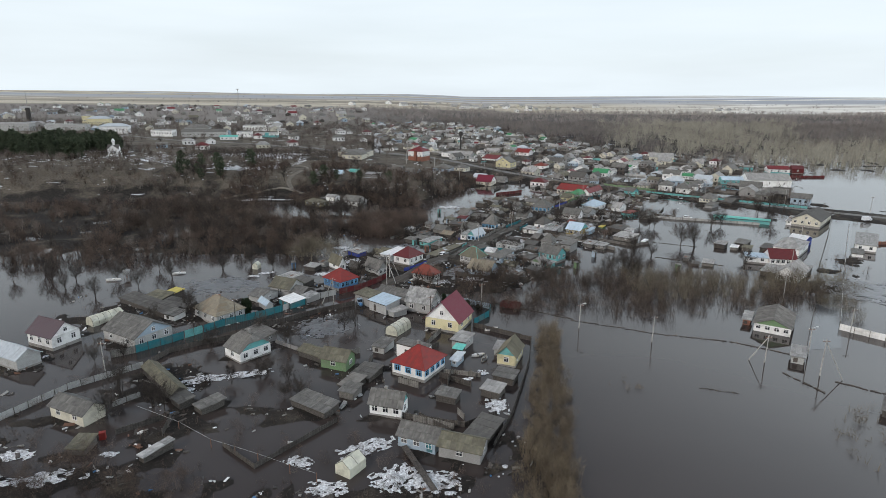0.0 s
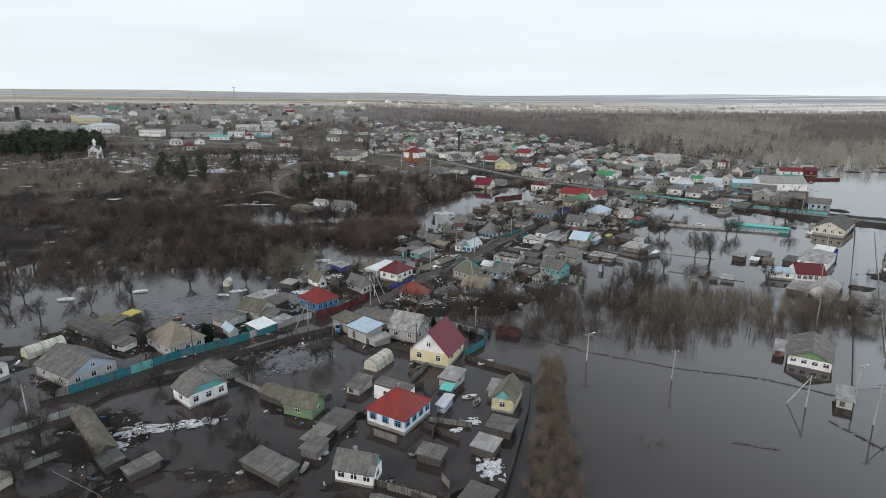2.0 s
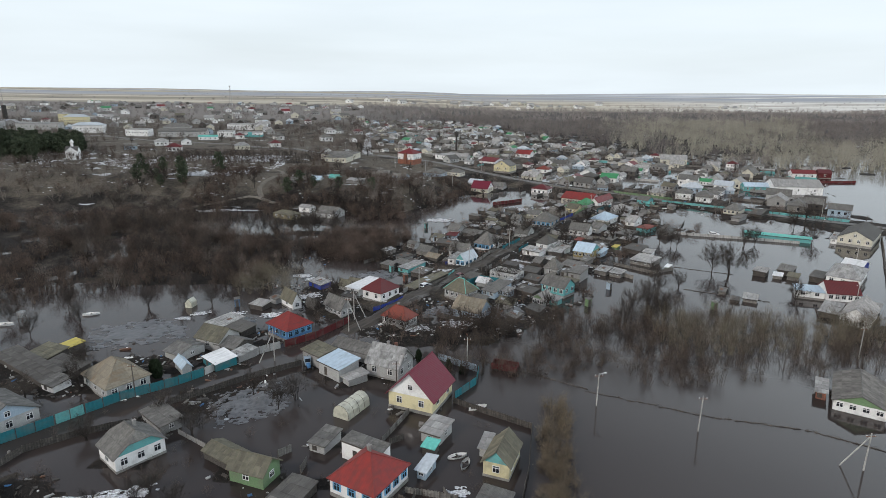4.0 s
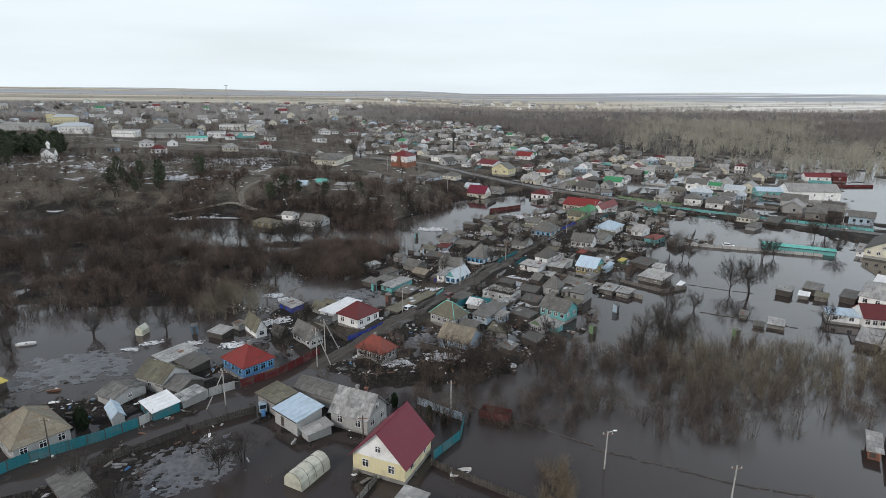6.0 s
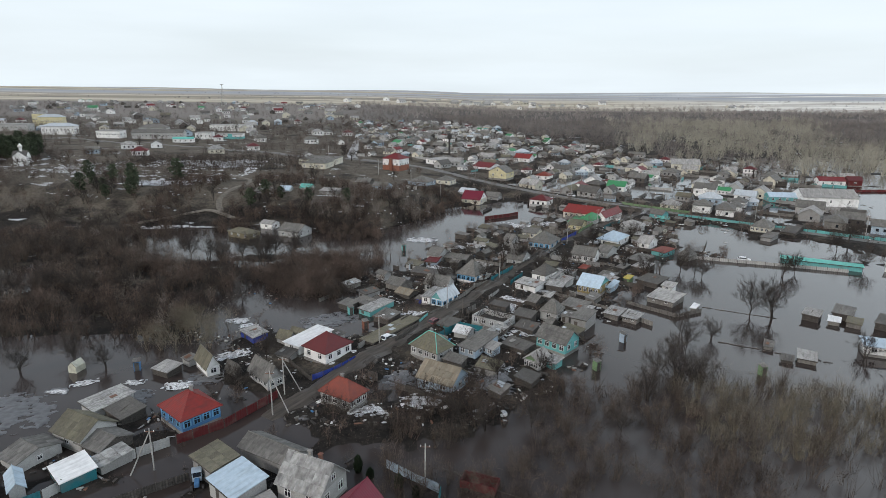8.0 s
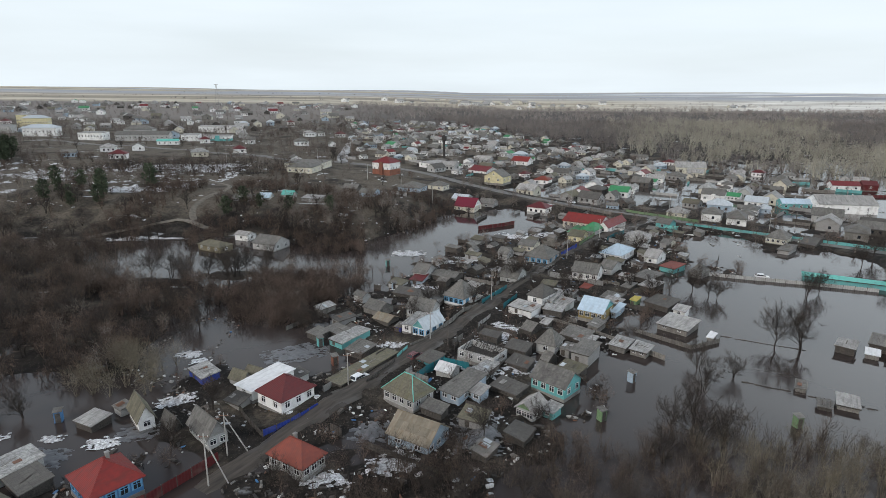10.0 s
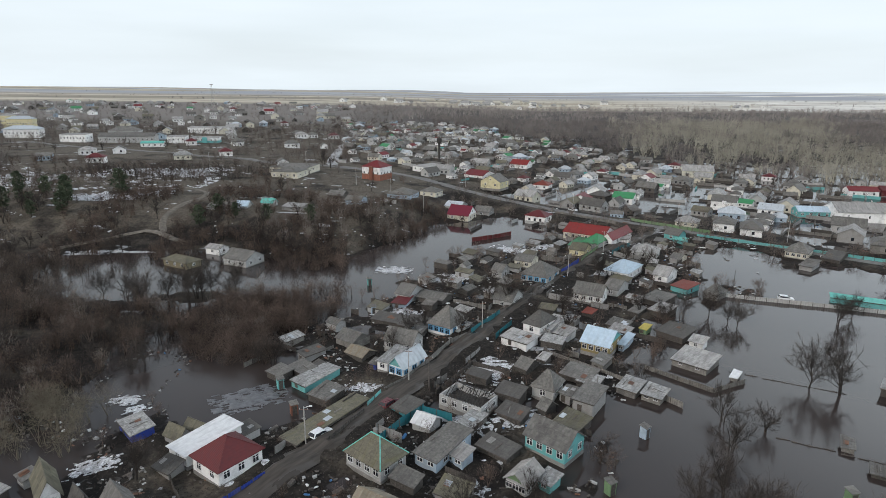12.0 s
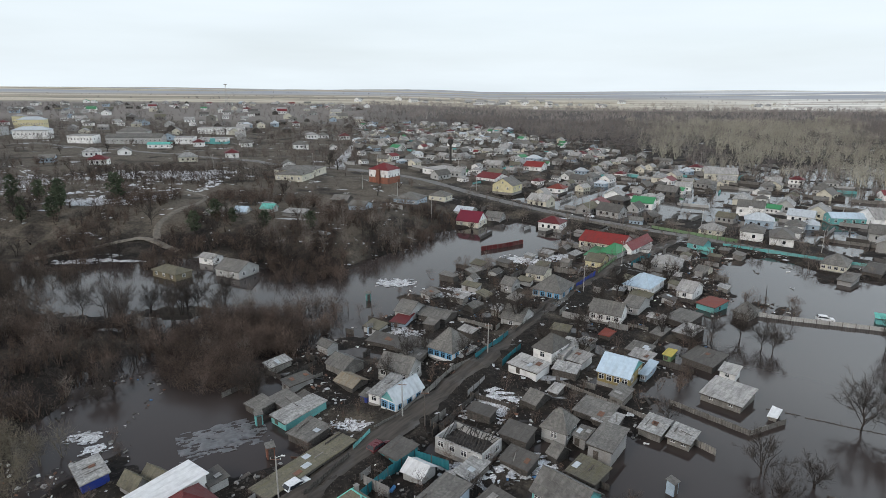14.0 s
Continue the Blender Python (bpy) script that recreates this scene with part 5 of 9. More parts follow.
house(-21.5, 184.6, -44, 7.0, 3.3, 2.4, 2.3, "gable", "slate", "palegrey", wins=(4, 2), gable='grey', base=0.3, over=0.35)
house(-28.7, 187.2, -40, 3.7, 1.3, 1.7, 1.4, "gable", "slate_dark", "wood", kind='shed', wins=(0, 0), base=0.3, over=0.25)
house(-20.6, 156.0, -40, 5.6, 4.0, 3.0, 0.5, "flat", "slate_moss", "grey", wins=(0, 0), kind='garage', base=0.3, over=0.35)
house(-15.5, 150.9, -41, 6.4, 5.1, 2.7, 0.7, "shed", "blue", "palegrey", wins=(0, 0), kind='garage', base=0.3, over=0.35)
house(-11.7, 147.4, -51, 2.4, 4.2, 1.5, 0.4, "flat", "slate_light", "palegrey", wins=(0, 0), kind='shed', base=0.3, over=0.35)
house(-12.7, 159.2, -29, 10.1, 4.4, 2.3, 1.2, "gable", "slate", "grey", wins=(0, 0), kind='garage', base=0.3, over=0.35)
house(-5.2, 151.6, -25, 7.2, 6.2, 3.0, 3.0, "gable", "slate_patch", "palegrey", wins=(2, 2), gable='grey', chimney=2, base=0.3, over=0.35)
house(1.6, 140.4, 67, 9.1, 8.7, 3.2, 4.4, "gable", "magenta", "yellow", wins=(2, 2), gable='white', base=0.5, over=0.5)
house(-11.7, 196.1, -36, 6.6, 7.4, 3.3, 2.6, "hip", "maroon", "white", wins=(2, 3), base=0.8, over=0.35)
house(-16.8, 200.8, -34, 4.5, 9.8, 3.0, 0.5, "flat", "white", "white", wins=(1, 0), kind='house', base=0.8, over=0.35)
house(-30.5, 205.8, -45, 6.0, 3.6, 1.8, 0.4, "flat", "slate_patch", "deepblue", kind='shed', wins=(0, 0), base=0.3, over=0.25)
house(-22.4, 203.3, -29, 3.6, 2.5, 1.7, 1.4, "gable", "slate_moss", "grey", kind='shed', wins=(0, 0), base=0.3, over=0.25)
house(-19.9, 204.8, -28, 3.7, 2.8, 1.7, 1.4, "gable", "slate_moss", "grey", kind='shed', wins=(0, 0), base=0.3, over=0.25)
house(-5.1, 177.0, -32, 7.0, 4.6, 2.8, 2.3, "hip", "orange", "palegrey", wins=(3, 3), chimney=1, base=0.6, over=0.35)
house(10.4, 197.1, -39, 7.3, 5.4, 3.0, 2.8, "hip", "slate_moss", "palegrey", wins=(4, 2), chimney=1, cap='teal', base=0.7, over=0.35)
house(12.9, 184.3, -31, 7.6, 6.3, 2.4, 2.3, "gable", "slate_rust", "paleblue", wins=(2, 3), gable='paleblue', base=0.6, over=0.35)
house(20.6, 200.5, -36, 4.1, 9.3, 2.6, 0.7, "flat", "slate", "paleblue", wins=(2, 2), base=0.6, over=0.35)
house(23.0, 198.6, -39, 3.3, 2.7, 2.3, 0.5, "flat", "slate_light", "paleblue", wins=(2, 0), base=0.6, over=0.35)
house(29.2, 201.1, -42, 5.9, 3.7, 1.6, 0.5, "flat", "slate_dark", "wood", kind='shed', wins=(0, 0), base=0.3, over=0.25)
house(17.6, 208.7, -32, 3.4, 3.5, 1.5, 1.0, "gable", "white", "palegrey", kind='shed', wins=(0, 0), base=0.3, over=0.35)
house(14.1, 213.3, -37, 3.9, 4.3, 1.7, 0.5, "flat", "slate_dark", "teal", kind='shed', wins=(0, 0), base=0.3, over=0.25)
house(32.3, 193.1, 52, 4.6, 3.2, 2.3, 1.2, "gable", "slate_light", "palegrey", wins=(3, 3), gable='green', base=0.3, over=0.35)
house(36.0, 193.3, -42, 2.1, 2.8, 1.6, 0.4, "flat", "slate_patch", "turq", kind='shed', wins=(1, 0), base=0.3, over=0.35)
house(38.2, 202.2, -42, 7.3, 5.7, 3.0, 2.1, "gable", "slate", "turq", wins=(4, 2), gable='turq', base=0.6, over=0.35)
house(24.9, 215.1, -34, 8.8, 5.7, 2.8, 0.0, "ruin", "slate", "palegrey", wins=(4, 2), label='roofless burnt house with pale rendered walls and charred rafters', base=0.7, over=0.35)
house(13.0, 228.9, 56, 7.6, 3.4, 3.0, 1.9, "gable", "silver", "white", wins=(3, 2), style='shutter', gable='turq', base=0.7, over=0.35)
house(9.6, 231.9, -27, 2.4, 7.4, 2.7, 0.4, "flat", "slate_patch", "white", wins=(1, 1), base=0.6, over=0.35)
house(6.3, 230.6, -26, 1.4, 2.2, 1.7, 0.4, "flat", "slate", "deepblue", kind='shed', wins=(0, 0), base=0.3, over=0.25)
house(11.4, 240.2, -24, 6.7, 5.4, 2.9, 2.0, "gable", "slate", "palegrey", wins=(3, 2), base=0.6, over=0.35)
house(-8.2, 228.0, -43, 5.0, 3.4, 1.6, 0.5, "flat", "slate", "wood", kind='shed', wins=(0, 0), base=0.3, over=0.25)
house(-5.0, 229.0, -40, 2.7, 1.9, 1.6, 0.5, "flat", "slate_dark", "wood", kind='shed', wins=(0, 0), base=0.3, over=0.25)
house(-4.7, 224.7, -38, 4.1, 8.7, 1.6, 0.5, "flat", "slate_patch", "turq", kind='shed', wins=(0, 0), base=0.3, over=0.25)
house(-1.3, 218.1, -33, 4.6, 4.9, 1.6, 0.5, "flat", "slate", "wood", kind='shed', wins=(0, 0), base=0.3, over=0.25)
house(-12.3, 226.5, -38, 3.9, 3.4, 1.5, 0.4, "flat", "slate", "wood", kind='shed', wins=(0, 0), base=0.3, over=0.25)
house(0.6, 208.9, -35, 3.6, 16.8, 1.6, 0.5, "flat", "slate_moss", "wood", kind='shed', wins=(0, 0), base=0.3, over=0.25)
house(-0.3, 243.2, -38, 5.4, 5.4, 1.7, 1.4, "gable", "slate", "woodlight", kind='shed', wins=(0, 0), base=0.3, over=0.25)
house(2.4, 236.0, -36, 4.9, 4.1, 1.4, 0.9, "gable", "slate_rust", "wood", kind='shed', wins=(0, 0), base=0.3, over=0.25)
house(21.1, 250.4, -33, 6.1, 7.4, 3.0, 3.6, "hip", "slate", "white", wins=(4, 2), style='shutter', base=0.6, over=0.35)
house(24.2, 249.7, -34, 2.1, 5.4, 1.7, 0.4, "flat", "slate_light", "palegrey", wins=(1, 1), kind='shed', base=0.3, over=0.35)
house(37.3, 243.2, -39, 6.7, 4.8, 2.2, 0.4, "flat", "slate_light", "white", wins=(0, 0), kind='garage', base=0.6, over=0.35)
house(42.9, 251.2, -38, 4.4, 7.4, 3.0, 2.4, "hip", "slate_dark", "white", wins=(1, 1), base=0.6, over=0.35)
house(46.3, 252.8, -33, 2.7, 8.4, 1.9, 0.5, "flat", "slate_light", "white", wins=(0, 1), kind='shed', base=0.5, over=0.35)
house(48.3, 247.4, -38, 3.2, 4.8, 1.9, 0.4, "flat", "slate_light", "white", wins=(1, 0), kind='shed', base=0.5, over=0.35)
house(55.1, 241.1, -33, 6.1, 8.3, 3.0, 2.2, "gable", "blue", "ochre", wins=(4, 2), gable='turq', base=0.7, over=0.35)
house(61.2, 242.9, -35, 1.2, 6.5, 1.9, 0.4, "flat", "blue", "paleblue", wins=(1, 1), kind='shed', base=0.3, over=0.35)
house(60.1, 273.3, -28, 7.5, 6.7, 2.9, 2.2, "gable", "slate", "white", wins=(4, 1), base=0.6, over=0.35)
house(75.5, 296.5, -37, 7.3, 12.1, 2.9, 2.4, "hip", "blue", "white", wins=(4, 2), base=0.6, over=0.35)
house(86.8, 291.8, -40, 4.3, 7.9, 2.7, 2.0, "gable", "slate_light", "white", wins=(1, 1), base=0.5, over=0.35)
house(89.7, 283.3, -50, 4.9, 6.9, 1.7, 0.4, "flat", "orange", "turq", kind='shed', wins=(0, 0), base=0.3, over=0.25)
house(95.9, 277.4, -48, 3.9, 5.9, 1.7, 2.2, "hip", "slate", "woodlight", kind='shed', wins=(0, 0), base=0.3, over=0.25)
house(136.9, 269.8, -26, 23.0, 2.3, 1.5, 0.5, "shed", "teal", "turq", kind='shed', wins=(0, 0), base=0.3, over=0.35)
house(46.9, 215.9, -34, 3.7, 6.8, 3.0, 0.4, "flat", "slate", "grey", wins=(0, 0), kind='garage', base=0.3, over=0.35)
house(43.6, 218.4, -38, 2.1, 3.0, 2.1, 0.4, "flat", "slate", "grey", kind='shed', wins=(0, 0), base=0.3, over=0.25)
house(47.4, 226.9, -36, 6.0, 5.2, 1.7, 0.5, "flat", "slate", "wood", kind='shed', wins=(0, 0), base=0.3, over=0.25)
house(40.0, 220.3, -31, 4.2, 4.9, 2.7, 2.6, "hip", "slate", "palegrey", wins=(1, 2), base=0.5, over=0.35)
house(37.5, 230.6, -43, 2.8, 4.6, 1.5, 1.3, "gable", "slate", "wood", kind='shed', wins=(0, 0), base=0.3, over=0.25)
house(41.5, 234.3, -34, 1.8, 3.0, 1.5, 0.4, "flat", "slate_light", "wood", kind='shed', wins=(0, 0), base=0.3, over=0.25)
house(38.9, 214.0, -47, 1.8, 3.1, 1.5, 1.2, "gable", "slate", "wood", kind='shed', wins=(0, 0), base=0.3, over=0.25)
house(42.6, 209.4, -41, 4.7, 4.4, 1.5, 0.5, "flat", "slate_moss", "wood", kind='shed', wins=(0, 0), base=0.3, over=0.25)
house(48.9, 224.2, -36, 4.1, 3.7, 1.5, 0.4, "flat", "slate_patch", "wood", kind='shed', wins=(0, 0), base=0.3, over=0.25)
house(62.4, 253.1, -39, 4.6, 4.4, 1.7, 0.5, "flat", "slate", "wood", kind='shed', wins=(0, 0), base=0.3, over=0.25)
house(62.0, 250.0, -38, 4.4, 3.7, 1.5, 0.4, "flat", "slate_light", "wood", kind='shed', wins=(0, 0), base=0.3, over=0.25)
house(74.8, 249.3, -47, 6.4, 6.7, 1.7, 0.6, "flat", "slate_dark", "wood", kind='shed', wins=(0, 0), base=0.3, over=0.25)
house(68.2, 251.3, -39, 1.6, 3.0, 1.5, 0.3, "flat", "yellow", "green", kind='shed', wins=(0, 0), base=0.3, over=0.25)
house(77.5, 243.2, -39, 2.9, 3.4, 1.9, 0.5, "flat", "slate_light", "white", kind='shed', wins=(1, 0), base=0.3, over=0.35)
house(73.4, 234.2, -43, 7.1, 7.3, 1.7, 0.7, "flat", "slate_light", "woodlight", kind='shed', wins=(2, 0), base=0.3, over=0.35)
house(79.0, 228.1, -39, 1.2, 3.1, 0.9, 0.3, "flat", "white", "woodlight", kind='shed', wins=(0, 0), base=0.3, over=0.25)
house(56.3, 222.3, -38, 3.7, 4.9, 1.5, 0.5, "flat", "slate_patch", "woodlight", kind='shed', wins=(0, 0), base=0.3, over=0.25)
house(60.0, 219.6, -39, 3.5, 4.0, 1.5, 0.5, "flat", "slate_patch", "woodlight", kind='shed', wins=(2, 0), base=0.3, over=0.35)
house(69.8, 263.1, -42, 2.6, 4.5, 1.5, 0.4, "flat", "slate", "wood", kind='shed', wins=(0, 0), base=0.3, over=0.25)
house(76.7, 264.1, -45, 4.5, 6.4, 1.6, 0.5, "flat", "slate_light", "wood", kind='shed', wins=(0, 0), base=0.3, over=0.25)
house(57.2, 261.5, -39, 2.4, 3.0, 1.5, 0.4, "flat", "orange", "wood", kind='shed', wins=(0, 0), base=0.3, over=0.25)
house(51.5, 256.3, -36, 3.0, 3.2, 1.6, 0.4, "flat", "slate_light", "woodlight", kind='shed', wins=(0, 0), base=0.3, over=0.25)
house(10.5, 272.8, -29, 4.4, 6.8, 2.6, 1.9, "gable", "slate", "palegrey", wins=(1, 1), base=0.3, over=0.35)
house(9.0, 267.9, -18, 3.5, 5.3, 1.7, 0.5, "flat", "maroon", "paleblue", kind='shed', wins=(0, 0), base=0.3, over=0.35)
house(17.4, 271.7, -26, 7.8, 6.1, 1.7, 0.8, "gable", "slate", "wood", kind='shed', wins=(0, 0), base=0.3, over=0.25)
house(6.7, 255.5, -24, 7.8, 4.2, 1.5, 0.5, "flat", "slate_dark", "wood", kind='shed', wins=(0, 0), base=0.3, over=0.25)
house(13.8, 252.4, -29, 7.2, 6.3, 1.6, 0.5, "flat", "slate_dark", "wood", kind='shed', wins=(0, 0), base=0.3, over=0.25)
house(13.3, 248.0, -25, 4.7, 3.7, 1.5, 0.4, "flat", "slate", "wood", kind='shed', wins=(0, 0), base=0.3, over=0.25)
house(37.2, 269.9, -30, 5.3, 7.4, 2.4, 2.2, "gable", "slate", "palegrey", wins=(1, 2), base=0.3, over=0.35)
house(48.8, 290.7, -30, 8.2, 10.2, 3.0, 3.2, "hip", "slate", "palegrey", wins=(4, 2), style='shutter', base=0.7, over=0.35)
house(37.3, 295.0, -33, 3.4, 5.1, 2.4, 1.6, "gable", "slate", "palegrey", wins=(1, 1), base=0.3, over=0.35)
house(46.8, 307.2, -28, 5.5, 7.3, 2.4, 1.3, "gable", "slate", "cream", wins=(2, 0), base=0.3, over=0.35)
house(67.2, 320.6, -30, 5.3, 7.5, 2.7, 1.6, "gable", "slate_moss", "yellow", wins=(1, 1), base=0.3, over=0.35)
house(75.3, 331.1, -36, 5.6, 12.4, 3.0, 2.2, "hip", "green", "palegrey", wins=(1, 1), base=0.8, over=0.35)
house(68.8, 331.5, -31, 3.4, 11.4, 2.1, 0.5, "flat", "green", "palegrey", kind='shed', wins=(1, 1), base=0.3, over=0.35)
house(75.3, 343.3, -33, 15.6, 12.8, 3.5, 2.4, "gable", "red", "cream", wins=(6, 1), gable='white', base=0.8, over=0.35)
house(84.8, 338.4, 52, 18.0, 4.0, 3.3, 2.0, "gable", "red_dark", "white", wins=(2, 1), base=0.8, over=0.35)
house(86.5, 338.2, -26, 5.9, 5.6, 2.4, 0.4, "flat", "slate_light", "white", kind='garage', wins=(0, 0), base=0.6, over=0.35)
house(69.1, 280.5, -36, 3.9, 8.6, 2.3, 1.6, "gable", "slate", "palegrey", wins=(1, 0), base=0.3, over=0.35)
house(78.6, 272.9, -47, 5.8, 7.9, 1.6, 0.5, "flat", "slate", "wood", kind='shed', wins=(0, 0), base=0.3, over=0.25)
house(89.3, 318.8, -27, 8.6, 8.4, 2.7, 2.0, "hip", "slate_light", "palegrey", wins=(3, 0), base=0.6, over=0.35)
house(108.8, 344.2, -49, 5.9, 5.6, 2.6, 1.6, "gable", "slate", "turq", wins=(1, 0), base=0.3, over=0.35)
house(108.9, 338.5, -46, 3.9, 3.7, 1.7, 0.5, "flat", "teal", "turq", kind='shed', wins=(0, 0), base=0.3, over=0.35)
house(122.7, 367.9, -31, 8.5, 8.1, 2.7, 2.0, "hip", "slate_light", "cream", wins=(3, 0), base=0.6, over=0.35)
house(98.6, 312.9, -40, 3.1, 7.7, 1.7, 1.3, "gable", "slate", "cream", kind='shed', wins=(0, 0), base=0.3, over=0.35)
house(143.5, 320.7, -40, 6.9, 9.9, 2.7, 2.6, "hip", "slate", "cream", wins=(4, 0), base=0.6, over=0.35)
house(139.6, 307.4, -45, 3.6, 9.0, 1.7, 0.6, "flat", "slate", "grey", kind='shed', wins=(0, 0), base=0.3, over=0.35)
house(154.5, 317.2, -45, 4.9, 14.7, 1.7, 1.4, "gable", "slate_dark", "wood", kind='shed', wins=(0, 0), base=0.3, over=0.25)
house(83.8, 141.8, 57, 12.8, 8.0, 2.0, 1.7, "gable", "slate", "white", wins=(2, 4), gable='green', base=0.3, over=0.35)
house(78.4, 144.5, -32, 1.6, 5.6, 1.6, 0.4, "flat", "slate_light", "brick", kind='shed', wins=(0, 0), base=0.3, over=0.35)
house(115.9, 198.8, -12, 8.0, 7.3, 3.0, 2.4, "gable", "maroon", "white", wins=(5, 1), base=0.6, over=0.35)
house(108.9, 201.0, -21, 7.0, 4.3, 2.6, 0.5, "flat", "blue", "white", wins=(2, 1), base=0.5, over=0.35)
house(129.5, 216.1, -41, 8.5, 16.3, 3.0, 2.4, "hip", "slate_light", "white", wins=(3, 1), base=0.6, over=0.35)
house(138.6, 226.2, -47, 5.6, 9.0, 2.7, 1.4, "gable", "white", "deepblue", wins=(0, 0), kind='garage', base=0.3, over=0.35)
house(167.9, 267.8, 48, 23.3, 11.0, 3.3, 2.8, "gable", "slate_dark", "cream", wins=(1, 4), gable='cream', base=0.8, over=0.35)
house(159.2, 268.6, -39, 2.2, 12.1, 2.0, 0.4, "flat", "slate_light", "white", kind='shed', wins=(1, 1), base=0.3, over=0.35)
house(111.0, 182.6, 47, 13.0, 6.3, 2.6, 2.4, "gable", "slate_light", "white", wins=(0, 2), gable='white', base=0.3, over=0.35)
house(107.4, 188.1, -41, 4.2, 9.2, 1.6, 0.5, "flat", "slate_light", "wood", kind='shed', wins=(0, 0), base=0.3, over=0.25)
house(118.8, 188.4, -40, 2.6, 7.6, 1.6, 0.5, "flat", "slate_light", "wood", kind='shed', wins=(0, 0), base=0.3, over=0.25)
house(163.4, 224.8, -35, 6.7, 21.6, 2.7, 0.6, "shed", "slate_light", "white", wins=(2, 0), base=0.5, over=0.35)
house(151.6, 212.0, -32, 3.5, 6.6, 1.4, 0.4, "flat", "slate", "white", kind='shed', wins=(0, 0), base=0.3, over=0.35)
house(82.5, 98.7, -39, 2.8, 4.9, 1.5, 0.6, "flat", "slate", "wood", kind='shed', wins=(0, 0), base=0.3, over=0.25)
house(115.2, 223.6, -40, 4.2, 6.2, 1.9, 0.5, "flat", "slate", "wood", kind='shed', wins=(0, 0), base=0.3, over=0.25)
house(121.4, 216.9, -44, 3.6, 6.6, 1.9, 0.5, "flat", "slate_dark", "wood", kind='shed', wins=(0, 0), base=0.3, over=0.25)
house(106.2, 222.0, -41, 3.6, 4.2, 1.8, 0.5, "flat", "slate_light", "wood", kind='shed', wins=(0, 0), base=0.3, over=0.25)
house(110.0, 219.0, -35, 2.4, 3.0, 1.2, 0.4, "flat", "white", "woodlight", kind='shed', wins=(0, 0), base=0.3, over=0.25)
house(114.0, 217.5, -38, 3.0, 3.4, 1.4, 0.5, "flat", "slate_moss", "woodlight", kind='shed', wins=(0, 0), base=0.3, over=0.25)
house(91.0, 197.7, -30, 3.4, 4.4, 1.1, 0.4, "flat", "slate_light", "woodlight", kind='shed', wins=(0, 0), base=0.3, over=0.25)
house(86.4, 197.0, -31, 2.2, 2.5, 0.8, 0.3, "flat", "slate", "wood", kind='shed', wins=(0, 0), base=0.3, over=0.25)
house(86.1, 204.1, -31, 1.7, 3.2, 0.9, 0.3, "flat", "slate", "woodlight", kind='shed', wins=(0, 0), base=0.3, over=0.25)
house(78.6, 122.2, -32, 2.4, 6.1, 1.7, 0.3, "flat", "slate_light", "palegrey", kind='shed', wins=(0, 0), label='pale metal transformer kiosk standing in flood water', base=0.3, over=0.35)
house(-65.0, 303.1, -29, 11.0, 5.7, 2.1, 1.3, "hip", "slate_moss", "olive", wins=(3, 1), base=0.2, over=0.35)
house(-46.1, 306.5, -24, 9.4, 8.6, 2.4, 2.2, "gable", "slate", "palegrey", wins=(2, 2), base=0.2, over=0.35)
house(-59.4, 318.5, -24, 6.0, 4.6, 2.2, 0.9, "gable", "slate_light", "white", wins=(1, 1), base=0.2, over=0.35)
house(27.0, 378.8, -25, 9.9, 9.4, 2.8, 3.4, "gable", "magenta", "cream", wins=(2, 2), gable='white', base=0.2, over=0.35)
house(24.5, 393.8, -26, 7.8, 7.4, 3.6, 1.6, "gable", "silver", "palegrey", wins=(1, 1), base=1.1, over=0.35)
house(37.4, 388.0, -25, 7.2, 6.8, 2.4, 1.8, "gable", "slate", "grey", wins=(1, 1), base=0.2, over=0.35)
house(-18.1, 443.1, -28, 11.7, 11.1, 15.3, 3.0, "hip", "red_dark", "white", wins=(4, 4), lower='brick', label='two-storey red brick house under a red hipped roof', base=8.1, over=0.35)
house(-0.3, 395.9, -19, 11.5, 10.9, 8.8, 2.4, "hip", "slate", "paleblue", wins=(3, 2), base=6.3, over=0.35)
house(12.5, 412.7, -26, 8.5, 8.0, 7.1, 2.0, "hip", "slate", "cream", wins=(2, 2), base=4.6, over=0.35)
house(9.6, 494.8, -48, 16.7, 15.8, 9.3, 0.5, "flat", "slate_light", "white", wins=(3, 6), base=5.9, over=0.35)
house(39.5, 475.6, -39, 13.5, 12.8, 7.1, 2.2, "gable", "red_dark", "white", wins=(2, 2), base=4.1, over=0.35)
house(46.5, 448.7, 60, 11.1, 11.7, 7.2, 3.4, "gable", "slate", "yellow", wins=(2, 2), base=3.4, over=0.35)
house(70.3, 528.3, -27, 12.1, 11.4, 7.2, 2.6, "gable", "red", "white", wins=(2, 2), base=3.8, over=0.35)
house(75.8, 465.8, -25, 9.2, 8.7, 2.8, 2.0, "hip", "orange", "white", wins=(2, 1), base=0.2, over=0.35)
house(-65.3, 441.8, -10, 14.9, 14.1, 12.7, 2.0, "hip", "slate", "cream", wins=(4, 2), base=8.9, over=0.35)
house(-62.6, 358.0, -8, 5.0, 4.4, 9.6, 1.6, "gable", "blue", "palegrey", wins=(1, 1), base=7.0, over=0.35)
house(-71.3, 358.9, -8, 10.1, 9.5, 8.9, 1.4, "gable", "slate", "palegrey", wins=(1, 0), kind='shed', base=7.2, over=0.35)
house(-54.0, 364.0, -12, 5.2, 4.4, 9.8, 1.4, "gable", "teal", "palegrey", wins=(1, 0), base=8.0, over=0.35)
house(-42.1, 359.1, -13, 8.5, 6.0, 9.4, 0.6, "flat", "slate_light", "grey", wins=(1, 0), kind='garage', base=7.3, over=0.35)
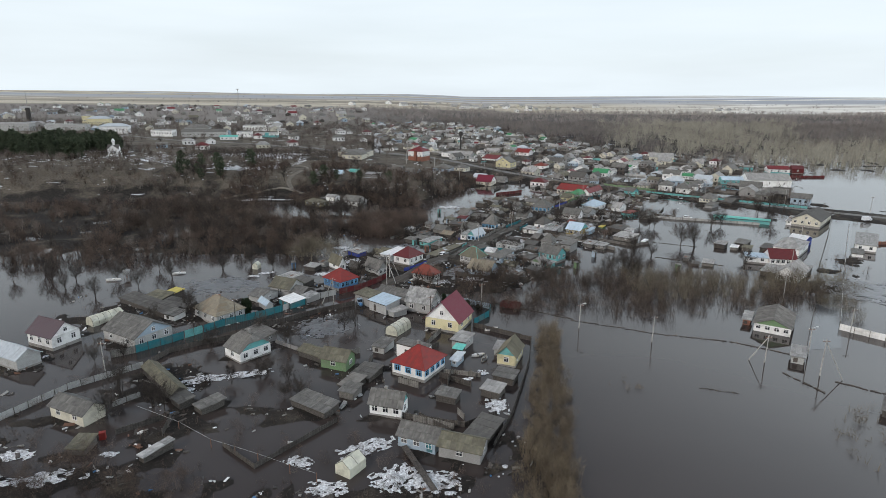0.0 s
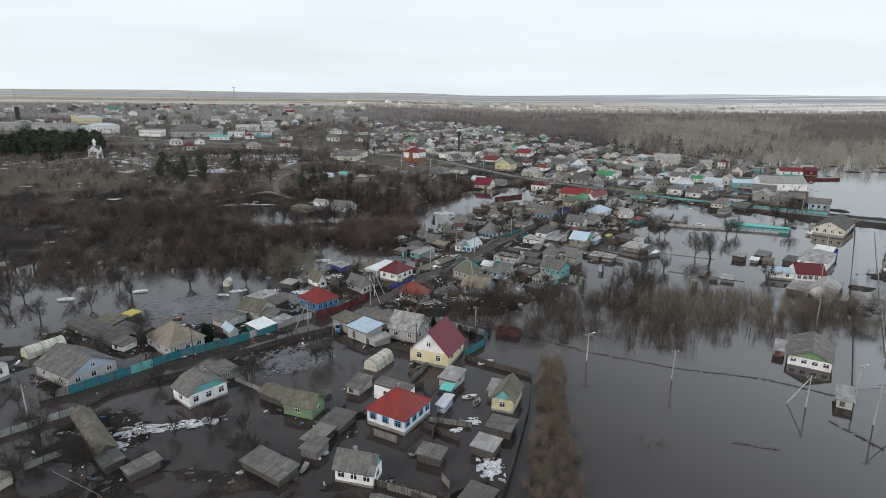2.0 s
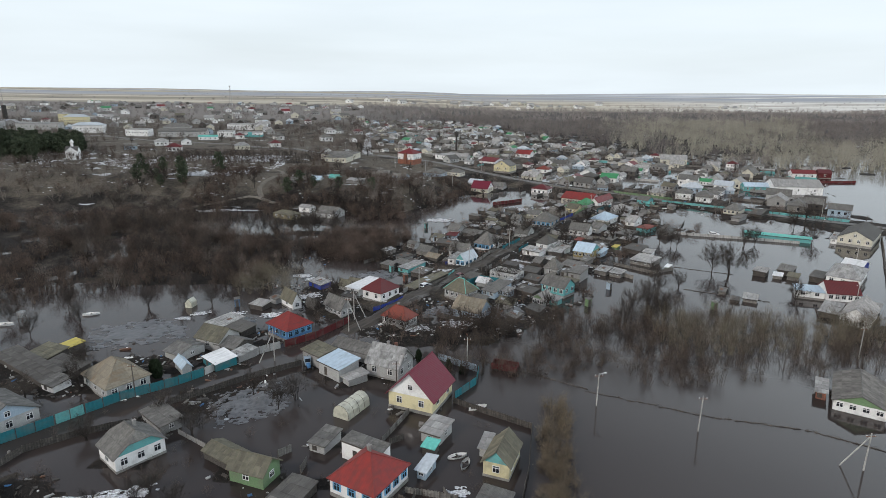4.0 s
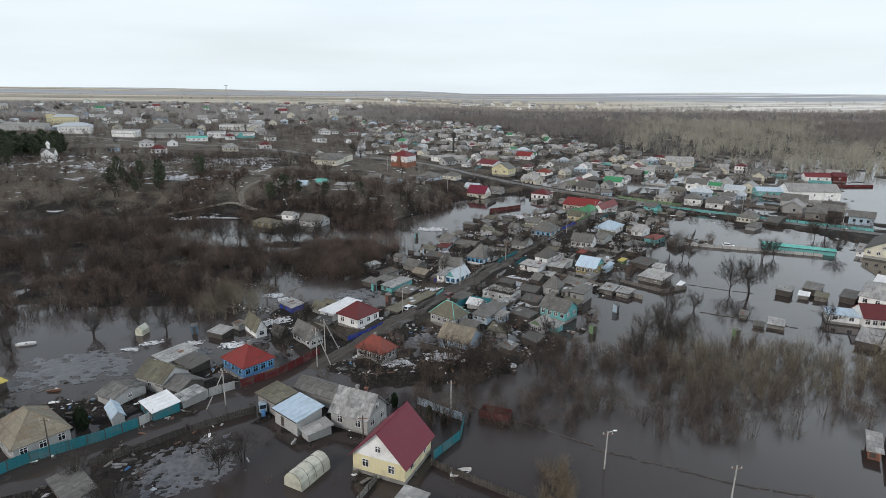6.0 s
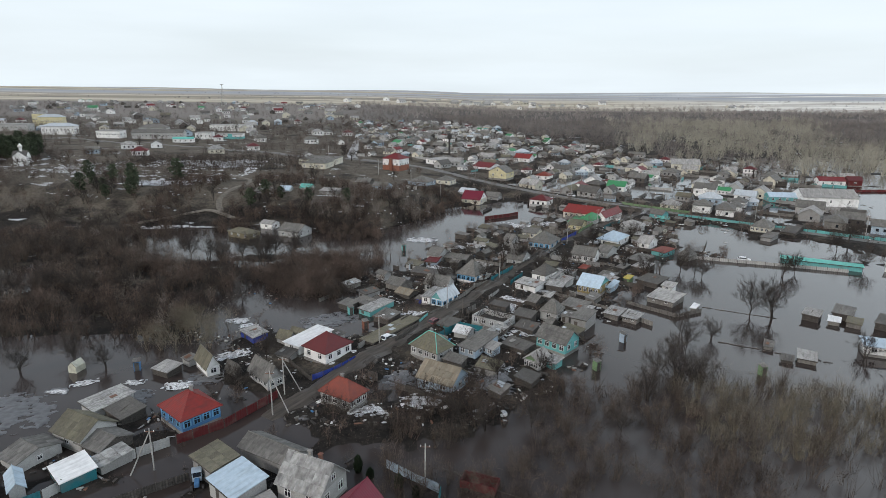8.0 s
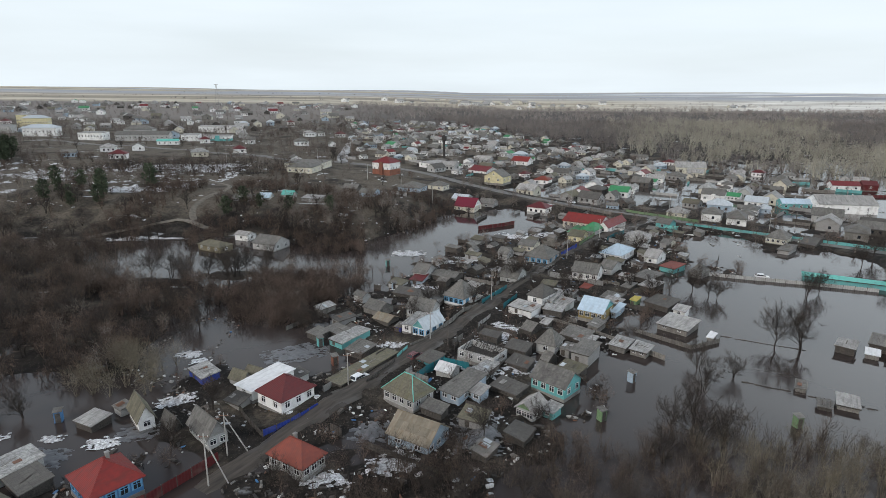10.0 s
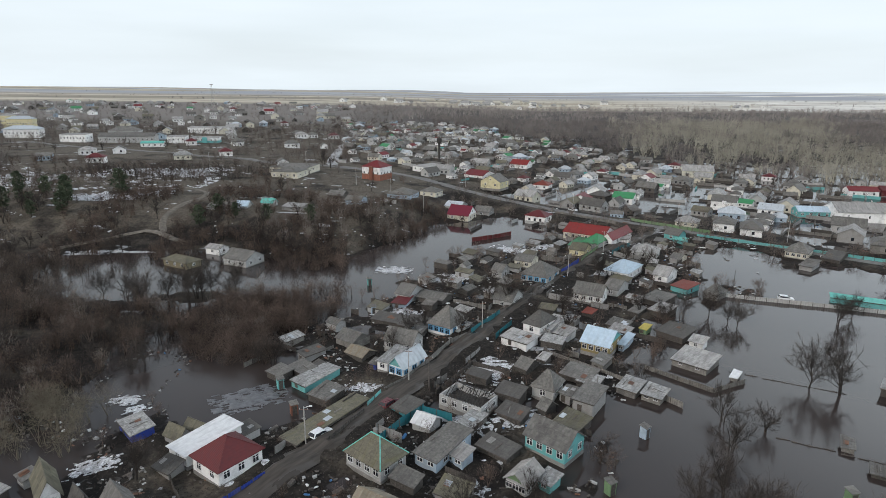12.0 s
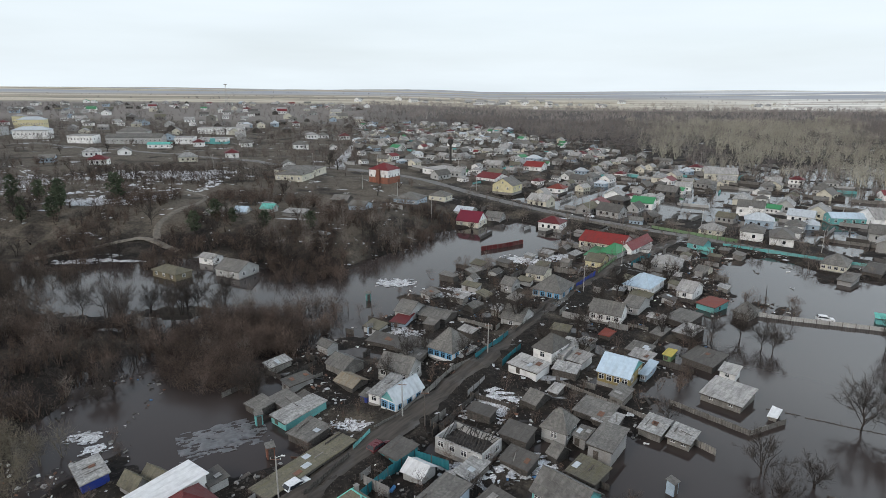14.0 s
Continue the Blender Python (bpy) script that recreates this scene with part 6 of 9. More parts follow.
house(-29.6, 389.2, -13, 7.1, 6.7, 9.1, 1.6, "gable", "slate", "wood", wins=(0, 0), kind='shed', base=7.0, over=0.35)
house(-19.1, 374.2, -19, 7.4, 7.0, 9.5, 1.4, "gable", "slate", "paleblue", wins=(1, 0), base=7.8, over=0.35)
house(-342, 634, 12, 27, 12, 20.6, 2.6, "hip", "silver", "white", wins=(9, 3), base=13.0, over=0.6, label="white three-storey block under a grey hipped roof")
house(-275, 597, -3, 21, 10, 19.4, 0.6, "flat", "slate_light", "white", wins=(8, 2), base=12.9, over=0.35, label="white two-storey block with a flat roof")
house(-238, 606, 10, 42, 12, 17.6, 2.4, "gable", "slate", "palegrey", wins=(12, 3), base=12.2, over=0.4, label="long grey two-storey building under slate")
house(-258, 640, 10, 24, 13, 19.6, 3.2, "hip", "slate", "palegrey", wins=(6, 3), base=12.2, over=0.4, label="grey public building under a hipped slate roof")
house(-203, 574, 14, 16, 8, 15.0, 1.2, "gable", "teal", "white", wins=(4, 2), base=12.0, over=0.3, label="low white hall under a green roof")
house(-199, 608, 8, 14, 11, 17.6, 0.5, "flat", "slate_light", "white", wins=(4, 2), base=12.0, over=0.3, label="white two-storey school wing")
house(-178, 612, 8, 22, 11, 16.4, 0.5, "flat", "slate_light", "white", wins=(6, 2), base=12.0, over=0.3, label="white and green school wing", lower="turq")
house(-214, 718, 6, 42, 12, 18.0, 0.5, "flat", "slate_light", "white", wins=(12, 2), base=11.6, over=0.3, label="long white building under a pale green roof")
house(-432, 742, 12, 10, 11, 26.5, 2.0, "hip", "slate_light", "yellow", wins=(6, 3), base=14.0, over=0.4, label="yellow four-storey tower of a block")
house(-414, 735, 12, 24, 11, 23.6, 2.8, "hip", "silver", "yellow", wins=(10, 3), base=14.0, over=0.4, label="yellow three-storey block under a silvery roof")
house(-470, 648, 4, 62, 12, 22.0, 0.6, "flat", "slate_light", "palegrey", wins=(14, 2), base=14.2, over=0.35, label="long pale block behind the pines")
house(-402, 652, 6, 40, 12, 21.0, 0.6, "flat", "slate_light", "palegrey", wins=(10, 2), base=14.2, over=0.35, label="long pale block behind the pines")
house(208, 386, -8, 26, 15, 4.4, 3.4, "gable", "slate_light", "white", wins=(3, 2), base=0.2, over=0.3, kind="barn", label="pale barn under a grey roof at the lake")
house(189, 392, -8, 14, 8, 3.0, 1.8, "gable", "blue", "turq", wins=(4, 2), base=0.2, over=0.3)
house(155, 406, -30, 11, 9, 4.8, 2.4, "gable", "slate", "white", wins=(3, 3), base=0.3, over=0.3, lower="white", label="white two-storey house in flooded gardens")
house(188, 523, -12, 20, 12, 4.4, 3.2, "gable", "slate_light", "cream", wins=(4, 1), base=0.6, over=0.3, kind="barn", label="cream barn under a pale grey roof")
house(250, 450, -10, 15, 8, 3.4, 2.0, "gable", "red_dark", "white", wins=(3, 2), base=0.2, over=0.3)
house(265, 451, -10, 8, 7, 3.6, 2.0, "gable", "maroon", "darkred", wins=(1, 1), base=0.2, over=0.3)
house(-66.8, 459.6, -9, 21.6, 20.5, 13.1, 1.4, "hip", "slate", "cream", wins=(4, 1), base=9.3, over=0.35)

# ---- fences, walls ----
fence(((-71.9, 119.8), (-67.9, 122.5)), 1.7, "woodlight", "pale board fence beside the flooded street")
fence(((-67.9, 122.5), (-62.4, 128.5), (-60.6, 130.7)), 1.8, "teal", "teal sheet-metal fence along the flooded street")
fence(((-60.5, 130.8), (-57.6, 134.4)), 1.9, "turq", "pale turquoise sheet-metal gates in a teal fence")
fence(((-57.5, 134.5), (-53.8, 139.1), (-45.8, 145.5), (-42.3, 149.3)), 1.8, "teal", "teal sheet-metal fence before a row of yards")
fence(((-42.3, 149.5), (-38.2, 156.5), (-30.6, 163.0)), 1.7, "palegrey", "grey sheet fence along the flooded street")
fence(((-29.8, 163.5), (-23.9, 168.5), (-17.6, 178.6)), 1.7, "darkred", "dark red sheet-metal fence beside the flooded street")
fence(((-77.5, 93.9), (-72.6, 105.4), (-62.7, 115.5)), 1.3, "palegrey", "low grey mesh fence along the flooded street")
fence(((-62.0, 117.5), (-60.5, 122.6), (-54.8, 127.3), (-48, 131)), 1.2, "wood", "leaning board fence in flood water")
fence(((-44, 138), (-38, 143), (-33.1, 147.9), (-23.9, 154.5)), 1.3, "wood", "grey board fence before a flooded yard")
fence(((-12.6, 184.6), (-9.0, 188.2), (-5.4, 193.6)), 1.3, "deepblue", "deep blue metal fence along the street", 0.5)
fence(((-12.6, 184.6), (-17.5, 190.5), (-21.0, 196.0)), 1.4, "wood", "grey board fence in a yard")
fence(((7.8, 140.8), (12.2, 146.8), (12.9, 151.9)), 1.6, "teal", "teal metal fence round a flooded garden")
fence(((12.7, 152.2), (8.6, 155.0), (4.5, 158.0)), 1.5, "paleblue", "pale blue sheet fence behind the crimson-roofed house")
fence(((7.6, 139.4), (14.0, 135.2), (20.9, 130.8), (18.8, 119.0), (16.2, 109.2), (12.5, 96.2), (8.5, 86.5)), 1.2, "wood", "half-sunk weathered picket fence at the edge of the flood")
fence(((2.0, 202.0), (6.7, 211.5)), 1.6, "wood", "grey board fence along the street", 0.4)
fence(((6.9, 213.0), (8.9, 218.0)), 1.7, "turq", "turquoise gate and fence along the street", 0.5)
fence(((9.2, 219.2), (12.5, 223.0), (16.6, 231.0), (21.7, 242.0), (25.5, 246.0)), 1.4, "woodlight", "pale board fence along the street", 0.5)
fence(((26.4, 247.0), (34.3, 259.8)), 1.7, "teal", "teal metal fence along the street", 0.6)
fence(((36, 262), (45, 279), (55.0, 292.5)), 1.2, "wood", "weathered board fence along the street", 0.6)
fence(((55.8, 294.5), (64.0, 307.4)), 1.7, "deepblue", "deep blue metal fence along the street", 0.8)
fence(((65.0, 308.6), (74.7, 325.2)), 1.7, "green", "green metal fence along the street", 0.8)
fence(((9.5, 202.0), (13.0, 208.0), (16.6, 212.6), (22, 210)), 1.6, "teal", "teal metal gates at the street", 0.4)
fence(((19, 219), (27, 233)), 1.1, "wood", "sagging picket fence along the street", 0.5)
fence(((43, 238), (56, 226), (64, 216)), 1.2, "woodlight", "bleached board fence at the water's edge")
fence(((62, 232), (72, 222), (80, 226)), 1.0, "woodlight", "bleached board fence at the water's edge")
fence(((98.8, 139.5), (105.3, 132.4), (116, 120.5)), 1.6, "white", "white panelled concrete wall beside flood water", 0.0, 3.0)
fence(((101.7, 143.5), (128, 183), (154.6, 222.5), (186.4, 269.3)), 1.0, "white", "white concrete wall along the flooded road", 0.0, 3.0)
fence(((160, 226), (190, 232)), 1.2, "brick", "red-brown fence before a flooded yard", 0.0, 3.0)
fence(((84, 128), (104, 158), (124, 190), (150, 228)), 0.8, "wood", "half-drowned fence along the flooded road")
fence(((150, 228), (165, 250), (181, 274)), 1.6, "woodlight", "pale fence along the flooded road")
fence(((96, 279), (106, 275), (122, 270), (142, 263)), 1.0, "palegrey", "low grey concrete fence across the flooded lots", 0.1, 3.0)
fence(((112, 300), (104, 284)), 1.0, "wood", "board fence across a flooded lot")
fence(((118, 346), (150, 324), (185, 300)), 1.5, "turq", "pale green fence beside the embanked road", 0.5, 3.0)
fence(((46, 424), (68, 384), (92, 363)), 1.0, "woodlight", "white roadside fence on the embankment", 2.2, 3.0)
fence(((100, 372), (125, 350)), 1.5, "green", "green fence beside the embanked road", 1.0, 3.0)
fence(((-35.8, 86.7), (-28.8, 80.7), (-24.2, 86.9), (-18.2, 94.8)), 0.9, "wood", "low board fence round a flooded plot")
fence(((-7, 96), (4, 93), (10, 97)), 1.1, "wood", "grey board fence behind sheds")
fence(((242, 425), (272, 427)), 1.4, "darkred", "dark red quay wall at the lake", 0.0, 3.0)
fence(((-10, 384), (-2, 378)), 1.4, "palegrey", "white fence on the bank", 7.0)
for k in range(26):
    i = random.randrange(2, 6)
    f = random.random()
    cx, cy = STREET[i][0] + (STREET[i + 1][0] - STREET[i][0]) * f, STREET[i][1] + (STREET[i + 1][1] - STREET[i][1]) * f
    s = random.choice((-1, 1))
    d = random.uniform(12, 34)
    px, py = cx + s * 0.84 * d, cy - s * 0.54 * d
    ln = random.uniform(5, 10)
    if k % 2:
        q = (px + 0.54 * ln, py + 0.84 * ln)
    else:
        q = (px + s * 0.84 * ln, py - s * 0.54 * ln)
    fence(((px, py), q), 1.1, random.choice(("wood", "woodlight", "wood")), "old grey board fence between wet yards", float(max(0.0, height_at(px, py))))

def pipe_line(pts, z, label):
    """A thin gas pipe carried on posts."""
    ob = thing("gas_pipe", pts[0][0], pts[0][1], 0, 0, label, "pipe")
    for (ax, ay), (bx, by) in zip(pts, pts[1:]):
        bm = bmesh.new()
        add_tube(bm, (ax - pts[0][0], ay - pts[0][1], z), (bx - pts[0][0], by - pts[0][1], z), 0.022, 0.022, 6)
        part("pipe", bm, WALLS["palegrey"][0], ob)
        bm = bmesh.new()
        add_tube(bm, (bx - pts[0][0], by - pts[0][1], -0.8), (bx - pts[0][0], by - pts[0][1], z + 0.1), 0.07, 0.06, 6)
        part("post", bm, PIPE, ob)


pipe_line(((-54.6, 96.6), (-45.0, 91.5), (-37.5, 86.2), (-32.9, 84.2), (-28.7, 82.3), (-23.0, 79.5), (-18.5, 77.4)), 1.6, "thin pale gas pipe on posts across flooded yards")


def boardwalk(p, q, w, label):
    ob = thing("boardwalk", p[0], p[1], 0.55, math.degrees(math.atan2(q[1] - p[1], q[0] - p[0])), label, "boardwalk")
    d = math.hypot(q[0] - p[0], q[1] - p[1])
    n = int(d / 0.5)
    for i in range(n):
        bm = bmesh.new()
        add_box(bm, i * d / n, (i + 0.85) * d / n, -w / 2, w / 2, random.uniform(0, 0.05), 0.1)
        part("plank", bm, TIMBER, ob)


boardwalk((-6.1, 86.3), (-0.9, 75.0), 1.0, "narrow plank walk across a snowy garden")
bm = bmesh.new()
add_box(bm, -0.5, 0.5, -0.4, 0.4, -0.3, 1.2, 0.06)
crate = thing("crate", -56.5, 88.6, 0.1, 20, "bright red crate standing in flood water", "crate")
part("box", bm, ROOFS["red"][0], crate)

# ---- utility poles ----
utility_pole(33.9, 139.1, 6.4, 0.1, lamp=True)
utility_pole(49.2, 130.7, 6.6, 0.15)
utility_pole(70.2, 120.1, 6.4, 0.1, (-3.4, 1.6))
utility_pole(78.5, 114.0, 8.2, 0.2, (4.0, -2.4))
utility_pole(-69.7, 113.5, 6.6, -0.2)
utility_pole(81.4, 123.2, 7.0, lamp=True)
utility_pole(100.1, 137.2, 6.5)
utility_pole(-30.2, 156.7, 7.0, 0.0, (-3.4, -1.6))
utility_pole(10.6, 154.0, 6.8)
utility_pole(-16.9, 172.6, 8.6, 0.0, (3.2, 0.6))
utility_pole(-16.6, 179.5, 7.6, 0.0, (3.2, 1.6), base=0.3)
utility_pole(-1.4, 201.8, 7.0, lamp=True, base=0.6)
utility_pole(13.6, 223.4, 7.2, base=0.6)
utility_pole(17.6, 221.4, 6.8, base=0.6, wood=True)
utility_pole(29.2, 249.6, 7.5, base=0.6)
utility_pole(57.4, 291.8, 8.0, base=0.7)
utility_pole(75.2, 320.5, 8.0, base=0.8)
utility_pole(-52, 141, 6.5, wood=True)
utility_pole(-3, 141, 7.5, wood=True)
utility_pole(96, 160, 7.5)
utility_pole(115, 190, 7.5)
utility_pole(140, 228, 7.5)
for px, py in ((-6, 395), (-26, 420), (10, 378), (30, 440), (80, 398), (120, 372), (150, 340), (180, 312), (210, 290), (-70, 500), (-30, 500), (20, 500), (-120, 470)):
    utility_pole(px, py, 8.5, base=float(max(0, height_at(px, py))))

# ---- burnt rafters, greenhouses, cars, yard things ----
ruin = thing("rafters", 0, 0, 0, 0, "charred collapsed rafters on burnt walls", "rafters")


def rafters(x, y, rot, length, width, z):
    ruin.matrix_basis = pose(x, y, z, 0, 0, rot)
    for i in range(15):
        px = -length / 2 + 0.2 + (length - 0.4) * i / 14
        lean = random.uniform(-0.35, 0.35)
        for s in (-1, 1):
            if random.random() < 0.16:
                continue
            fall = random.random() < 0.3
            foot = Vector((px, s * width / 2, 0.05))
            head = Vector((px + lean * (3 if fall else 1), s * (0.9 if fall else 0.06), random.uniform(-0.9, 0.5) if fall else 1.95))
            bm = bmesh.new()
            add_tube(bm, foot, head, 0.085, 0.07, 4)
            part("rafter", bm, TIMBER if i % 6 == 2 and s > 0 else CHARRED, ruin)
    for i in range(14):
        bm = bmesh.new()
        p = Vector((random.uniform(-0.45, 0.45) * length, random.uniform(-0.4, 0.4) * width, random.uniform(-0.9, 0.4)))
        a = random.uniform(0, 6.28)
        add_tube(bm, p, p + Vector((math.cos(a) * random.uniform(1, 2.6), math.sin(a) * random.uniform(1, 2), random.uniform(-0.3, 0.9))), 0.08, 0.06, 4)
        part("fallen_beam", bm, CHARRED, ruin)
    bm = bmesh.new()
    bmesh.ops.create_grid(bm, x_segments=14, y_segments=10, size=0.5, matrix=Matrix.Diagonal((length - 0.66, width - 0.66, 1, 1)))
    for v in bm.verts:
        v.co.z = -1.25 + random.uniform(-0.3, 0.35)
    part("rubble", bm, CHARRED, ruin)


rafters(24.9, 215.1, -34, 8.8, 5.7, 2.8)
greenhouse(-10.7, 136.4, 62, 6.4, 3.4, 2.3)
greenhouse(-13.9, 80.6, 58, 3.8, 2.9, 2.3, 0.3, False)
greenhouse(-85.0, 141.5, 60, 8.0, 3.2, 2.2)
greenhouse(-61.2, 189.0, 80, 2.6, 1.8, 2.3, 0.0, False)
car(0.3, 204.6, 0.55, 54, PAINT_WHITE, "white saloon car")
car(10.6, 214.6, 0.6, 57, PAINT_RED, "dark red hatchback")
car(114.1, 274.6, 0.25, -18, PAINT_WHITE, "white saloon car")
car(78.0, 388.0, 2.3, -40, PAINT_WHITE, "white saloon car")
car(196, 272, 0.6, 10, PAINT_WHITE, "white van", True)
for k in range(8):
    car(208 + 5 * k, 262 - 3.1 * k + random.uniform(-2, 2), 0.7, random.uniform(-50, 60), random.choice((PAINT_WHITE, PAINT_RED, PAINT_WHITE)), random.choice(("parked saloon car", "parked family car")))


def tractor(x, y, z, rot):
    ob = thing("tractor", x, y, z, rot, "small blue tractor with cab in a flooded yard", "tractor")
    blue = WALLS["paleblue"][0]
    bm = bmesh.new()
    add_box(bm, 0.1, 1.7, -0.35, 0.35, 0.7, 1.35, 0.08)
    part("bonnet", bm, WALLS["blue"][0], ob)
    bm = bmesh.new()
    add_box(bm, -1.1, 0.2, -0.65, 0.65, 0.7, 1.4, 0.05)
    add_box(bm, -1.15, 0.25, -0.7, 0.7, 2.2, 2.32, 0.04)
    for sx in (-1.05, 0.12):
        for sy in (-0.6, 0.6):
            add_box(bm, sx - 0.05, sx + 0.05, sy - 0.05, sy + 0.05, 1.4, 2.2)
    part("cab", bm, blue, ob)
    bm = bmesh.new()
    add_box(bm, -1.02, 0.1, -0.58, 0.58, 1.4, 2.2)
    part("cab_window", bm, GLASS, ob)
    for px, r in ((-0.75, 0.68), (1.25, 0.4)):
        for s in (-1, 1):
            bm = bmesh.new()
            add_tube(bm, (px, s * 0.6, r), (px, s * 0.92, r), r, r, 16)
            part("wheel", bm, RUBBER, ob)


tractor(-22.4, 153.6, -0.2, -70)


def tank(x, y, z, r, h, wall, label):
    ob = thing("water_tank", x, y, z, 0, label, "tank")
    bm = bmesh.new()
    add_tube(bm, (0, 0, 1.4), (0, 0, 1.4 + h), r, r, 14)
    part("barrel", bm, WALLS[wall][0], ob)
    for k in range(4):
        bm = bmesh.new()
        a = k * 1.57 + 0.7
        add_tube(bm, (r * 0.8 * math.cos(a), r * 0.8 * math.sin(a), -0.9), (r * 0.8 * math.cos(a), r * 0.8 * math.sin(a), 1.4), 0.06, 0.06, 5)
        part("leg", bm, PIPE, ob)


def outhouse(x, y, rot, wall, label):
    ob = thing("outhouse", x, y, 0.0, rot, label, "outhouse")
    bm = bmesh.new()
    add_box(bm, -0.6, 0.6, -0.6, 0.6, -0.5, 2.0)
    part("wall", bm, WALLS[wall][0], ob)
    vv, ff = slab([(-0.75, -0.75, 2.1), (0.75, -0.75, 2.1), (0.75, 0.75, 2.35), (-0.75, 0.75, 2.35)], [(0, 1, 2, 3)], 0.08)
    part_mesh("roof", mesh_of("roof", vv, ff, ROOFS["slate"][0]), ob)
    bm = bmesh.new()
    add_box(bm, -0.4, 0.4, -0.64, -0.6, 0.0, 1.8)
    part("door", bm, WALLS["wood"][0], ob)


tank(-97.7, 176.9, 0, 1.0, 1.3, "palegrey", "small grey tank raised on legs over flood water")
outhouse(-11.0, 222.0, 30, "turq", "turquoise board outhouse in a flooded garden")
outhouse(-6.0, 212.6, 30, "brick", "rusty brown outhouse with a pale roof")
outhouse(-49.2, 189.5, 20, "blue", "blue outhouse beside flood water")
outhouse(2.0, 262.0, 20, "paleblue", "pale blue outhouse among sheds")
outhouse(-2.0, 285.0, 20, "turq", "turquoise outhouse at the water's edge")
outhouse(44.5, 192.0, 30, "green", "green outhouse standing in flood water")
outhouse(77.8, 190.5, 10, "green", "green outhouse standing in flood water")
outhouse(54.0, 206.5, 40, "paleblue", "pale blue outhouse behind a house")


def log_line(name, p, q, r, label, n=9):
    """Rows of drift wood and dead reed that float in a line."""
    ob = thing(name, p[0], p[1], 0, 0, label, "driftwood")
    for k in range(n):
        bm = bmesh.new()
        f0, f1 = k / n, (k + random.uniform(0.7, 1.1)) / n
        a = Vector(((q[0] - p[0]) * f0, (q[1] - p[1]) * f0 + random.uniform(-0.3, 0.3), 0.02))
        b = Vector(((q[0] - p[0]) * f1, (q[1] - p[1]) * f1 + random.uniform(-0.3, 0.3), 0.05))
        add_tube(bm, a, b, r * random.uniform(0.6, 1.2), r * 0.5, 5)
        for j in range(5):
            c = a.lerp(b, random.random())
            add_tube(bm, c, c + Vector((random.uniform(-0.6, 0.6), random.uniform(-0.6, 0.6), random.uniform(0.1, 0.5))), 0.04, 0.02, 3)
        part("log", bm, TIMBER, ob)


log_line("driftwood", (33, 144.5), (54, 135), 0.12, "dark line of drift wood floating on flood water", 12)
log_line("driftwood", (54, 135), (67.7, 131.4), 0.14, "dark line of drift wood floating on flood water", 9)
log_line("driftwood", (67.7, 131.4), (79, 124), 0.14, "dark line of drift wood floating on flood water", 8)
log_line("driftwood", (13, 158), (34, 145), 0.2, "bank of mud and sticks along the flood's edge", 12)
log_line("driftwood", (71.5, 115), (75, 106.5), 0.25, "fallen grey tree trunk lying in flood water", 4)
log_line("driftwood", (80, 111), (94, 101), 0.18, "broken pale fence rails floating in the flood", 9)
log_line("driftwood", (51, 108), (58, 106), 0.1, "short line of floating sticks", 5)
log_line("driftwood", (76, 207), (96, 196), 0.15, "drowned fence line across flood water", 10)
log_line("driftwood", (-57, 242), (-46, 250), 0.25, "timber footbridge across a flooded channel", 6)
log_line("driftwood", (79, 231), (98, 222), 0.1, "line of sticks and wire across flood water", 7)


def boat(x, y, rot, wall, label, s=1.0):
    ob = thing("boat", x, y, 0.0, rot, label, "boat")
    vs, fs = [], []
    n = 9
    for i in range(n):
        u = -1 + 2 * i / (n - 1)
        w = 0.75 * (1 - abs(u) ** 2.6) + 0.03
        for k, (f, z) in enumerate(((-1, 0.45), (-0.7, 0.0), (0, -0.12), (0.7, 0.0), (1, 0.45))):
            vs.append((u * 2.0 * s, f * w * s, z * s + 0.1 * u * u))
    fs = [(i * 5 + j, i * 5 + j + 1, i * 5 + j + 6, i * 5 + j + 5) for i in range(n - 1) for j in range(4)]
    vv, ff = slab(vs, fs, 0.05)
    part_mesh("hull", mesh_of("hull", vv, ff, WALLS[wall][0]), ob)
    bm = bmesh.new()
    add_box(bm, -0.15, 0.15, -0.6, 0.6, 0.25, 0.3)
    part("thwart", bm, TIMBER, ob)


boat(-100.6, 174.6, 10, "white", "white upturned boat drifting on flood water", 1.1)
boat(-83.8, 182.0, 20, "white", "white boat half sunk in flood water")
boat(12.0, 137.5, 25, "white", "white boat moored in a flooded garden", 0.9)
boat(8.0, 122.5, 20, "white", "white boat lying in flood water", 0.8)
boat(9.2, 120.5, 70, "palegrey", "pale boat lying in flood water", 0.8)
boat(39.5, 192.5, -20, "palegrey", "small pale boat on flood water", 0.5)


def wagon(x, y, rot):
    ob = thing("trailer", x, y, 0.0, rot, "rusty red trailer body half under water", "trailer")
    bm = bmesh.new()
    add_box(bm, -2.6, 2.6, -1.2, 1.2, 0.2, 0.4)
    add_box(bm, -2.6, 2.6, -1.25, -1.15, 0.4, 1.5)
    add_box(bm, -2.6, 2.6, 1.15, 1.25, 0.4, 1.5)
    add_box(bm, -2.65, -2.55, -1.2, 1.2, 0.4, 1.5)
    add_box(bm, 2.55, 2.65, -1.2, 1.2, 0.4, 1.5)
    part("body", bm, WALLS["darkred"][0], ob)
    for px in (-1.6, 1.6):
        for s in (-1, 1):
            bm = bmesh.new()
            add_tube(bm, (px, s * 1.0, 0.1), (px, s * 1.25, 0.1), 0.42, 0.42, 12)
            part("wheel", bm, RUBBER, ob)


wagon(18.5, 153.5, -20)

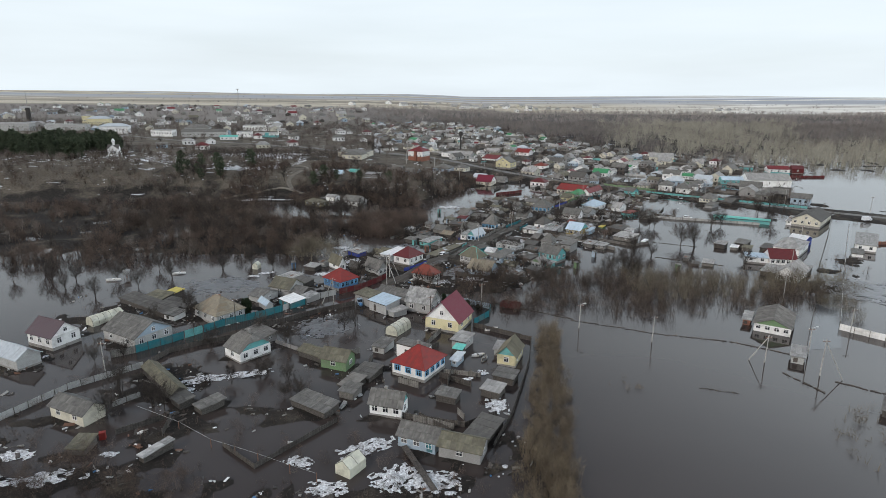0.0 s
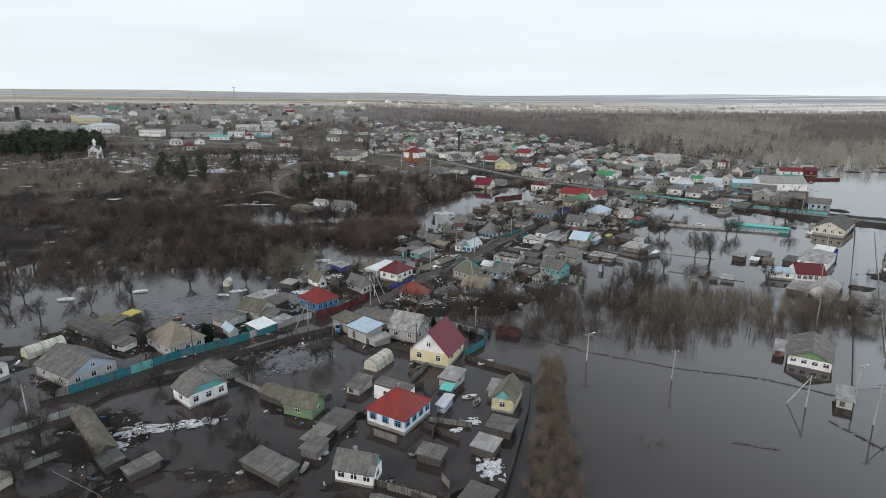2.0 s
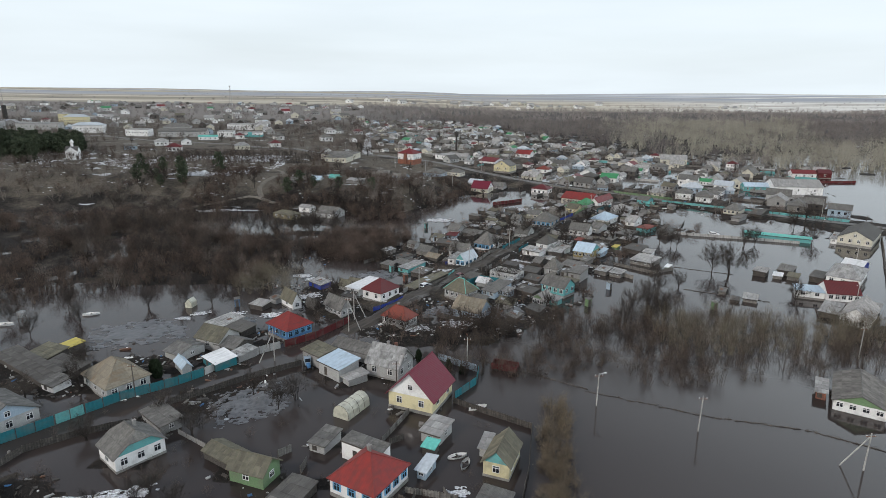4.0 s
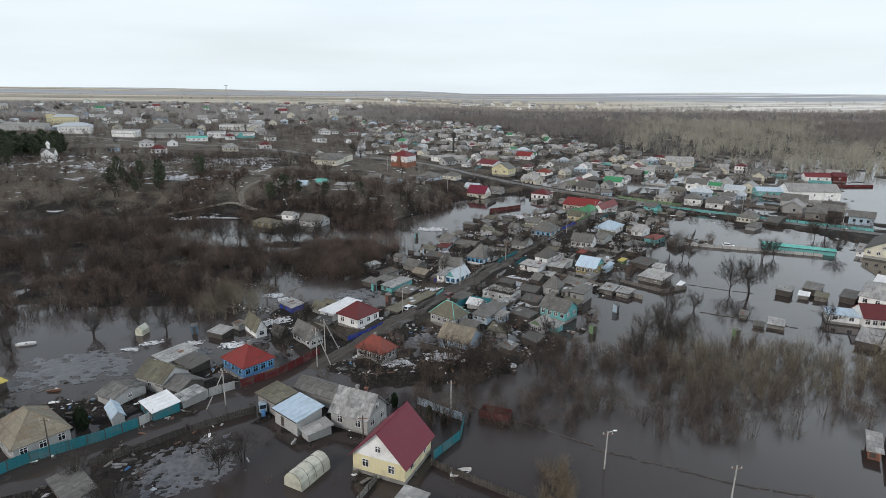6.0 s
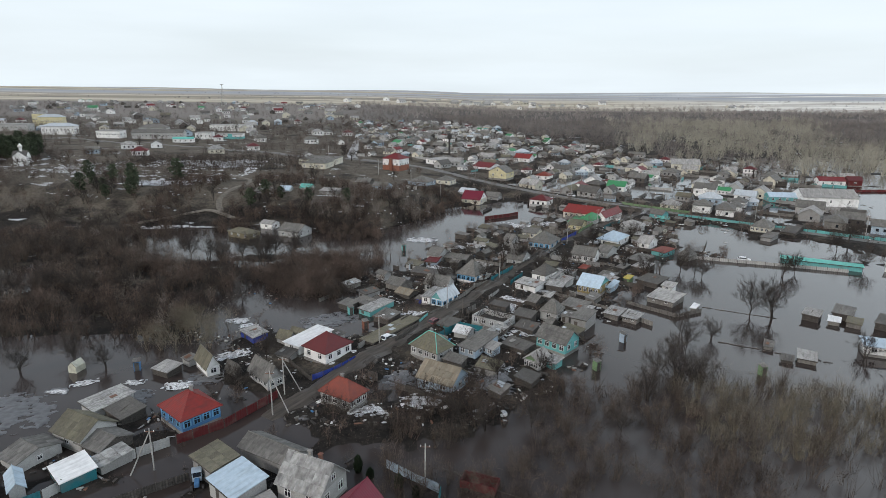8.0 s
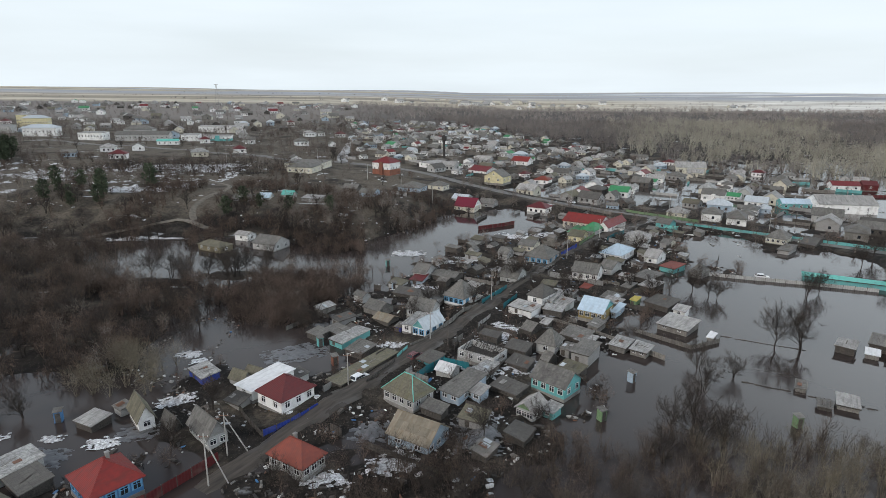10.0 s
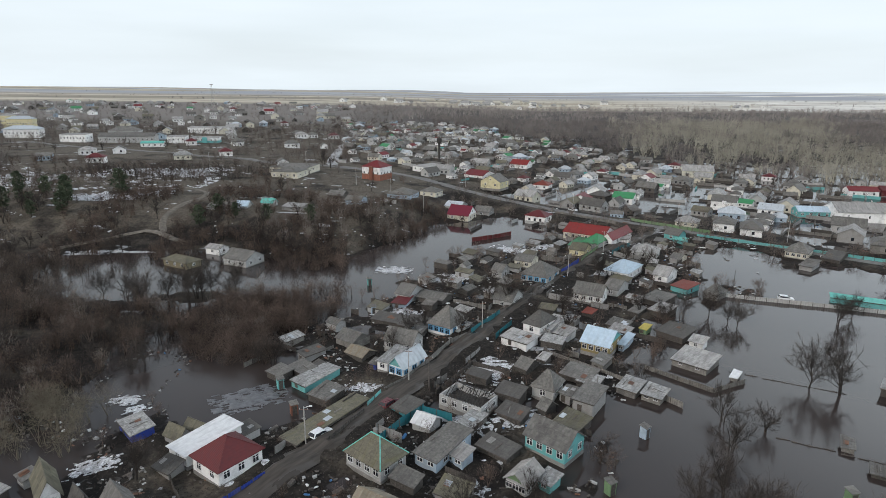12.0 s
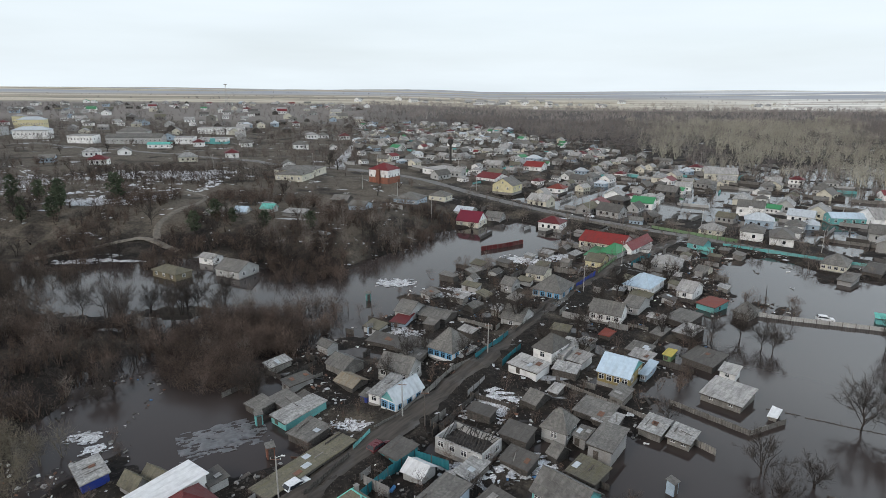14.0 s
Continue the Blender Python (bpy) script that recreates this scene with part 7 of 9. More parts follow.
# ---- snow and ice ----
SNOWS = (
    (-12.1, 86.6, 5, 2.0, 30), (-6.8, 78.3, 4, 3.5, 40), (-1.0, 77.5, 4, 3.0, 0), (-22.3, 82.5, 2.6, 1.4, -20), (-16.6, 76.0, 3.2, 2.0, 0), (-48.0, 110.0, 5, 1.8, 15),
    (-39.8, 112.6, 5, 1.6, 20), (-50.5, 105.2, 3, 1.6, 0), (10.3, 100.7, 2.2, 3.4, 0), (-68.1, 83.4, 3.6, 1.6, 10), (-60.3, 77.1, 5, 2.2, 20), (-53.0, 84.0, 1.6, 0.9, 0),
    (29.2, 229.6, 4.5, 6.5, -30), (5.0, 221.4, 4.2, 2.0, -30), (-38.1, 216.5, 3, 2, 0), (-34.5, 213.4, 2.5, 1.5, 30), (24.5, 209.0, 4.5, 3.0, -20), (33.5, 211.5, 5, 3.5, 10),
    (8.1, 262.1, 7, 3, 0), (44.0, 325.5, 9, 6, -20), (58.0, 330, 7, 4, 30), (20, 292, 8, 4, 0), (4, 300, 6, 4, 0), (0.0, 174.0, 4, 2, 10), (9.0, 178.0, 4, 3, 10), (14, 184, 3, 2.4, 0),
    (-132, 446, 34, 20, 8), (-178, 418, 26, 12, 12), (-125, 366, 15, 9, 20), (-188, 398, 16, 6, 10), (-110, 380, 9, 6, 30), (-104, 316, 8, 2, 5), (-92, 318.5, 14, 1.2, 0), (-32, 196.0, 4, 2.2, 20), (-38, 183.0, 3, 2, 0), (-16, 197.5, 3.5, 2, -30), (24, 192, 3.5, 2.2, 0), (-47.0, 184, 2, 1.2, 0), (-56.5, 183.5, 2.6, 1.3, 30), (-59.5, 180, 2, 1, 0), (8, 114, 1.8, 1.2, 0), (5, 111.0, 1.6, 0.8, 20),
)
for i, (px, py, rx, ry, a) in enumerate(SNOWS):
    patch(px, py, rx, ry, a, SNOW, 40 + i, label="dirty melting snow lying on wet soil")
for i, (px, py, rx, ry, a) in enumerate(((-29.5, 138.6, 7.5, 6.5, 30), (-66.0, 171.0, 11, 8, 20), (-15.5, 217.5, 7, 4.5, 30), (-45, 178.5, 4, 3, 0), (-34, 186, 3.5, 2.5, 20), (23, 186, 5, 6, 0), (5.0, 187, 4, 3, 0))):
    patch(px, py, rx, ry, a, ICE, 90 + i, "ice_sheet", "grey rotting ice sheet afloat in a flooded yard", 0.012, 0.2)



def snow_bits(name, places, seed, label, smin=0.15, smax=0.9):
    """Lumps of melting snow and ice: low uneven domes, joined."""
    rs = np.random.RandomState(seed)
    n, k = len(places), 7
    a = np.arange(k) / k * 6.283
    r = rs.uniform(smin, smax, n)[:, None] * rs.uniform(0.5, 1.2, (n, k)) * np.where(rs.rand(n, 1) < 0.1, 1.9, 1.0)
    t = rs.uniform(0, 6.28, n)[:, None]
    x, y = r * np.cos(a) * rs.uniform(0.7, 1.5, (n, 1)), r * np.sin(a)
    z0 = np.maximum(height_at(places[:, 0], places[:, 1]), 0.0)
    ring = np.stack([x * np.cos(t) - y * np.sin(t) + places[:, :1], x * np.sin(t) + y * np.cos(t) + places[:, 1:2], np.repeat(z0[:, None] + 0.02, k, 1)], -1)
    peak = np.c_[places, z0 + rs.uniform(0.12, 0.4, n) * r.mean(1) + 0.05][:, None]
    v = np.concatenate([ring, peak], 1).reshape(-1, 3)
    q = np.array([(i, (i + 1) % k, k) for i in range(k)])
    me = bpy.data.meshes.new(name)
    me.from_pydata(v.tolist(), [], (q[None] + (k + 1) * np.arange(n)[:, None, None]).reshape(-1, 3).tolist())
    me.polygons.foreach_set("use_smooth", [True] * len(me.polygons))
    me.materials.append(SNOW)
    tagged(new(name, me), label, "snow", kind="stuff")


def scatter(n, x0, x1, y0, y1, size, least, seed, deep=-0.02):
    rs = np.random.RandomState(seed)
    p = np.c_[rs.uniform(x0, x1, n), rs.uniform(y0, y1, n)]
    return p[(waves(p[:, 0], p[:, 1], size, seed) + 0.5 * waves(p[:, 0], p[:, 1], size / 4, seed + 1) > least) & (height_at(p[:, 0], p[:, 1]) > deep)]


snow_bits("snow_remains", scatter(5200, -45, 135, 170, 345, 17, 0.75, 171), 172, "small heaps of dirty melting snow in wet yards", 0.1, 0.6)
snow_bits("snow_remains", scatter(3000, -95, 16, 66, 160, 15, 0.7, 173), 174, "lumps of old snow and ice in flooded yards", 0.08, 0.42)
snow_bits("snow_remains", scatter(2600, -260, 0, 330, 470, 30, 0.95, 175), 176, "last snow lying on the slope", 0.2, 1.0)
snow_bits("snow_remains", scatter(3200, -290, -95, 372, 440, 26, 0.35, 275), 276, "broken snow lying under the park's trees", 0.3, 1.3)

# ---- church ----
church = thing("church", -228.5, 418.5, float(height_at(-228.5, 418.5)), 15, "small white chapel with dark cross-gabled roof and white dome", "church")
bm = bmesh.new()
add_box(bm, -3.4, 3.4, -3.4, 3.4, -1, 4.6)
part("nave", bm, WALLS["white"][0], church)
for q in range(4):
    bm = bmesh.new()
    tips = [bm.verts.new(p) for p in ((-3.4, -3.4, 4.6), (3.4, -3.4, 4.6), (0, -3.4, 7.4), (-3.4, -3.1, 4.6), (3.4, -3.1, 4.6), (0, -3.1, 7.4))]
    for f in ((0, 1, 2), (5, 4, 3), (0, 3, 4, 1), (1, 4, 5, 2), (2, 5, 3, 0)):
        bm.faces.new([tips[i] for i in f])
    bmesh.ops.transform(bm, matrix=pose(0, 0, 0, 0, 0, 90 * q), verts=bm.verts)
    part("gable", bm, WALLS["white"][0], church)
    for wx in (-1.2, 1.2):
        bm = bmesh.new()
        add_box(bm, wx - 0.3, wx + 0.3, -3.44, -3.38, 1.6, 3.4)
        bmesh.ops.transform(bm, matrix=pose(0, 0, 0, 0, 0, 90 * q), verts=bm.verts)
        part("window", bm, CHARRED, church)
bm = bmesh.new()
for q in range(4):
    tips = [bm.verts.new(pose(0, 0, 0, 0, 0, 90 * q) @ Vector(p)) for p in ((-3.75, -3.75, 4.45), (0, -3.75, 7.55), (0, 0, 7.55), (3.75, -3.75, 4.45))]
    bm.faces.new([tips[0], tips[1], tips[2]])
    bm.faces.new([tips[1], tips[3], tips[2]])
bmesh.ops.remove_doubles(bm, verts=bm.verts, dist=0.01)
bmesh.ops.solidify(bm, geom=bm.faces[:], thickness=0.12)
part("roof", bm, ROOFS["slate_dark"][0], church)
bm = bmesh.new()
add_tube(bm, (0, 0, 6.9), (0, 0, 9.2), 0.85, 0.8, 12)
part("drum", bm, WALLS["white"][0], church)
bm = bmesh.new()
onion = ((0.8, 9.2), (1.15, 9.6), (1.25, 10.0), (1.05, 10.5), (0.6, 11.0), (0.28, 11.4), (0.1, 11.9))
for (r0, z0), (r1, z1) in zip(onion, onion[1:]):
    add_tube(bm, (0, 0, z0), (0, 0, z1), r0, r1, 12)
part("dome", bm, WALLS["white"][0], church)
bm = bmesh.new()
add_box(bm, -0.06, 0.06, -0.06, 0.06, 11.8, 13.4)
add_box(bm, -0.4, 0.4, -0.05, 0.05, 12.7, 12.82)
part("cross", bm, CHARRED, church)

# ---- water tower, stack and mast ----
tower = thing("water_tower", 14.5, 522.0, float(height_at(14.5, 522.0)), 0, "dark rusty water tower with a round tank", "water tower")
bm = bmesh.new()
add_tube(bm, (0, 0, -1), (0, 0, 15), 0.75, 0.75, 12)
part("shaft", bm, CHARRED, tower)
bm = bmesh.new()
add_tube(bm, (0, 0, 14.6), (0, 0, 15.8), 0.75, 1.7, 14)
add_tube(bm, (0, 0, 15.8), (0, 0, 18.2), 1.7, 1.7, 14)
add_tube(bm, (0, 0, 18.2), (0, 0, 19.2), 1.7, 0.2, 14)
part("tank", bm, CHARRED, tower)
stack = thing("factory_stack", -553, 815, float(height_at(-553, 815)), 0, "dark boiler house stack beside the town", "chimney")
bm = bmesh.new()
add_tube(bm, (0, 0, -1), (0, 0, 19), 3.0, 2.6, 14)
part("flue", bm, CHARRED, stack)
bm = bmesh.new()
add_tube(bm, (0, 0, 18), (0, 0, 40), 0.35, 0.25, 6)
part("lightning_rod", bm, CONCRETE, stack)


def mast(x, y, h, w):
    """A square lattice mast: four legs, rings and crossed braces."""
    ob = thing("lattice_mast", x, y, float(height_at(x, y)), 20, "grey steel lattice mast behind the town", "mast")
    n = 7
    corner = lambda k, i: (w * (1 - 0.85 * i / n) * (1 if k in (0, 3) else -1), w * (1 - 0.85 * i / n) * (1 if k < 2 else -1), h * i / n)
    for k in range(4):
        bm = bmesh.new()
        add_tube(bm, corner(k, 0), corner(k, n), 0.35, 0.3, 4)
        part("leg", bm, CONCRETE, ob)
        bm = bmesh.new()
        for i in range(n):
            add_tube(bm, corner(k, i), corner((k + 1) % 4, i + 1), 0.16, 0.16, 3)
            add_tube(bm, corner(k, i + 1), corner((k + 1) % 4, i + 1), 0.16, 0.16, 3)
        part("brace", bm, CONCRETE, ob)
    bm = bmesh.new()
    add_box(bm, -3.2, 3.2, -0.4, 0.4, h - 1.0, h)
    part("platform", bm, CONCRETE, ob)


mast(-431, 1290, 46, 3.4)

# ---- small sheds that fill the yards ----
def yard_sheds():
    rr = random.Random(4)
    near = [(o.location.x, o.location.y) for o in scene.collection.objects if o.parent is None and o.get("category") in ("house", "shed", "garage")]
    made = 0
    while made < 60:
        i = rr.randrange(1, 7)
        f, s, d = rr.random(), rr.choice((-1, 1)), rr.uniform(9, 36)
        px = STREET[i][0] + (STREET[i + 1][0] - STREET[i][0]) * f + s * 0.84 * d
        py = STREET[i][1] + (STREET[i + 1][1] - STREET[i][1]) * f - s * 0.54 * d
        if py < 180 or min(math.hypot(px - a, py - b) for a, b in near) < 6.5 or height_at(px, py) < 0.12:
            continue
        near.append((px, py))
        h = rr.uniform(1.2, 1.7)
        house(round(px, 1), round(py, 1), rr.choice((56, -34)) + rr.uniform(-8, 8), rr.uniform(2.6, 5.5), rr.uniform(2.2, 3.4), 0.3 + h, rr.uniform(0.3, 0.9), rr.choice(("flat", "flat", "gable", "shed")),
              rr.choice(("slate", "slate_dark", "slate_light", "slate_moss", "slate_patch", "felt")), rr.choice(("wood", "wood", "woodlight", "grey", "palegrey")), kind="shed", wins=(0, 0), over=0.25, base=0.3)
        made += 1


yard_sheds()

# ---- far village ----
PROTOS = []


def far_house(i, roof, wall, form):
    """A small house seen from afar: walls with gables, roof plates, windows."""
    rmat, rword = ROOFS[roof]
    wmat, wword = WALLS[wall]
    a, b, e, r = 4.6 + 0.4 * (i % 4), 3.6 + 0.3 * (i % 3), 3.0 + 0.15 * (i % 3), 2.0 + 0.25 * (i % 4)
    ob = thing("house", 0, 0, 0, 0, "%s village house under a %s roof" % (wword, rword), "house", "houses of the village")
    vs = [(-a, -b, -2), (a, -b, -2), (a, b, -2), (-a, b, -2), (-a, -b, e), (a, -b, e), (a, b, e), (-a, b, e)]
    fs = [(0, 1, 5, 4), (2, 3, 7, 6)]
    k = max(a - b, 0.4) if form == "hip" else a
    if form == "gable":
        vs += [(-a, 0, e + r), (a, 0, e + r)]
        fs += [(1, 2, 6, 9, 5), (3, 0, 4, 8, 7)]
    else:
        fs += [(1, 2, 6, 5), (3, 0, 4, 7)]
    part_mesh("wall", mesh_of("wall", vs, fs, wmat), ob)
    o = 0.45
    if form == "gable":
        zl = e - o * r / b
        vs, fs = [(-a - o, -b - o, zl), (a + o, -b - o, zl), (a + o, 0, e + r), (-a - o, 0, e + r), (a + o, b + o, zl), (-a - o, b + o, zl)], [(0, 1, 2, 3), (3, 2, 4, 5)]
    else:
        zl = e - 0.1
        vs, fs = [(-a - o, -b - o, zl), (a + o, -b - o, zl), (a + o, b + o, zl), (-a - o, b + o, zl), (-k, 0, e + r), (k, 0, e + r)], [(0, 1, 5, 4), (1, 2, 5), (2, 3, 4, 5), (3, 0, 4)]
    vv, ff = slab([(p[0], p[1], p[2] + 0.15) for p in vs], fs, 0.14)
    part_mesh("roof", mesh_of("roof", vv, ff, rmat), ob)
    for t in (-0.5, 0.0, 0.5):
        part_mesh("window", shared_window(1.0, 1.2, "plain")[1], ob, "", pose(t * a * 1.1, -b - 0.02, 1.6))
    part_mesh("window", shared_window(1.0, 1.2, "plain")[1], ob, "", pose(a + 0.02, 0.3 * b, 1.6, 0, 0, 90))
    part_mesh("window", shared_window(1.0, 1.2, "plain")[1], ob, "", pose(-a - 0.02, -0.2 * b, 1.6, 0, 0, 90))
    return ob


KINDS = (("slate", "white"), ("slate", "palegrey"), ("slate_light", "white"), ("slate", "cream"), ("slate_dark", "wood"), ("slate_light", "palegrey"), ("slate_light", "palegrey"), ("slate", "white"), ("slate_moss", "woodlight"), ("silver", "white"), ("slate", "woodlight"),
         ("slate_light", "cream"), ("slate_patch", "white"), ("slate", "grey"), ("slate_light", "cream"), ("slate_dark", "palegrey"), ("slate_light", "white"), ("red_dark", "white"), ("slate", "wood"), ("slate_patch", "cream"), ("slate", "paleblue"), ("slate", "wood"), ("silver", "paleblue"), ("slate", "palegrey"), ("slate_moss", "grey"), ("slate", "white"), ("slate_light", "grey"), ("slate_patch", "palegrey"), ("maroon", "white"), ("green", "white"))
taken = []
for o in list(scene.collection.objects):
    if o.parent is None and o.get("category") in ("house", "shed", "garage", "church"):
        taken.append((o.location.x, o.location.y))
protos = [None] * len(KINDS)
rv = random.Random(7)
far_list = []
wood_edge = lambda x: np.interp(x, [-40, 0, 140, 190, 215, 260, 330], [1150, 1060, 740, 620, 540, 500, 480])
for iu in range(-10, 72):
    for iv in range(-46, 46):
        u, v = 330 + iu * 13.5 + rv.uniform(-4, 4), iv * 14 + rv.uniform(-4, 4)
        if iv % 4 == 0:
            continue
        # u runs along the street's bearing, v across it
        px, py = 80 + (u - 330) * 0.56 + v * 0.83, 330 + (u - 330) * 0.83 - v * 0.56
        k = rv.randrange(len(KINDS))
        skip = rv.random()
        turn = rv.choice((56, -34)) + rv.uniform(-12, 12)
        size = rv.uniform(0.5, 0.9)
        if py > wood_edge(px) or py < 318 or py > 980 or px < -30 - 0.16 * (py - 380) or px > 20 + 0.56 * py or py < 352 and px < 110:
            continue
        if skip < 0.1 + 0.3 * (py > 800) or math.hypot(px - 287, py - 366) < 84 or px < 60 and py < 470 or px < 10 and py < 520:
            continue
        if min(math.hypot(px - a, py - b) for a, b in taken) < 9.5:
            continue
        if min(float(seg_dist(px, py, *HIGHWAY[i], *HIGHWAY[i + 1])) for i in range(len(HIGHWAY) - 1)) < 10:
            continue
        z = float(height_at(px, py))
        if z < -0.6:
            continue
        taken.append((px, py))
        far_list.append((k, px, py, max(z, 0.0), turn, size))
# houses on the plateau
for j in range(130):
    px, py = rv.uniform(-520, -60), rv.uniform(470, 980)
    if px < -0.62 * py - 60 or min(math.hypot(px - a, py - b) for a, b in taken) < 19 or px < -240 and py < 640:
        continue
    if min(float(seg_dist(px, py, *HIGHWAY[i], *HIGHWAY[i + 1])) for i in range(len(HIGHWAY) - 1)) < 10:
        continue
    k = rv.randrange(len(KINDS))
    taken.append((px, py))
    far_list.append((k, px, py, float(height_at(px, py)), rv.choice((20, -70)) + rv.uniform(-6, 6), rv.uniform(0.8, 1.15)))
for j in range(150):
    px, py = rv.uniform(-900, -120), rv.uniform(900, 1560)
    k = rv.randrange(len(KINDS))
    if px > -0.82 * py and px < -0.12 * py:
        far_list.append((k, px, py, float(height_at(px, py)), rv.choice((20, -70)) + rv.uniform(-6, 6), rv.uniform(0.9, 1.5)))
for j in range(46):
    px, py = rv.choice(((-60, 1900), (120, 2050), (900, 1950), (320, 1850))) if j % 2 else (rv.uniform(-300, 500), rv.uniform(1750, 2200))
    px, py = px + rv.uniform(-90, 90), py + rv.uniform(-60, 60)
    far_list.append((rv.choice((0, 2, 6, 11)), px, py, float(height_at(px, py)), rv.uniform(0, 90), rv.uniform(1.2, 2.2)))
# the nearest houses are things, those far behind are joined
far_list.sort(key=lambda h: math.hypot(h[1], h[2] - 100))
joined = {}
for j, (k, px, py, pz, turn, size) in enumerate(far_list):
    if j < 170:
        if protos[k] is None:
            protos[k] = far_house(k, *KINDS[k], "hip" if k % 3 == 1 else "gable")
            protos[k].matrix_basis = pose(px, py, pz, 0, 0, turn)
        else:
            copy_thing(protos[k], pose(px, py, pz, 0, 0, turn)).scale = (size, size, size)
    elif protos[k] is not None:
        m = pose(px, py, pz, 0, 0, turn) @ Matrix.Diagonal((size, size, size, 1))
        for o in protos[k].children:
            mat = o.data.materials[0]
            vs, fs = joined.setdefault(mat.name, (mat, [], []))[1:]
            n0 = len(vs)
            mm = m @ o.matrix_basis
            vs += [tuple(mm @ v.co) for v in o.data.vertices]
            fs += [tuple(i + n0 for i in p.vertices) for p in o.data.polygons]
all_v, all_f, all_m = [], [], []
for i, (mat, vs, fs) in enumerate(joined.values()):
    all_f += [tuple(q + len(all_v) for q in f) for f in fs]
    all_v += vs
    all_m += [i] * len(fs)
me = bpy.data.meshes.new("far_houses")
me.from_pydata(all_v, [], all_f)
for mat, vs, fs in joined.values():
    me.materials.append(mat)
me.polygons.foreach_set("material_index", all_m)
tagged(new("far_houses", me), "far rows of small village houses with grey roofs", "houses", kind="stuff")

# ---- trees and scrub ----
T_BARE = [tree_meshes(11 + i, 7.0, 3.0, BARK, DARKTWIG, (11, 6, 14), 0.14, 1 if i < 3 else 3, 0.75, 0.035) for i in range(5)]
T_NEAR = [tree_meshes(51 + i, 7.4, 3.7, BARK, DARKTWIG, (16, 8, 19), 0.12, 1 if i < 1 else 3, 0.95, 0.022) for i in range(3)]


def pine_meshes(seed, h):
    rs = np.random.RandomState(seed)
    bm = bmesh.new()
    add_tube(bm, (0, 0, -0.5), (0, 0, h), 0.22, 0.04, 7)
    me = bpy.data.meshes.new("trunk")
    bm.to_mesh(me)
    bm.free()
    me.materials.append(BARK)
    n = 640
    f = rs.uniform(0.16, 1.0, n)
    a = rs.uniform(0, 6.28, n)
    r = h * 0.3 * np.sin(np.clip((f - 0.08) / 0.95, 0, 1) * 3.14) ** 0.6 * np.sqrt(rs.rand(n)) * (0.75 + 0.3 * np.sin(f * 17 + a) + 0.25 * np.sin(a * 3 + f * 9 + seed))
    p = np.c_[r * np.cos(a), r * np.sin(a), f * h]
    d = np.c_[np.cos(a), np.sin(a), np.full(n, 0.25)] * rs.uniform(0.5, 1.0, (n, 1)) + rs.randn(n, 3) * 0.3
    return me, tri_mesh("crown", slivers(p, d, rs.uniform(0.4, 0.85, n), rs), NEEDLE)


T_PINE = [pine_meshes(5 + i, 10.0) for i in range(3)]
rt = random.Random(21)


def plant(kind, meshes, x, y, s, label, group):
    z = max(float(height_at(x, y)), -0.6)
    random.seed(int(x * 10) * 7 + int(y * 10))
    return make_tree(kind, meshes, x, y, z, rt.uniform(0, 360), s, label, group)


BARE = "bare brown tree with fine leafless twigs"
for px, py, s in ((91.6, 224.5, 1.5), (96.2, 221.4, 1.42), (75.4, 208.7, 0.8), (-56.0, 190.6, 0.85), (66.3, 202.2, 0.9), (-15.2, 231.8, 1.0), (-42.8, 228.0, 0.7), (69.2, 211.5, 0.9), (88.3, 263.0, 1.2),
                  (91.0, 258.0, 1.1), (58.3, 184.0, 1.1), (63.0, 185.0, 1.1), (60.5, 191.0, 1.0), (55.5, 188.5, 1.0), (-36.0, 128.0, 0.8), (-43.5, 134.0, 0.7), (-64.0, 108.0, 0.8), (-60.8, 103.0, 0.75), (-50.5, 98.0, 0.8), (-24.0, 136.5, 0.9), (-21.5, 140.0, 0.7),
                  (-36, 113, 0.6), (-31, 110, 0.6), (-27, 104, 0.6), (-46, 106, 0.5), (12, 247, 0.9), (16, 251, 0.8), (32, 272, 1.1), (37, 268, 1.0), (42, 254, 0.9), (50, 262, 1.0), (60, 282, 0.9), (66, 290, 1.0), (70, 262, 0.9), (74, 256, 1.0), (83, 300, 1.0), (80, 310, 1.0), (20, 275, 1.0), (118, 258, 1.1), (124, 262, 1.0), (60, 226, 0.6), (20, 180, 0.7), (10, 177, 0.7), (33, 190, 0.7), (26, 205, 0.5), (24, 245, 0.8), (9, 238, 0.7), (50, 252, 0.9),
                  (150, 268, 1.2), (155, 290, 1.2), (165, 300, 1.3), (-90, 168, 0.9), (-98, 160, 0.8), (-112, 175, 0.9), (-68, 152, 0.8), (-72, 140, 0.7), (-118, 172, 0.9), (-110, 166, 0.7), (-100, 176, 1.0), (-92, 186, 0.9), (-84, 178, 0.8), (-126, 182, 1.0), (-72, 188, 0.8), (-64, 193, 0.9), (-131, 174, 0.8)):
    plant("tree", T_NEAR[rt.randrange(3)], px, py, s, BARE + (" standing in flood water" if height_at(px, py) < 0 else " in a wet yard"), "bare trees")
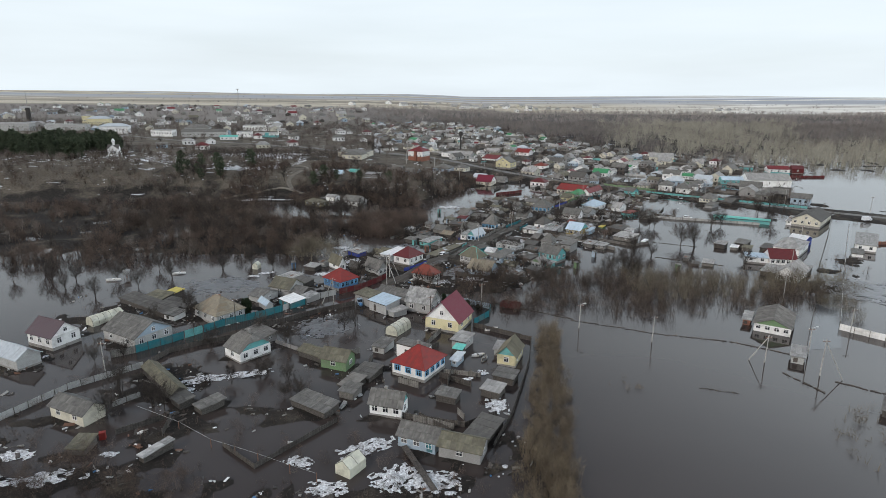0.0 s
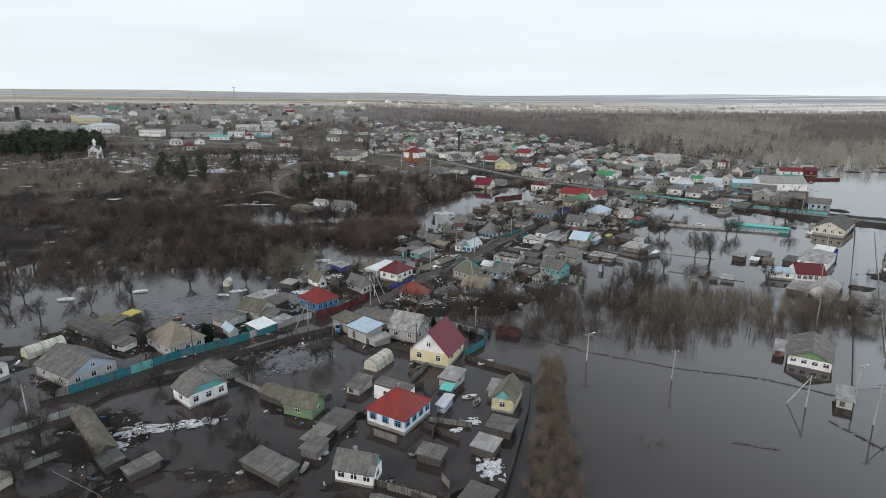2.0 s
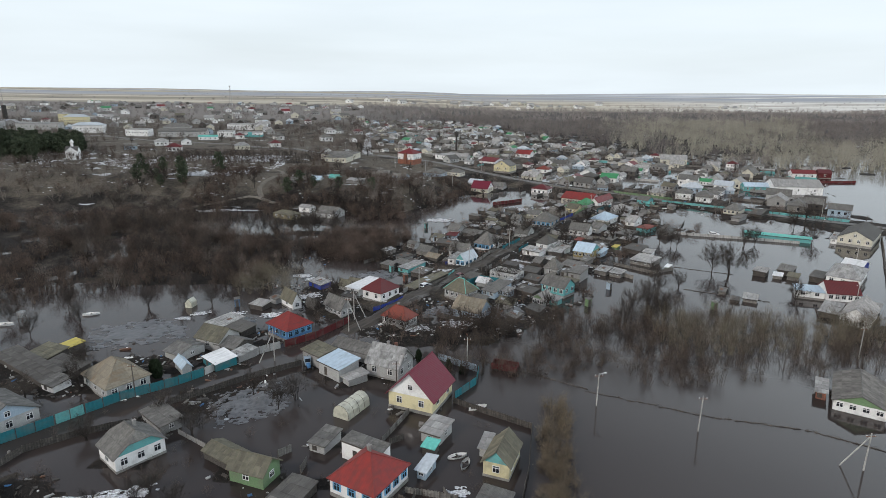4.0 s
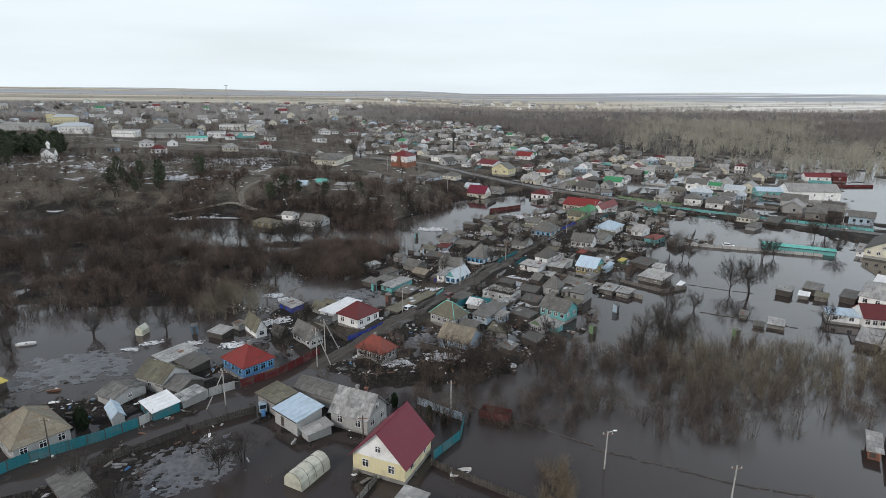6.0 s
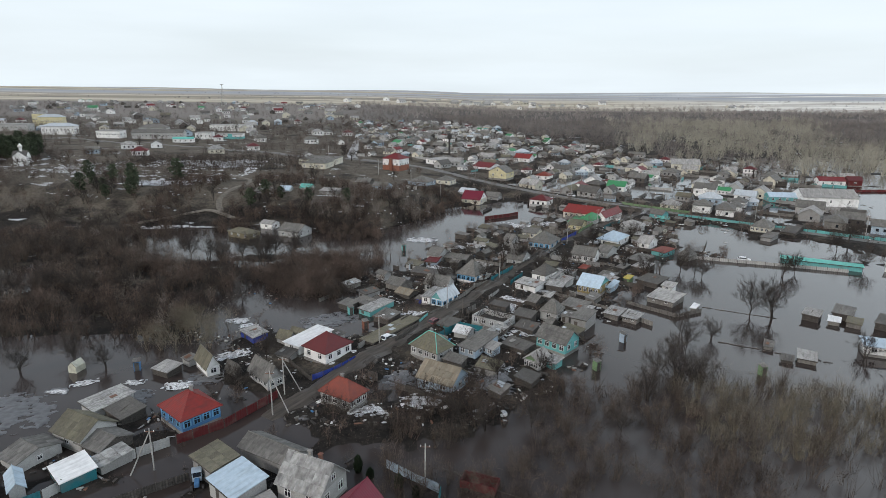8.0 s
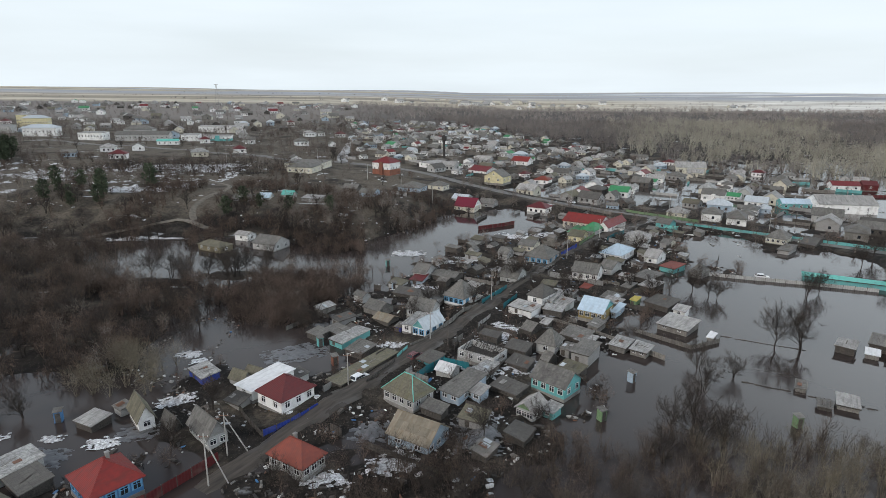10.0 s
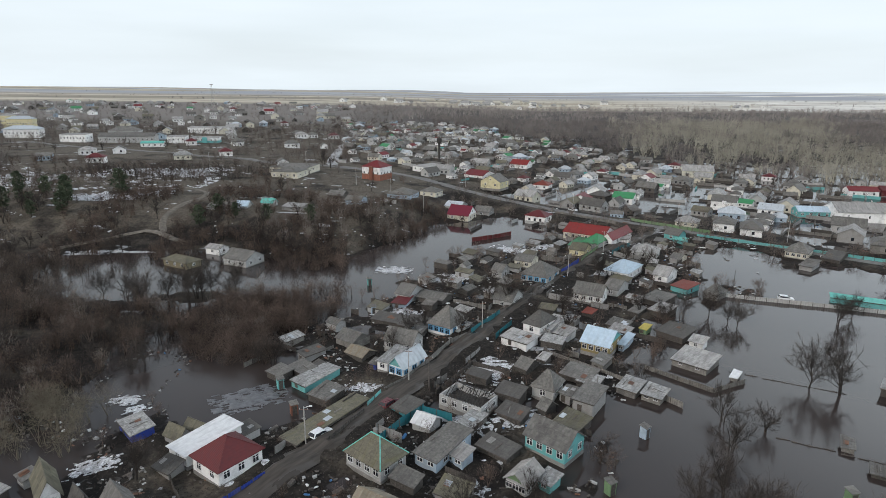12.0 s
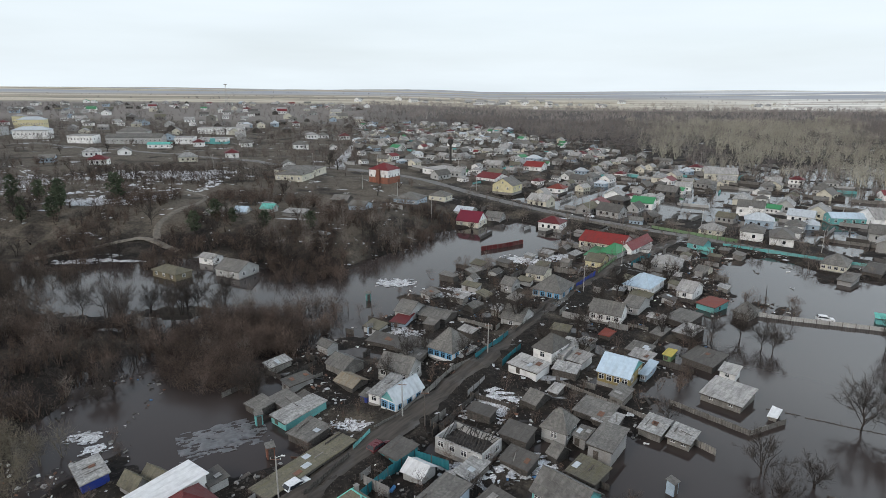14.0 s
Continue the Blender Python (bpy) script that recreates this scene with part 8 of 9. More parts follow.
for px, py, s in ((-59.3, 95.2, 0.85), (-53.3, 99.6, 0.75), (-74.2, 117.7, 0.7), (-35.4, 130.2, 0.6), (-29.8, 141.2, 0.7), (-41.7, 108.4, 0.5), (-36.7, 110.6, 0.5), (-30.0, 103.7, 0.55), (-62.9, 142.3, 0.8), (-52.3, 125.8, 0.75), (-69.8, 120.6, 0.6), (-24.1, 192.7, 0.8),
                 (-26.4, 182.1, 0.7), (23.5, 184.7, 0.9), (28.1, 169.9, 0.9), (43.2, 168.6, 0.9), (14.6, 169.0, 0.8), (20.3, 168.3, 0.85), (50.9, 179.1, 0.9), (104.7, 199.2, 0.8), (92.4, 256.0, 1.0), (-93.8, 230.5, 1.1), (81.7, 262.7, 0.9), (-41.6, 231.4, 0.8), (-17.4, 231.8, 0.8), (-66, 270, 1.2), (-60, 266, 1.3), (-55, 270, 1.2), (-50, 272, 1.3), (-45, 276, 1.2), (-40, 280, 1.1), (-57, 262, 1.1), (-71, 268, 1.2), (-47, 266, 1.0), (-38, 272, 1.1), (-3.7, 169.4, 0.6), (1.6, 165.2, 0.6), (-7.9, 172.9, 0.6)):
    plant("tree", T_NEAR[rt.randrange(3)], px, py, s, BARE + (" standing in flood water" if height_at(px, py) < 0 else " in a wet yard"), "bare trees")


def thuja_meshes(seed, h):
    """A narrow evergreen column of upright sprays round a short stem."""
    rs = np.random.RandomState(seed)
    bm = bmesh.new()
    add_tube(bm, (0, 0, -0.4), (0, 0, h * 0.8), 0.07, 0.03, 6)
    me = bpy.data.meshes.new("trunk")
    bm.to_mesh(me)
    bm.free()
    me.materials.append(BARK)
    n = 700
    f, a = rs.uniform(0.02, 1.0, n), rs.uniform(0, 6.28, n)
    r = 0.62 * np.sin(np.clip(f * 0.9 + 0.1, 0, 1) * 3.1) ** 0.5 * np.sqrt(rs.uniform(0.3, 1.0, n))
    p = np.c_[r * np.cos(a), r * np.sin(a), f * h * 0.86]
    d = np.c_[np.cos(a) * 0.12, np.sin(a) * 0.12, np.full(n, 0.4)] + rs.randn(n, 3) * 0.06
    return me, tri_mesh("crown", slivers(p, d, rs.uniform(0.12, 0.24, n), rs), THUJA)


T_THUJA = thuja_meshes(3, 2.8)
for px, py, s in ((0.4, 157.0, 1.0), (2.4, 155.6, 0.9), (6.8, 153.5, 1.0), (9.4, 151.6, 0.9), (-51.2, 148.4, 1.5), (-52.6, 149.8, 1.3)):
    plant("thuja", T_THUJA, px, py, s, "dark green columnar evergreen beside a fence", "evergreens")
n = 0
while n < 25:
    px, py = rt.uniform(-60, 420), rt.uniform(300, 900)
    if px > 0.6 * py or min(math.hypot(px - a, py - b) for a, b in taken) < 6 or height_at(px, py) < -0.4:
        continue
    plant("tree", T_BARE[rt.randrange(5)], px, py, rt.uniform(0.7, 1.25), "bare brown tree in the village", "village trees")
    n += 1
n = 0
while n < 20:
    px, py = rt.uniform(-420, -40), rt.uniform(345, 700)
    if px < -0.7 * py - 40 or min(math.hypot(px - a, py - b) for a, b in taken) < 7:
        continue
    plant("tree", T_BARE[rt.randrange(5)], px, py, rt.uniform(0.8, 1.3), "bare brown tree on the plateau", "plateau trees")
    n += 1
n = 0
while n < 80:
    px, py = rt.uniform(-150, -4), rt.uniform(196, 350)
    if px > np.interp(py, [196, 240, 250, 300, 350], [-48, -46, -10, -14, 5]) or float(height_at(px, py)) < -0.3 or min(math.hypot(px - a, py - b) for a, b in taken) < 6:
        continue
    plant("tree", T_BARE[rt.randrange(5)], px, py, rt.uniform(0.8, 1.4), "bare brown tree in the soaked scrub", "scrub trees")
    n += 1
for j in range(240):
    py = rt.uniform(398, 492)
    px = py * rt.uniform(-0.86, -0.535)
    if py < 424 and px > -0.6 * py or math.hypot(px + 228.5, py - 418.5) < 9:
        continue
    plant("pine", T_PINE[rt.randrange(3)], px, py, rt.uniform(0.9, 1.3), "dark green pine in a dense wood", "pine wood")
for px, py in ((-150, 352), (-143, 347), (-138, 340), (-131, 352), (-146, 362), (-152, 345), (-128, 343), (-160, 366), (-135, 358), (-118, 368), (-74, 340), (-70, 350), (-62, 346), (-48, 340), (-31, 339)):
    plant("pine", T_PINE[rt.randrange(3)], px, py, rt.uniform(0.55, 1.1), "dark green pine on the bank", "bank pines")


def spots(n, x0, x1, y0, y1, keep, seed):
    rs = np.random.RandomState(seed)
    p = np.c_[rs.uniform(x0, x1, n), rs.uniform(y0, y1, n)]
    return p[keep(p[:, 0], p[:, 1])]


def clear_of(x, y, r=6.0):
    t = np.array(taken)
    near = t[(t[:, 1] < 420)]
    return np.hypot(x[:, None] - near[None, :, 0], y[:, None] - near[None, :, 1]).min(1) > r


def clear_far(x, y, r=12.0):
    t = np.array([a for a in taken if a[0] < -120 and a[1] > 540])
    return np.hypot(x[:, None] - t[None, :, 0], y[:, None] - t[None, :, 1] + 7).min(1) > r


def ponds_free(x, y, names):
    ok = np.ones(len(x), bool)
    for i in names:
        px, py, rx, ry, a, d = PONDS[i]
        c, s = math.cos(radians(a)), math.sin(radians(a))
        ok &= np.hypot(((x - px) * c + (y - py) * s) / rx, (-(x - px) * s + (y - py) * c) / ry) > 0.95
    return ok


groves = lambda x, y: (np.hypot((x + 66) / 35, (y - 288) / 24) > 1) & (np.hypot((x + 116) / 12, (y - 240) / 26) > 1) & (waves(x, y, 13, 76) > -0.55) & ((x > -135) | (waves(x, y, 34, 75) > 0.1)) & (y > np.interp(x, [-150, -100, -88, -48, -40], [185, 190, 203, 204, 196]))
west = lambda x, y: groves(x, y) & (x < np.interp(y, [184, 196, 202, 240, 247, 262, 300], [-96, -90, -46, -44, -14, -6, -12])) & ponds_free(x, y, (0, 1, 2, 3, 4)) & clear_of(x, y) & (waves(x, y, 30, 77) > -1.0)
thicket("scrub", spots(4200, -210, -6, 184, 306, west, 1), 5, 2.6, 0.7, 0.045, SCRUB, "low leafless brown scrub on soaked ground", "scrub", 2, 5)
crowns("scrub", spots(4600, -210, -6, 184, 306, west, 101), 4.8, 100, 0.085, SCRUB, "dense leafless thicket with rounded brown crowns", "scrub", 102)
crowns("pale_trees", spots(520, -190, -20, 196, 300, lambda x, y: west(x, y) & (waves(x, y, 20, 178) > 0.25), 177), 7.0, 150, 0.07, TANTREE, "pale leafless willows rising over the scrub", "trees", 179, 0.36, 7)
west_tall = lambda x, y: west(x, y) & (waves(x, y, 17, 78) > 0.1)
crowns("scrub", spots(1300, -210, -6, 184, 306, west_tall, 41), 7.5, 185, 0.085, SCRUB, "tall leafless willows and alders over the scrub", "scrub", 42, 0.38, 8)
crowns("scrub", spots(210, -135, -78, 232, 300, lambda x, y: (waves(x, y, 14, 301) > -0.5) & (np.hypot((x + 66) / 24, (y - 288) / 24) > 1) & clear_of(x, y), 302), 8.0, 190, 0.07, FLOODSCRUB, "tall brown willows leaning over the end of the pond", "scrub", 303, 0.42, 8)
mid_scrub = lambda x, y: (np.hypot((x + 23) / 17, (y - 249) / 18) < 1) & clear_of(x, y)
crowns("scrub", spots(700, -42, -4, 228, 270, mid_scrub, 43), 6.0, 180, 0.065, SCRUB, "leafless thicket between flooded channels", "scrub", 44)
crowns("pale_trees", spots(70, -52, 8, 318, 362, lambda x, y: clear_of(x, y, 5) & (y > 330 + 0.3 * x), 304), 8.5, 150, 0.07, TANTREE, "pale tall leafless poplars on the bank's slope", "trees", 305, 0.28, 8)
west2 = lambda x, y: ponds_free(x, y, (0, 1, 2)) & (y > np.interp(x, [-104, -40, -13, 4, 19], [309, 306, 302, 334, 367])) & clear_of(x, y, 9) & (waves(x, y, 36, 79) > -0.6) & (np.abs(x + 90) > 7)
crowns("scrub", spots(2200, -120, 30, 300, 385, west2, 3), 5.0, 105, 0.095, SCRUB, "leafless scrub on the slope of the bank", "scrub", 4)
crowns("scrub", spots(1300, -440, -60, 318, 470, lambda x, y: (waves(x, y, 50, 81) > -0.45) & (x > -0.75 * y - 40) & (np.abs(x + 90) > 7), 5), 5.2, 110, 0.11, SCRUB, "leafless brown scrub on the plateau", "scrub", 6)
wet = lambda x, y: clear_of(x, y, 5) & (y > np.interp(x, [4, 14, 34, 55, 90, 110], [150, 150, 148, 146, 152, 160])) & (y < np.interp(x, [4, 10, 40, 70, 110], [172, 184, 192, 190, 182])) & (waves(x, y, 22, 83) > -0.6)
thicket("scrub", spots(760, 4, 112, 144, 196, wet, 7), 16, 4.8, 0.75, 0.05, FLOODSCRUB, "bare bushes with upright stems standing in flood water", "scrub", 8, 6, 0.45)
crowns("scrub", spots(260, 4, 112, 144, 196, wet, 207), 5.6, 190, 0.045, FLOODSCRUB, "bare rounded bushes standing in flood water", "scrub", 208, 0.4)
crowns("scrub", spots(330, 4, 60, 146, 188, wet, 107), 3.8, 130, 0.045, SCRUB, "low bare bushes standing in flood water", "scrub", 108)
wet2 = lambda x, y: clear_of(x, y, 7) & (y < np.interp(x, [60, 85, 112], [186, 182, 176])) & (y > np.interp(x, [60, 112], [160, 166]))
thicket("willow_scrub", spots(380, 56, 114, 150, 196, wet2, 9), 20, 5.6, 0.7, 0.05, WILLOW, "tan leafless willow bushes standing in flood water", "bushes", 10, 6, 0.5)
crowns("willow_scrub", spots(130, 56, 114, 150, 196, wet2, 209), 6.2, 210, 0.045, WILLOW, "tan rounded willows standing in flood water", "bushes", 210, 0.42)
reed = lambda x, y: np.abs(x - np.interp(y, [60, 76, 100, 126, 140], [12, 15.5, 20, 24, 27])) < np.interp(y, [60, 90, 138], [5.5, 4.5, 2.4]) * (0.85 + 0.3 * np.sin(y * 0.9) * np.sin(x * 0.7))
thicket("reeds", spots(2600, 4, 34, 58, 139, reed, 11), 7, 3.6, 0.4, 0.04, REED, "tan dry reeds and thin willows in flood water", "reeds", 12, 8, 0.35)
crowns("reeds", spots(2000, 4, 34, 58, 139, reed, 111), 4.0, 130, 0.03, REED, "thin tan willows rising from flood water", "reeds", 112, 0.33, 8, 0.3, 0.4)
reed2 = lambda x, y: (np.hypot((x - 79) / 14, (y - 88) / 12) < 1) | (np.hypot((x - 36) / 4, (y - 108) / 3) < 1)
thicket("reeds", spots(420, 30, 95, 74, 112, reed2, 13), 8, 3.0, 0.5, 0.035, REED, "thin dry reeds in flood water", "reeds", 14, 5, 0.4)
crowns("reeds", spots(110, 30, 95, 74, 112, reed2, 113), 3.0, 110, 0.03, REED, "thin tan reeds and osiers in flood water", "reeds", 114, 0.45, 8, 0.3, 0.4)
reed3 = lambda x, y: (x > 104) & (x < 128) & (y > 138 + 1.5 * (x - 104)) & (y < 162 + 1.5 * (x - 104))
crowns("willow_scrub", spots(170, 104, 130, 138, 215, reed3, 15), 4.6, 220, 0.05, WILLOW, "tan bushes beside the flooded road", "bushes", 16, 0.5)
yard = lambda x, y: clear_of(x, y, 5.5) & (waves(x, y, 14, 91) > 0.1)
crowns("garden_scrub", spots(800, -75, 60, 64, 135, lambda x, y: yard(x, y) & (x < 14), 17), 2.4, 110, 0.03, SCRUB, "low leafless garden bushes in flooded yards", "bushes", 18, 0.5)
crowns("garden_scrub", spots(700, -95, 14, 66, 164, lambda x, y: clear_of(x, y, 4.2) & (waves(x, y, 11, 191) > 0.45) & (np.abs((x + 50) * 0.66 - (y - 132) * 0.75) > 5), 192), 1.8, 90, 0.028, FLOODSCRUB, "brambles and currant bushes along drowned yards", "bushes", 193, 0.6)
crowns("garden_scrub", spots(3200, -30, 200, 168, 350, lambda x, y: yard(x, y) & (height_at(x, y) > -0.22) & (np.abs((x - 3) * 0.83 - (y - 205) * 0.56) > 5), 19), 2.8, 75, 0.05, SCRUB, "low leafless garden bushes in wet yards", "bushes", 20, 0.5)
poplars = lambda x, y: (x > 0.31 * (y - 131) + 24 + 45 * waves(x, y, 120, 37)) & (x < 0.62 * (y - 131) + 24 + 45 * waves(x, y, 110, 39)) & (y < 1150 + 80 * waves(x, y, 200, 38)) & (waves(x, y, 90, 33) > -0.6) | (x > 0.5 * y + 12 * waves(x, y, 60, 36)) & (y < 690 + 30 * waves(x, y, 80, 34))
in_wood = lambda x, y: (y > wood_edge(x) + 10 * waves(x, y, 30, 35)) & (np.hypot(x - 287, y - 366) > 86) & (x < 0.86 * y + 60)
wood_w = lambda x, y: (x > -0.16 * y + 40 + 60 * waves(x, y, 200, 51))
crowns("poplar_wood", spots(9000, 120, 900, 470, 1250, lambda x, y: in_wood(x, y) & poplars(x, y), 25), 12.5, 56, 0.27, POPLAR, "pale leafless poplar wood behind the village", "wood", 26, 0.4, 4, 0.22, 0.5)
crowns("far_wood", spots(9000, -200, 900, 470, 1150, lambda x, y: in_wood(x, y) & ~poplars(x, y) & wood_w(x, y), 21), 9.5, 52, 0.32, HAZY_FARWOOD, "dark leafless wood behind the village", "wood", 22, 0.46, 3, 0.24, 0.5)
crowns("far_wood", spots(6500, -420, 1500, 1100, 1700, lambda x, y: wood_w(x, y) & (x < 0.9 * y) & (waves(x, y, 190, 93) > -0.4) & ~poplars(x, y), 121), 10.5, 24, 0.55, HAZY_FARWOOD, "far belt of leafless woodland", "wood", 122, 0.55, 2, 0.24, 0.45)
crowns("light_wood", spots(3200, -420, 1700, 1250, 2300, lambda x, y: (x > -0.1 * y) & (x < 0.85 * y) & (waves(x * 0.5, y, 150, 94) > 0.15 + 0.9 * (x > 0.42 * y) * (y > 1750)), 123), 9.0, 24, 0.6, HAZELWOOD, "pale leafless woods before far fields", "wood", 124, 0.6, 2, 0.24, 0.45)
crowns("far_wood", spots(4600, -1250, 150, 600, 1560, lambda x, y: (waves(x, y, 90, 95) > -0.05) & (x < -0.1 * y + 60) & (y < 1560 - 0.1 * np.abs(x)) & clear_far(x, y), 23), 8.5, 40, 0.3, HAZY_FARWOOD, "tree belts between the buildings of the town", "wood", 24, 0.45, 3)
crowns("far_wood", spots(2000, -2600, 2600, 1800, 3000, lambda x, y: (waves(x * 0.25, y, 240, 131) > 0.75) & (np.abs(x) < 0.85 * y), 132), 7.0, 14, 0.9, HAZY_FARWOOD, "thin leafless tree belts between pale fields", "wood", 133, 0.8, 2, 0.3, 0.5)
crowns("pale_trees", spots(420, -275, -125, 322, 402, lambda x, y: (waves(x, y, 24, 141) > -0.25) & (x > -0.74 * y - 8) & (np.hypot((x + 118) / 24, (y - 366) / 22) > 1) & (np.hypot(x + 224, y - 406) > 17), 142), 6.0, 130, 0.085, TANTREE, "pale grey-brown leafless trees at the edge of the pines", "trees", 143, 0.5, 6)
park = np.array([(-184 + 4.2 * i + 1.3 * j + 0.8 * math.sin(i * 7.1 + j), 409 + 4.6 * j + 0.35 * i + 0.8 * math.cos(i * 3.3 + 2 * j)) for i in range(24) for j in range(13)])
crowns("park_trees", park, 5.2, 90, 0.08, DARKTWIG, "rows of dark young trees in a snowy park", "trees", 144, 0.3, 5, 0.2, 0.7)
crowns("far_wood", spots(700, -60, 480, 420, 960, lambda x, y: (x < 0.6 * y) & (waves(x, y, 60, 97) > 0.5), 27), 4.2, 60, 0.16, SCRUB, "leafless bushes between village houses", "bushes", 28)

crowns("scrub", spots(24, -52, -38, 198, 214, lambda x, y: clear_of(x, y, 5), 121), 7.5, 320, 0.05, WILLOW, "tall tan willows at the channel's edge", "scrub", 122, 0.4, 8)

# ---- board fences of the far village, joined ----
def far_fences():
    rr = np.random.RandomState(9)
    n = 1500
    p = np.c_[rr.uniform(-130, 420, n), rr.uniform(350, 900, n)]
    keep = (p[:, 0] < 0.6 * p[:, 1]) & (p[:, 1] < wood_edge(p[:, 0])) & (p[:, 0] > -30 - 0.16 * (p[:, 1] - 380)) & ((p[:, 0] > 30) | (p[:, 1] > 500))
    p = p[keep & (np.hypot(p[:, 0] - 287, p[:, 1] - 366) > 84)]
    hw = np.minimum.reduce([seg_dist(p[:, 0], p[:, 1], *HIGHWAY[i], *HIGHWAY[i + 1]) for i in range(len(HIGHWAY) - 1)])
    p = p[hw > 9]
    n = len(p)
    ang = np.where(rr.rand(n) < 0.5, 0.98, -0.59) + rr.randn(n) * 0.06
    ln, ht = rr.uniform(5, 16, n), rr.uniform(1.1, 1.8, n)
    z = np.maximum(height_at(p[:, 0], p[:, 1]), 0.0)
    d, e = np.c_[np.cos(ang), np.sin(ang)], np.c_[-np.sin(ang), np.cos(ang)] * 0.06
    a, b = p - d * ln[:, None] / 2, p + d * ln[:, None] / 2
    v = np.stack([np.c_[q, z + h] for h in (-1.0 * np.ones(n), ht) for q in (a - e, b - e, b + e, a + e)], 1).reshape(-1, 3)
    q = np.array([(4, 5, 6, 7), (0, 1, 5, 4), (1, 2, 6, 5), (2, 3, 7, 6), (3, 0, 4, 7)])
    me = bpy.data.meshes.new("far_fences")
    me.from_pydata(v.tolist(), [], (q[None] + 8 * np.arange(n)[:, None, None]).reshape(-1, 4).tolist())
    mats = (WALLS["wood"][0], WALLS["woodlight"][0], WALLS["palegrey"][0], WALLS["turq"][0], WALLS["grey"][0])
    for m in mats:
        me.materials.append(m)
    me.polygons.foreach_set("material_index", np.repeat(rr.choice(5, n, p=(0.4, 0.25, 0.15, 0.06, 0.14)), 5).astype(np.int32))
    tagged(new("far_fences", me), "weathered fences between the far village gardens", "fences", kind="stuff")


far_fences()

# ---- board fences between the yards ----
rf = random.Random(12)


def yard_fence(pts, wall, h, deep=-0.45):
    """A run of boards, broken off where a house stands in its way."""
    run = []
    for k, (px, py) in enumerate(pts):
        free = min(math.hypot(px - a, py - b) for a, b in taken) > 5.0 and float(height_at(px, py)) > deep
        if free:
            run.append((px, py))
        if (not free or k == len(pts) - 1) and run:
            if len(run) > 1:
                fence(tuple(run), h, wall, "weathered board fence between wet yards", max(float(height_at(*run[0])), 0.0))
            run = []


for (ax, ay), (bx, by) in zip(STREET[1:], STREET[2:-1]):
    ln = math.hypot(bx - ax, by - ay)
    dx, dy = (bx - ax) / ln, (by - ay) / ln
    for side in (-1, 1):
        s = rf.uniform(2, 8)
        while s < ln:
            qx, qy = ax + dx * s, ay + dy * s
            far = rf.uniform(20, 40)
            yard_fence([(qx + dy * side * v - dx * 0.02 * v, qy - dx * side * v) for v in np.arange(5.5, far, 2.4)], rf.choice(("wood", "wood", "woodlight", "grey")), rf.uniform(1.1, 1.6))
            back = rf.uniform(16, 34)
            yard_fence([(qx + dy * side * back + dx * v, qy - dx * side * back + dy * v) for v in np.arange(0, rf.uniform(7, 15), 2.4)], rf.choice(("wood", "wood", "woodlight")), rf.uniform(1.0, 1.5))
            if rf.random() < 0.6:
                yard_fence([(qx + dy * side * 4.8 + dx * v, qy - dx * side * 4.8 + dy * v) for v in np.arange(0, rf.uniform(6, 12), 2.4)], rf.choice(("wood", "grey", "woodlight", "teal")), rf.uniform(1.3, 1.7))
            s += rf.uniform(13, 19)

near = sorted((a for a in taken if a[1] < 165 and -95 < a[0] < 14), key=lambda a: a[1])
made = 0
for k, (ax, ay) in enumerate(near):
    for bx, by in near[k + 1:]:
        ln = math.hypot(bx - ax, by - ay)
        if 11 < ln < 21 and rf.random() < 0.42 and made < 34:
            m = int(ln / 2.4)
            off = rf.uniform(-3, 3)
            yard_fence([(ax + (bx - ax) * v / m - (by - ay) / ln * off, ay + (by - ay) * v / m + (bx - ax) / ln * off) for v in range(m + 1)], rf.choice(("wood", "wood", "woodlight", "grey")), rf.uniform(0.9, 1.3), -1.2)
            made += 1

# ---- loose things in the yards ----
street_yard = lambda x, y: clear_of(x, y, 3.2) & (height_at(x, y) > -0.12) & (np.abs((x - 3) * 0.83 - (y - 205) * 0.56) > 4) & (np.abs((x - 3) * 0.83 - (y - 205) * 0.56) < 48) & (waves(x, y, 16, 61) > -0.2)
clutter("yard_clutter", spots(21000, -60, 130, 168, 345, street_yard, 31), 32, "boards, boxes, sheets and heaps lying in wet yards", 0.15, 1.0)
clutter("yard_clutter", spots(3500, -95, 18, 66, 160, lambda x, y: clear_of(x, y, 3.0) & (height_at(x, y) > -0.15) & (waves(x, y, 18, 63) > -0.2), 33), 34, "boards, boxes and debris afloat in flooded yards")
clutter("yard_clutter", spots(1600, -105, -20, 140, 205, lambda x, y: clear_of(x, y, 3.0) & (height_at(x, y) > -0.25) & (waves(x, y, 18, 65) > 0.2) & (y < 186 + 0.3 * (x + 60)), 35), 36, "boards, boxes and debris afloat in flooded yards")
clutter("yard_clutter", spots(3000, 60, 330, 300, 620, lambda x, y: (x < 0.6 * y) & (waves(x, y, 20, 67) > 0.0), 37), 38, "sheds, boards and heaps between village houses", 0.6, 3.0)
village_wood = lambda x, y: (y < wood_edge(x) + 30) & (x < 0.62 * y) & (waves(x, y, 26, 99) > 0.05) & (y > 300) & ((x > 20) | (y > 520)) & (height_at(x, y) > -0.4)
crowns("village_trees", spots(3600, -120, 400, 300, 600, village_wood, 45), 5.6, 110, 0.09, TWIG, "leafless trees and bushes between village houses", "trees", 46)
crowns("village_trees", spots(3600, -160, 640, 600, 1050, village_wood, 145), 6.4, 55, 0.2, TWIG, "leafless trees between far village houses", "trees", 146)
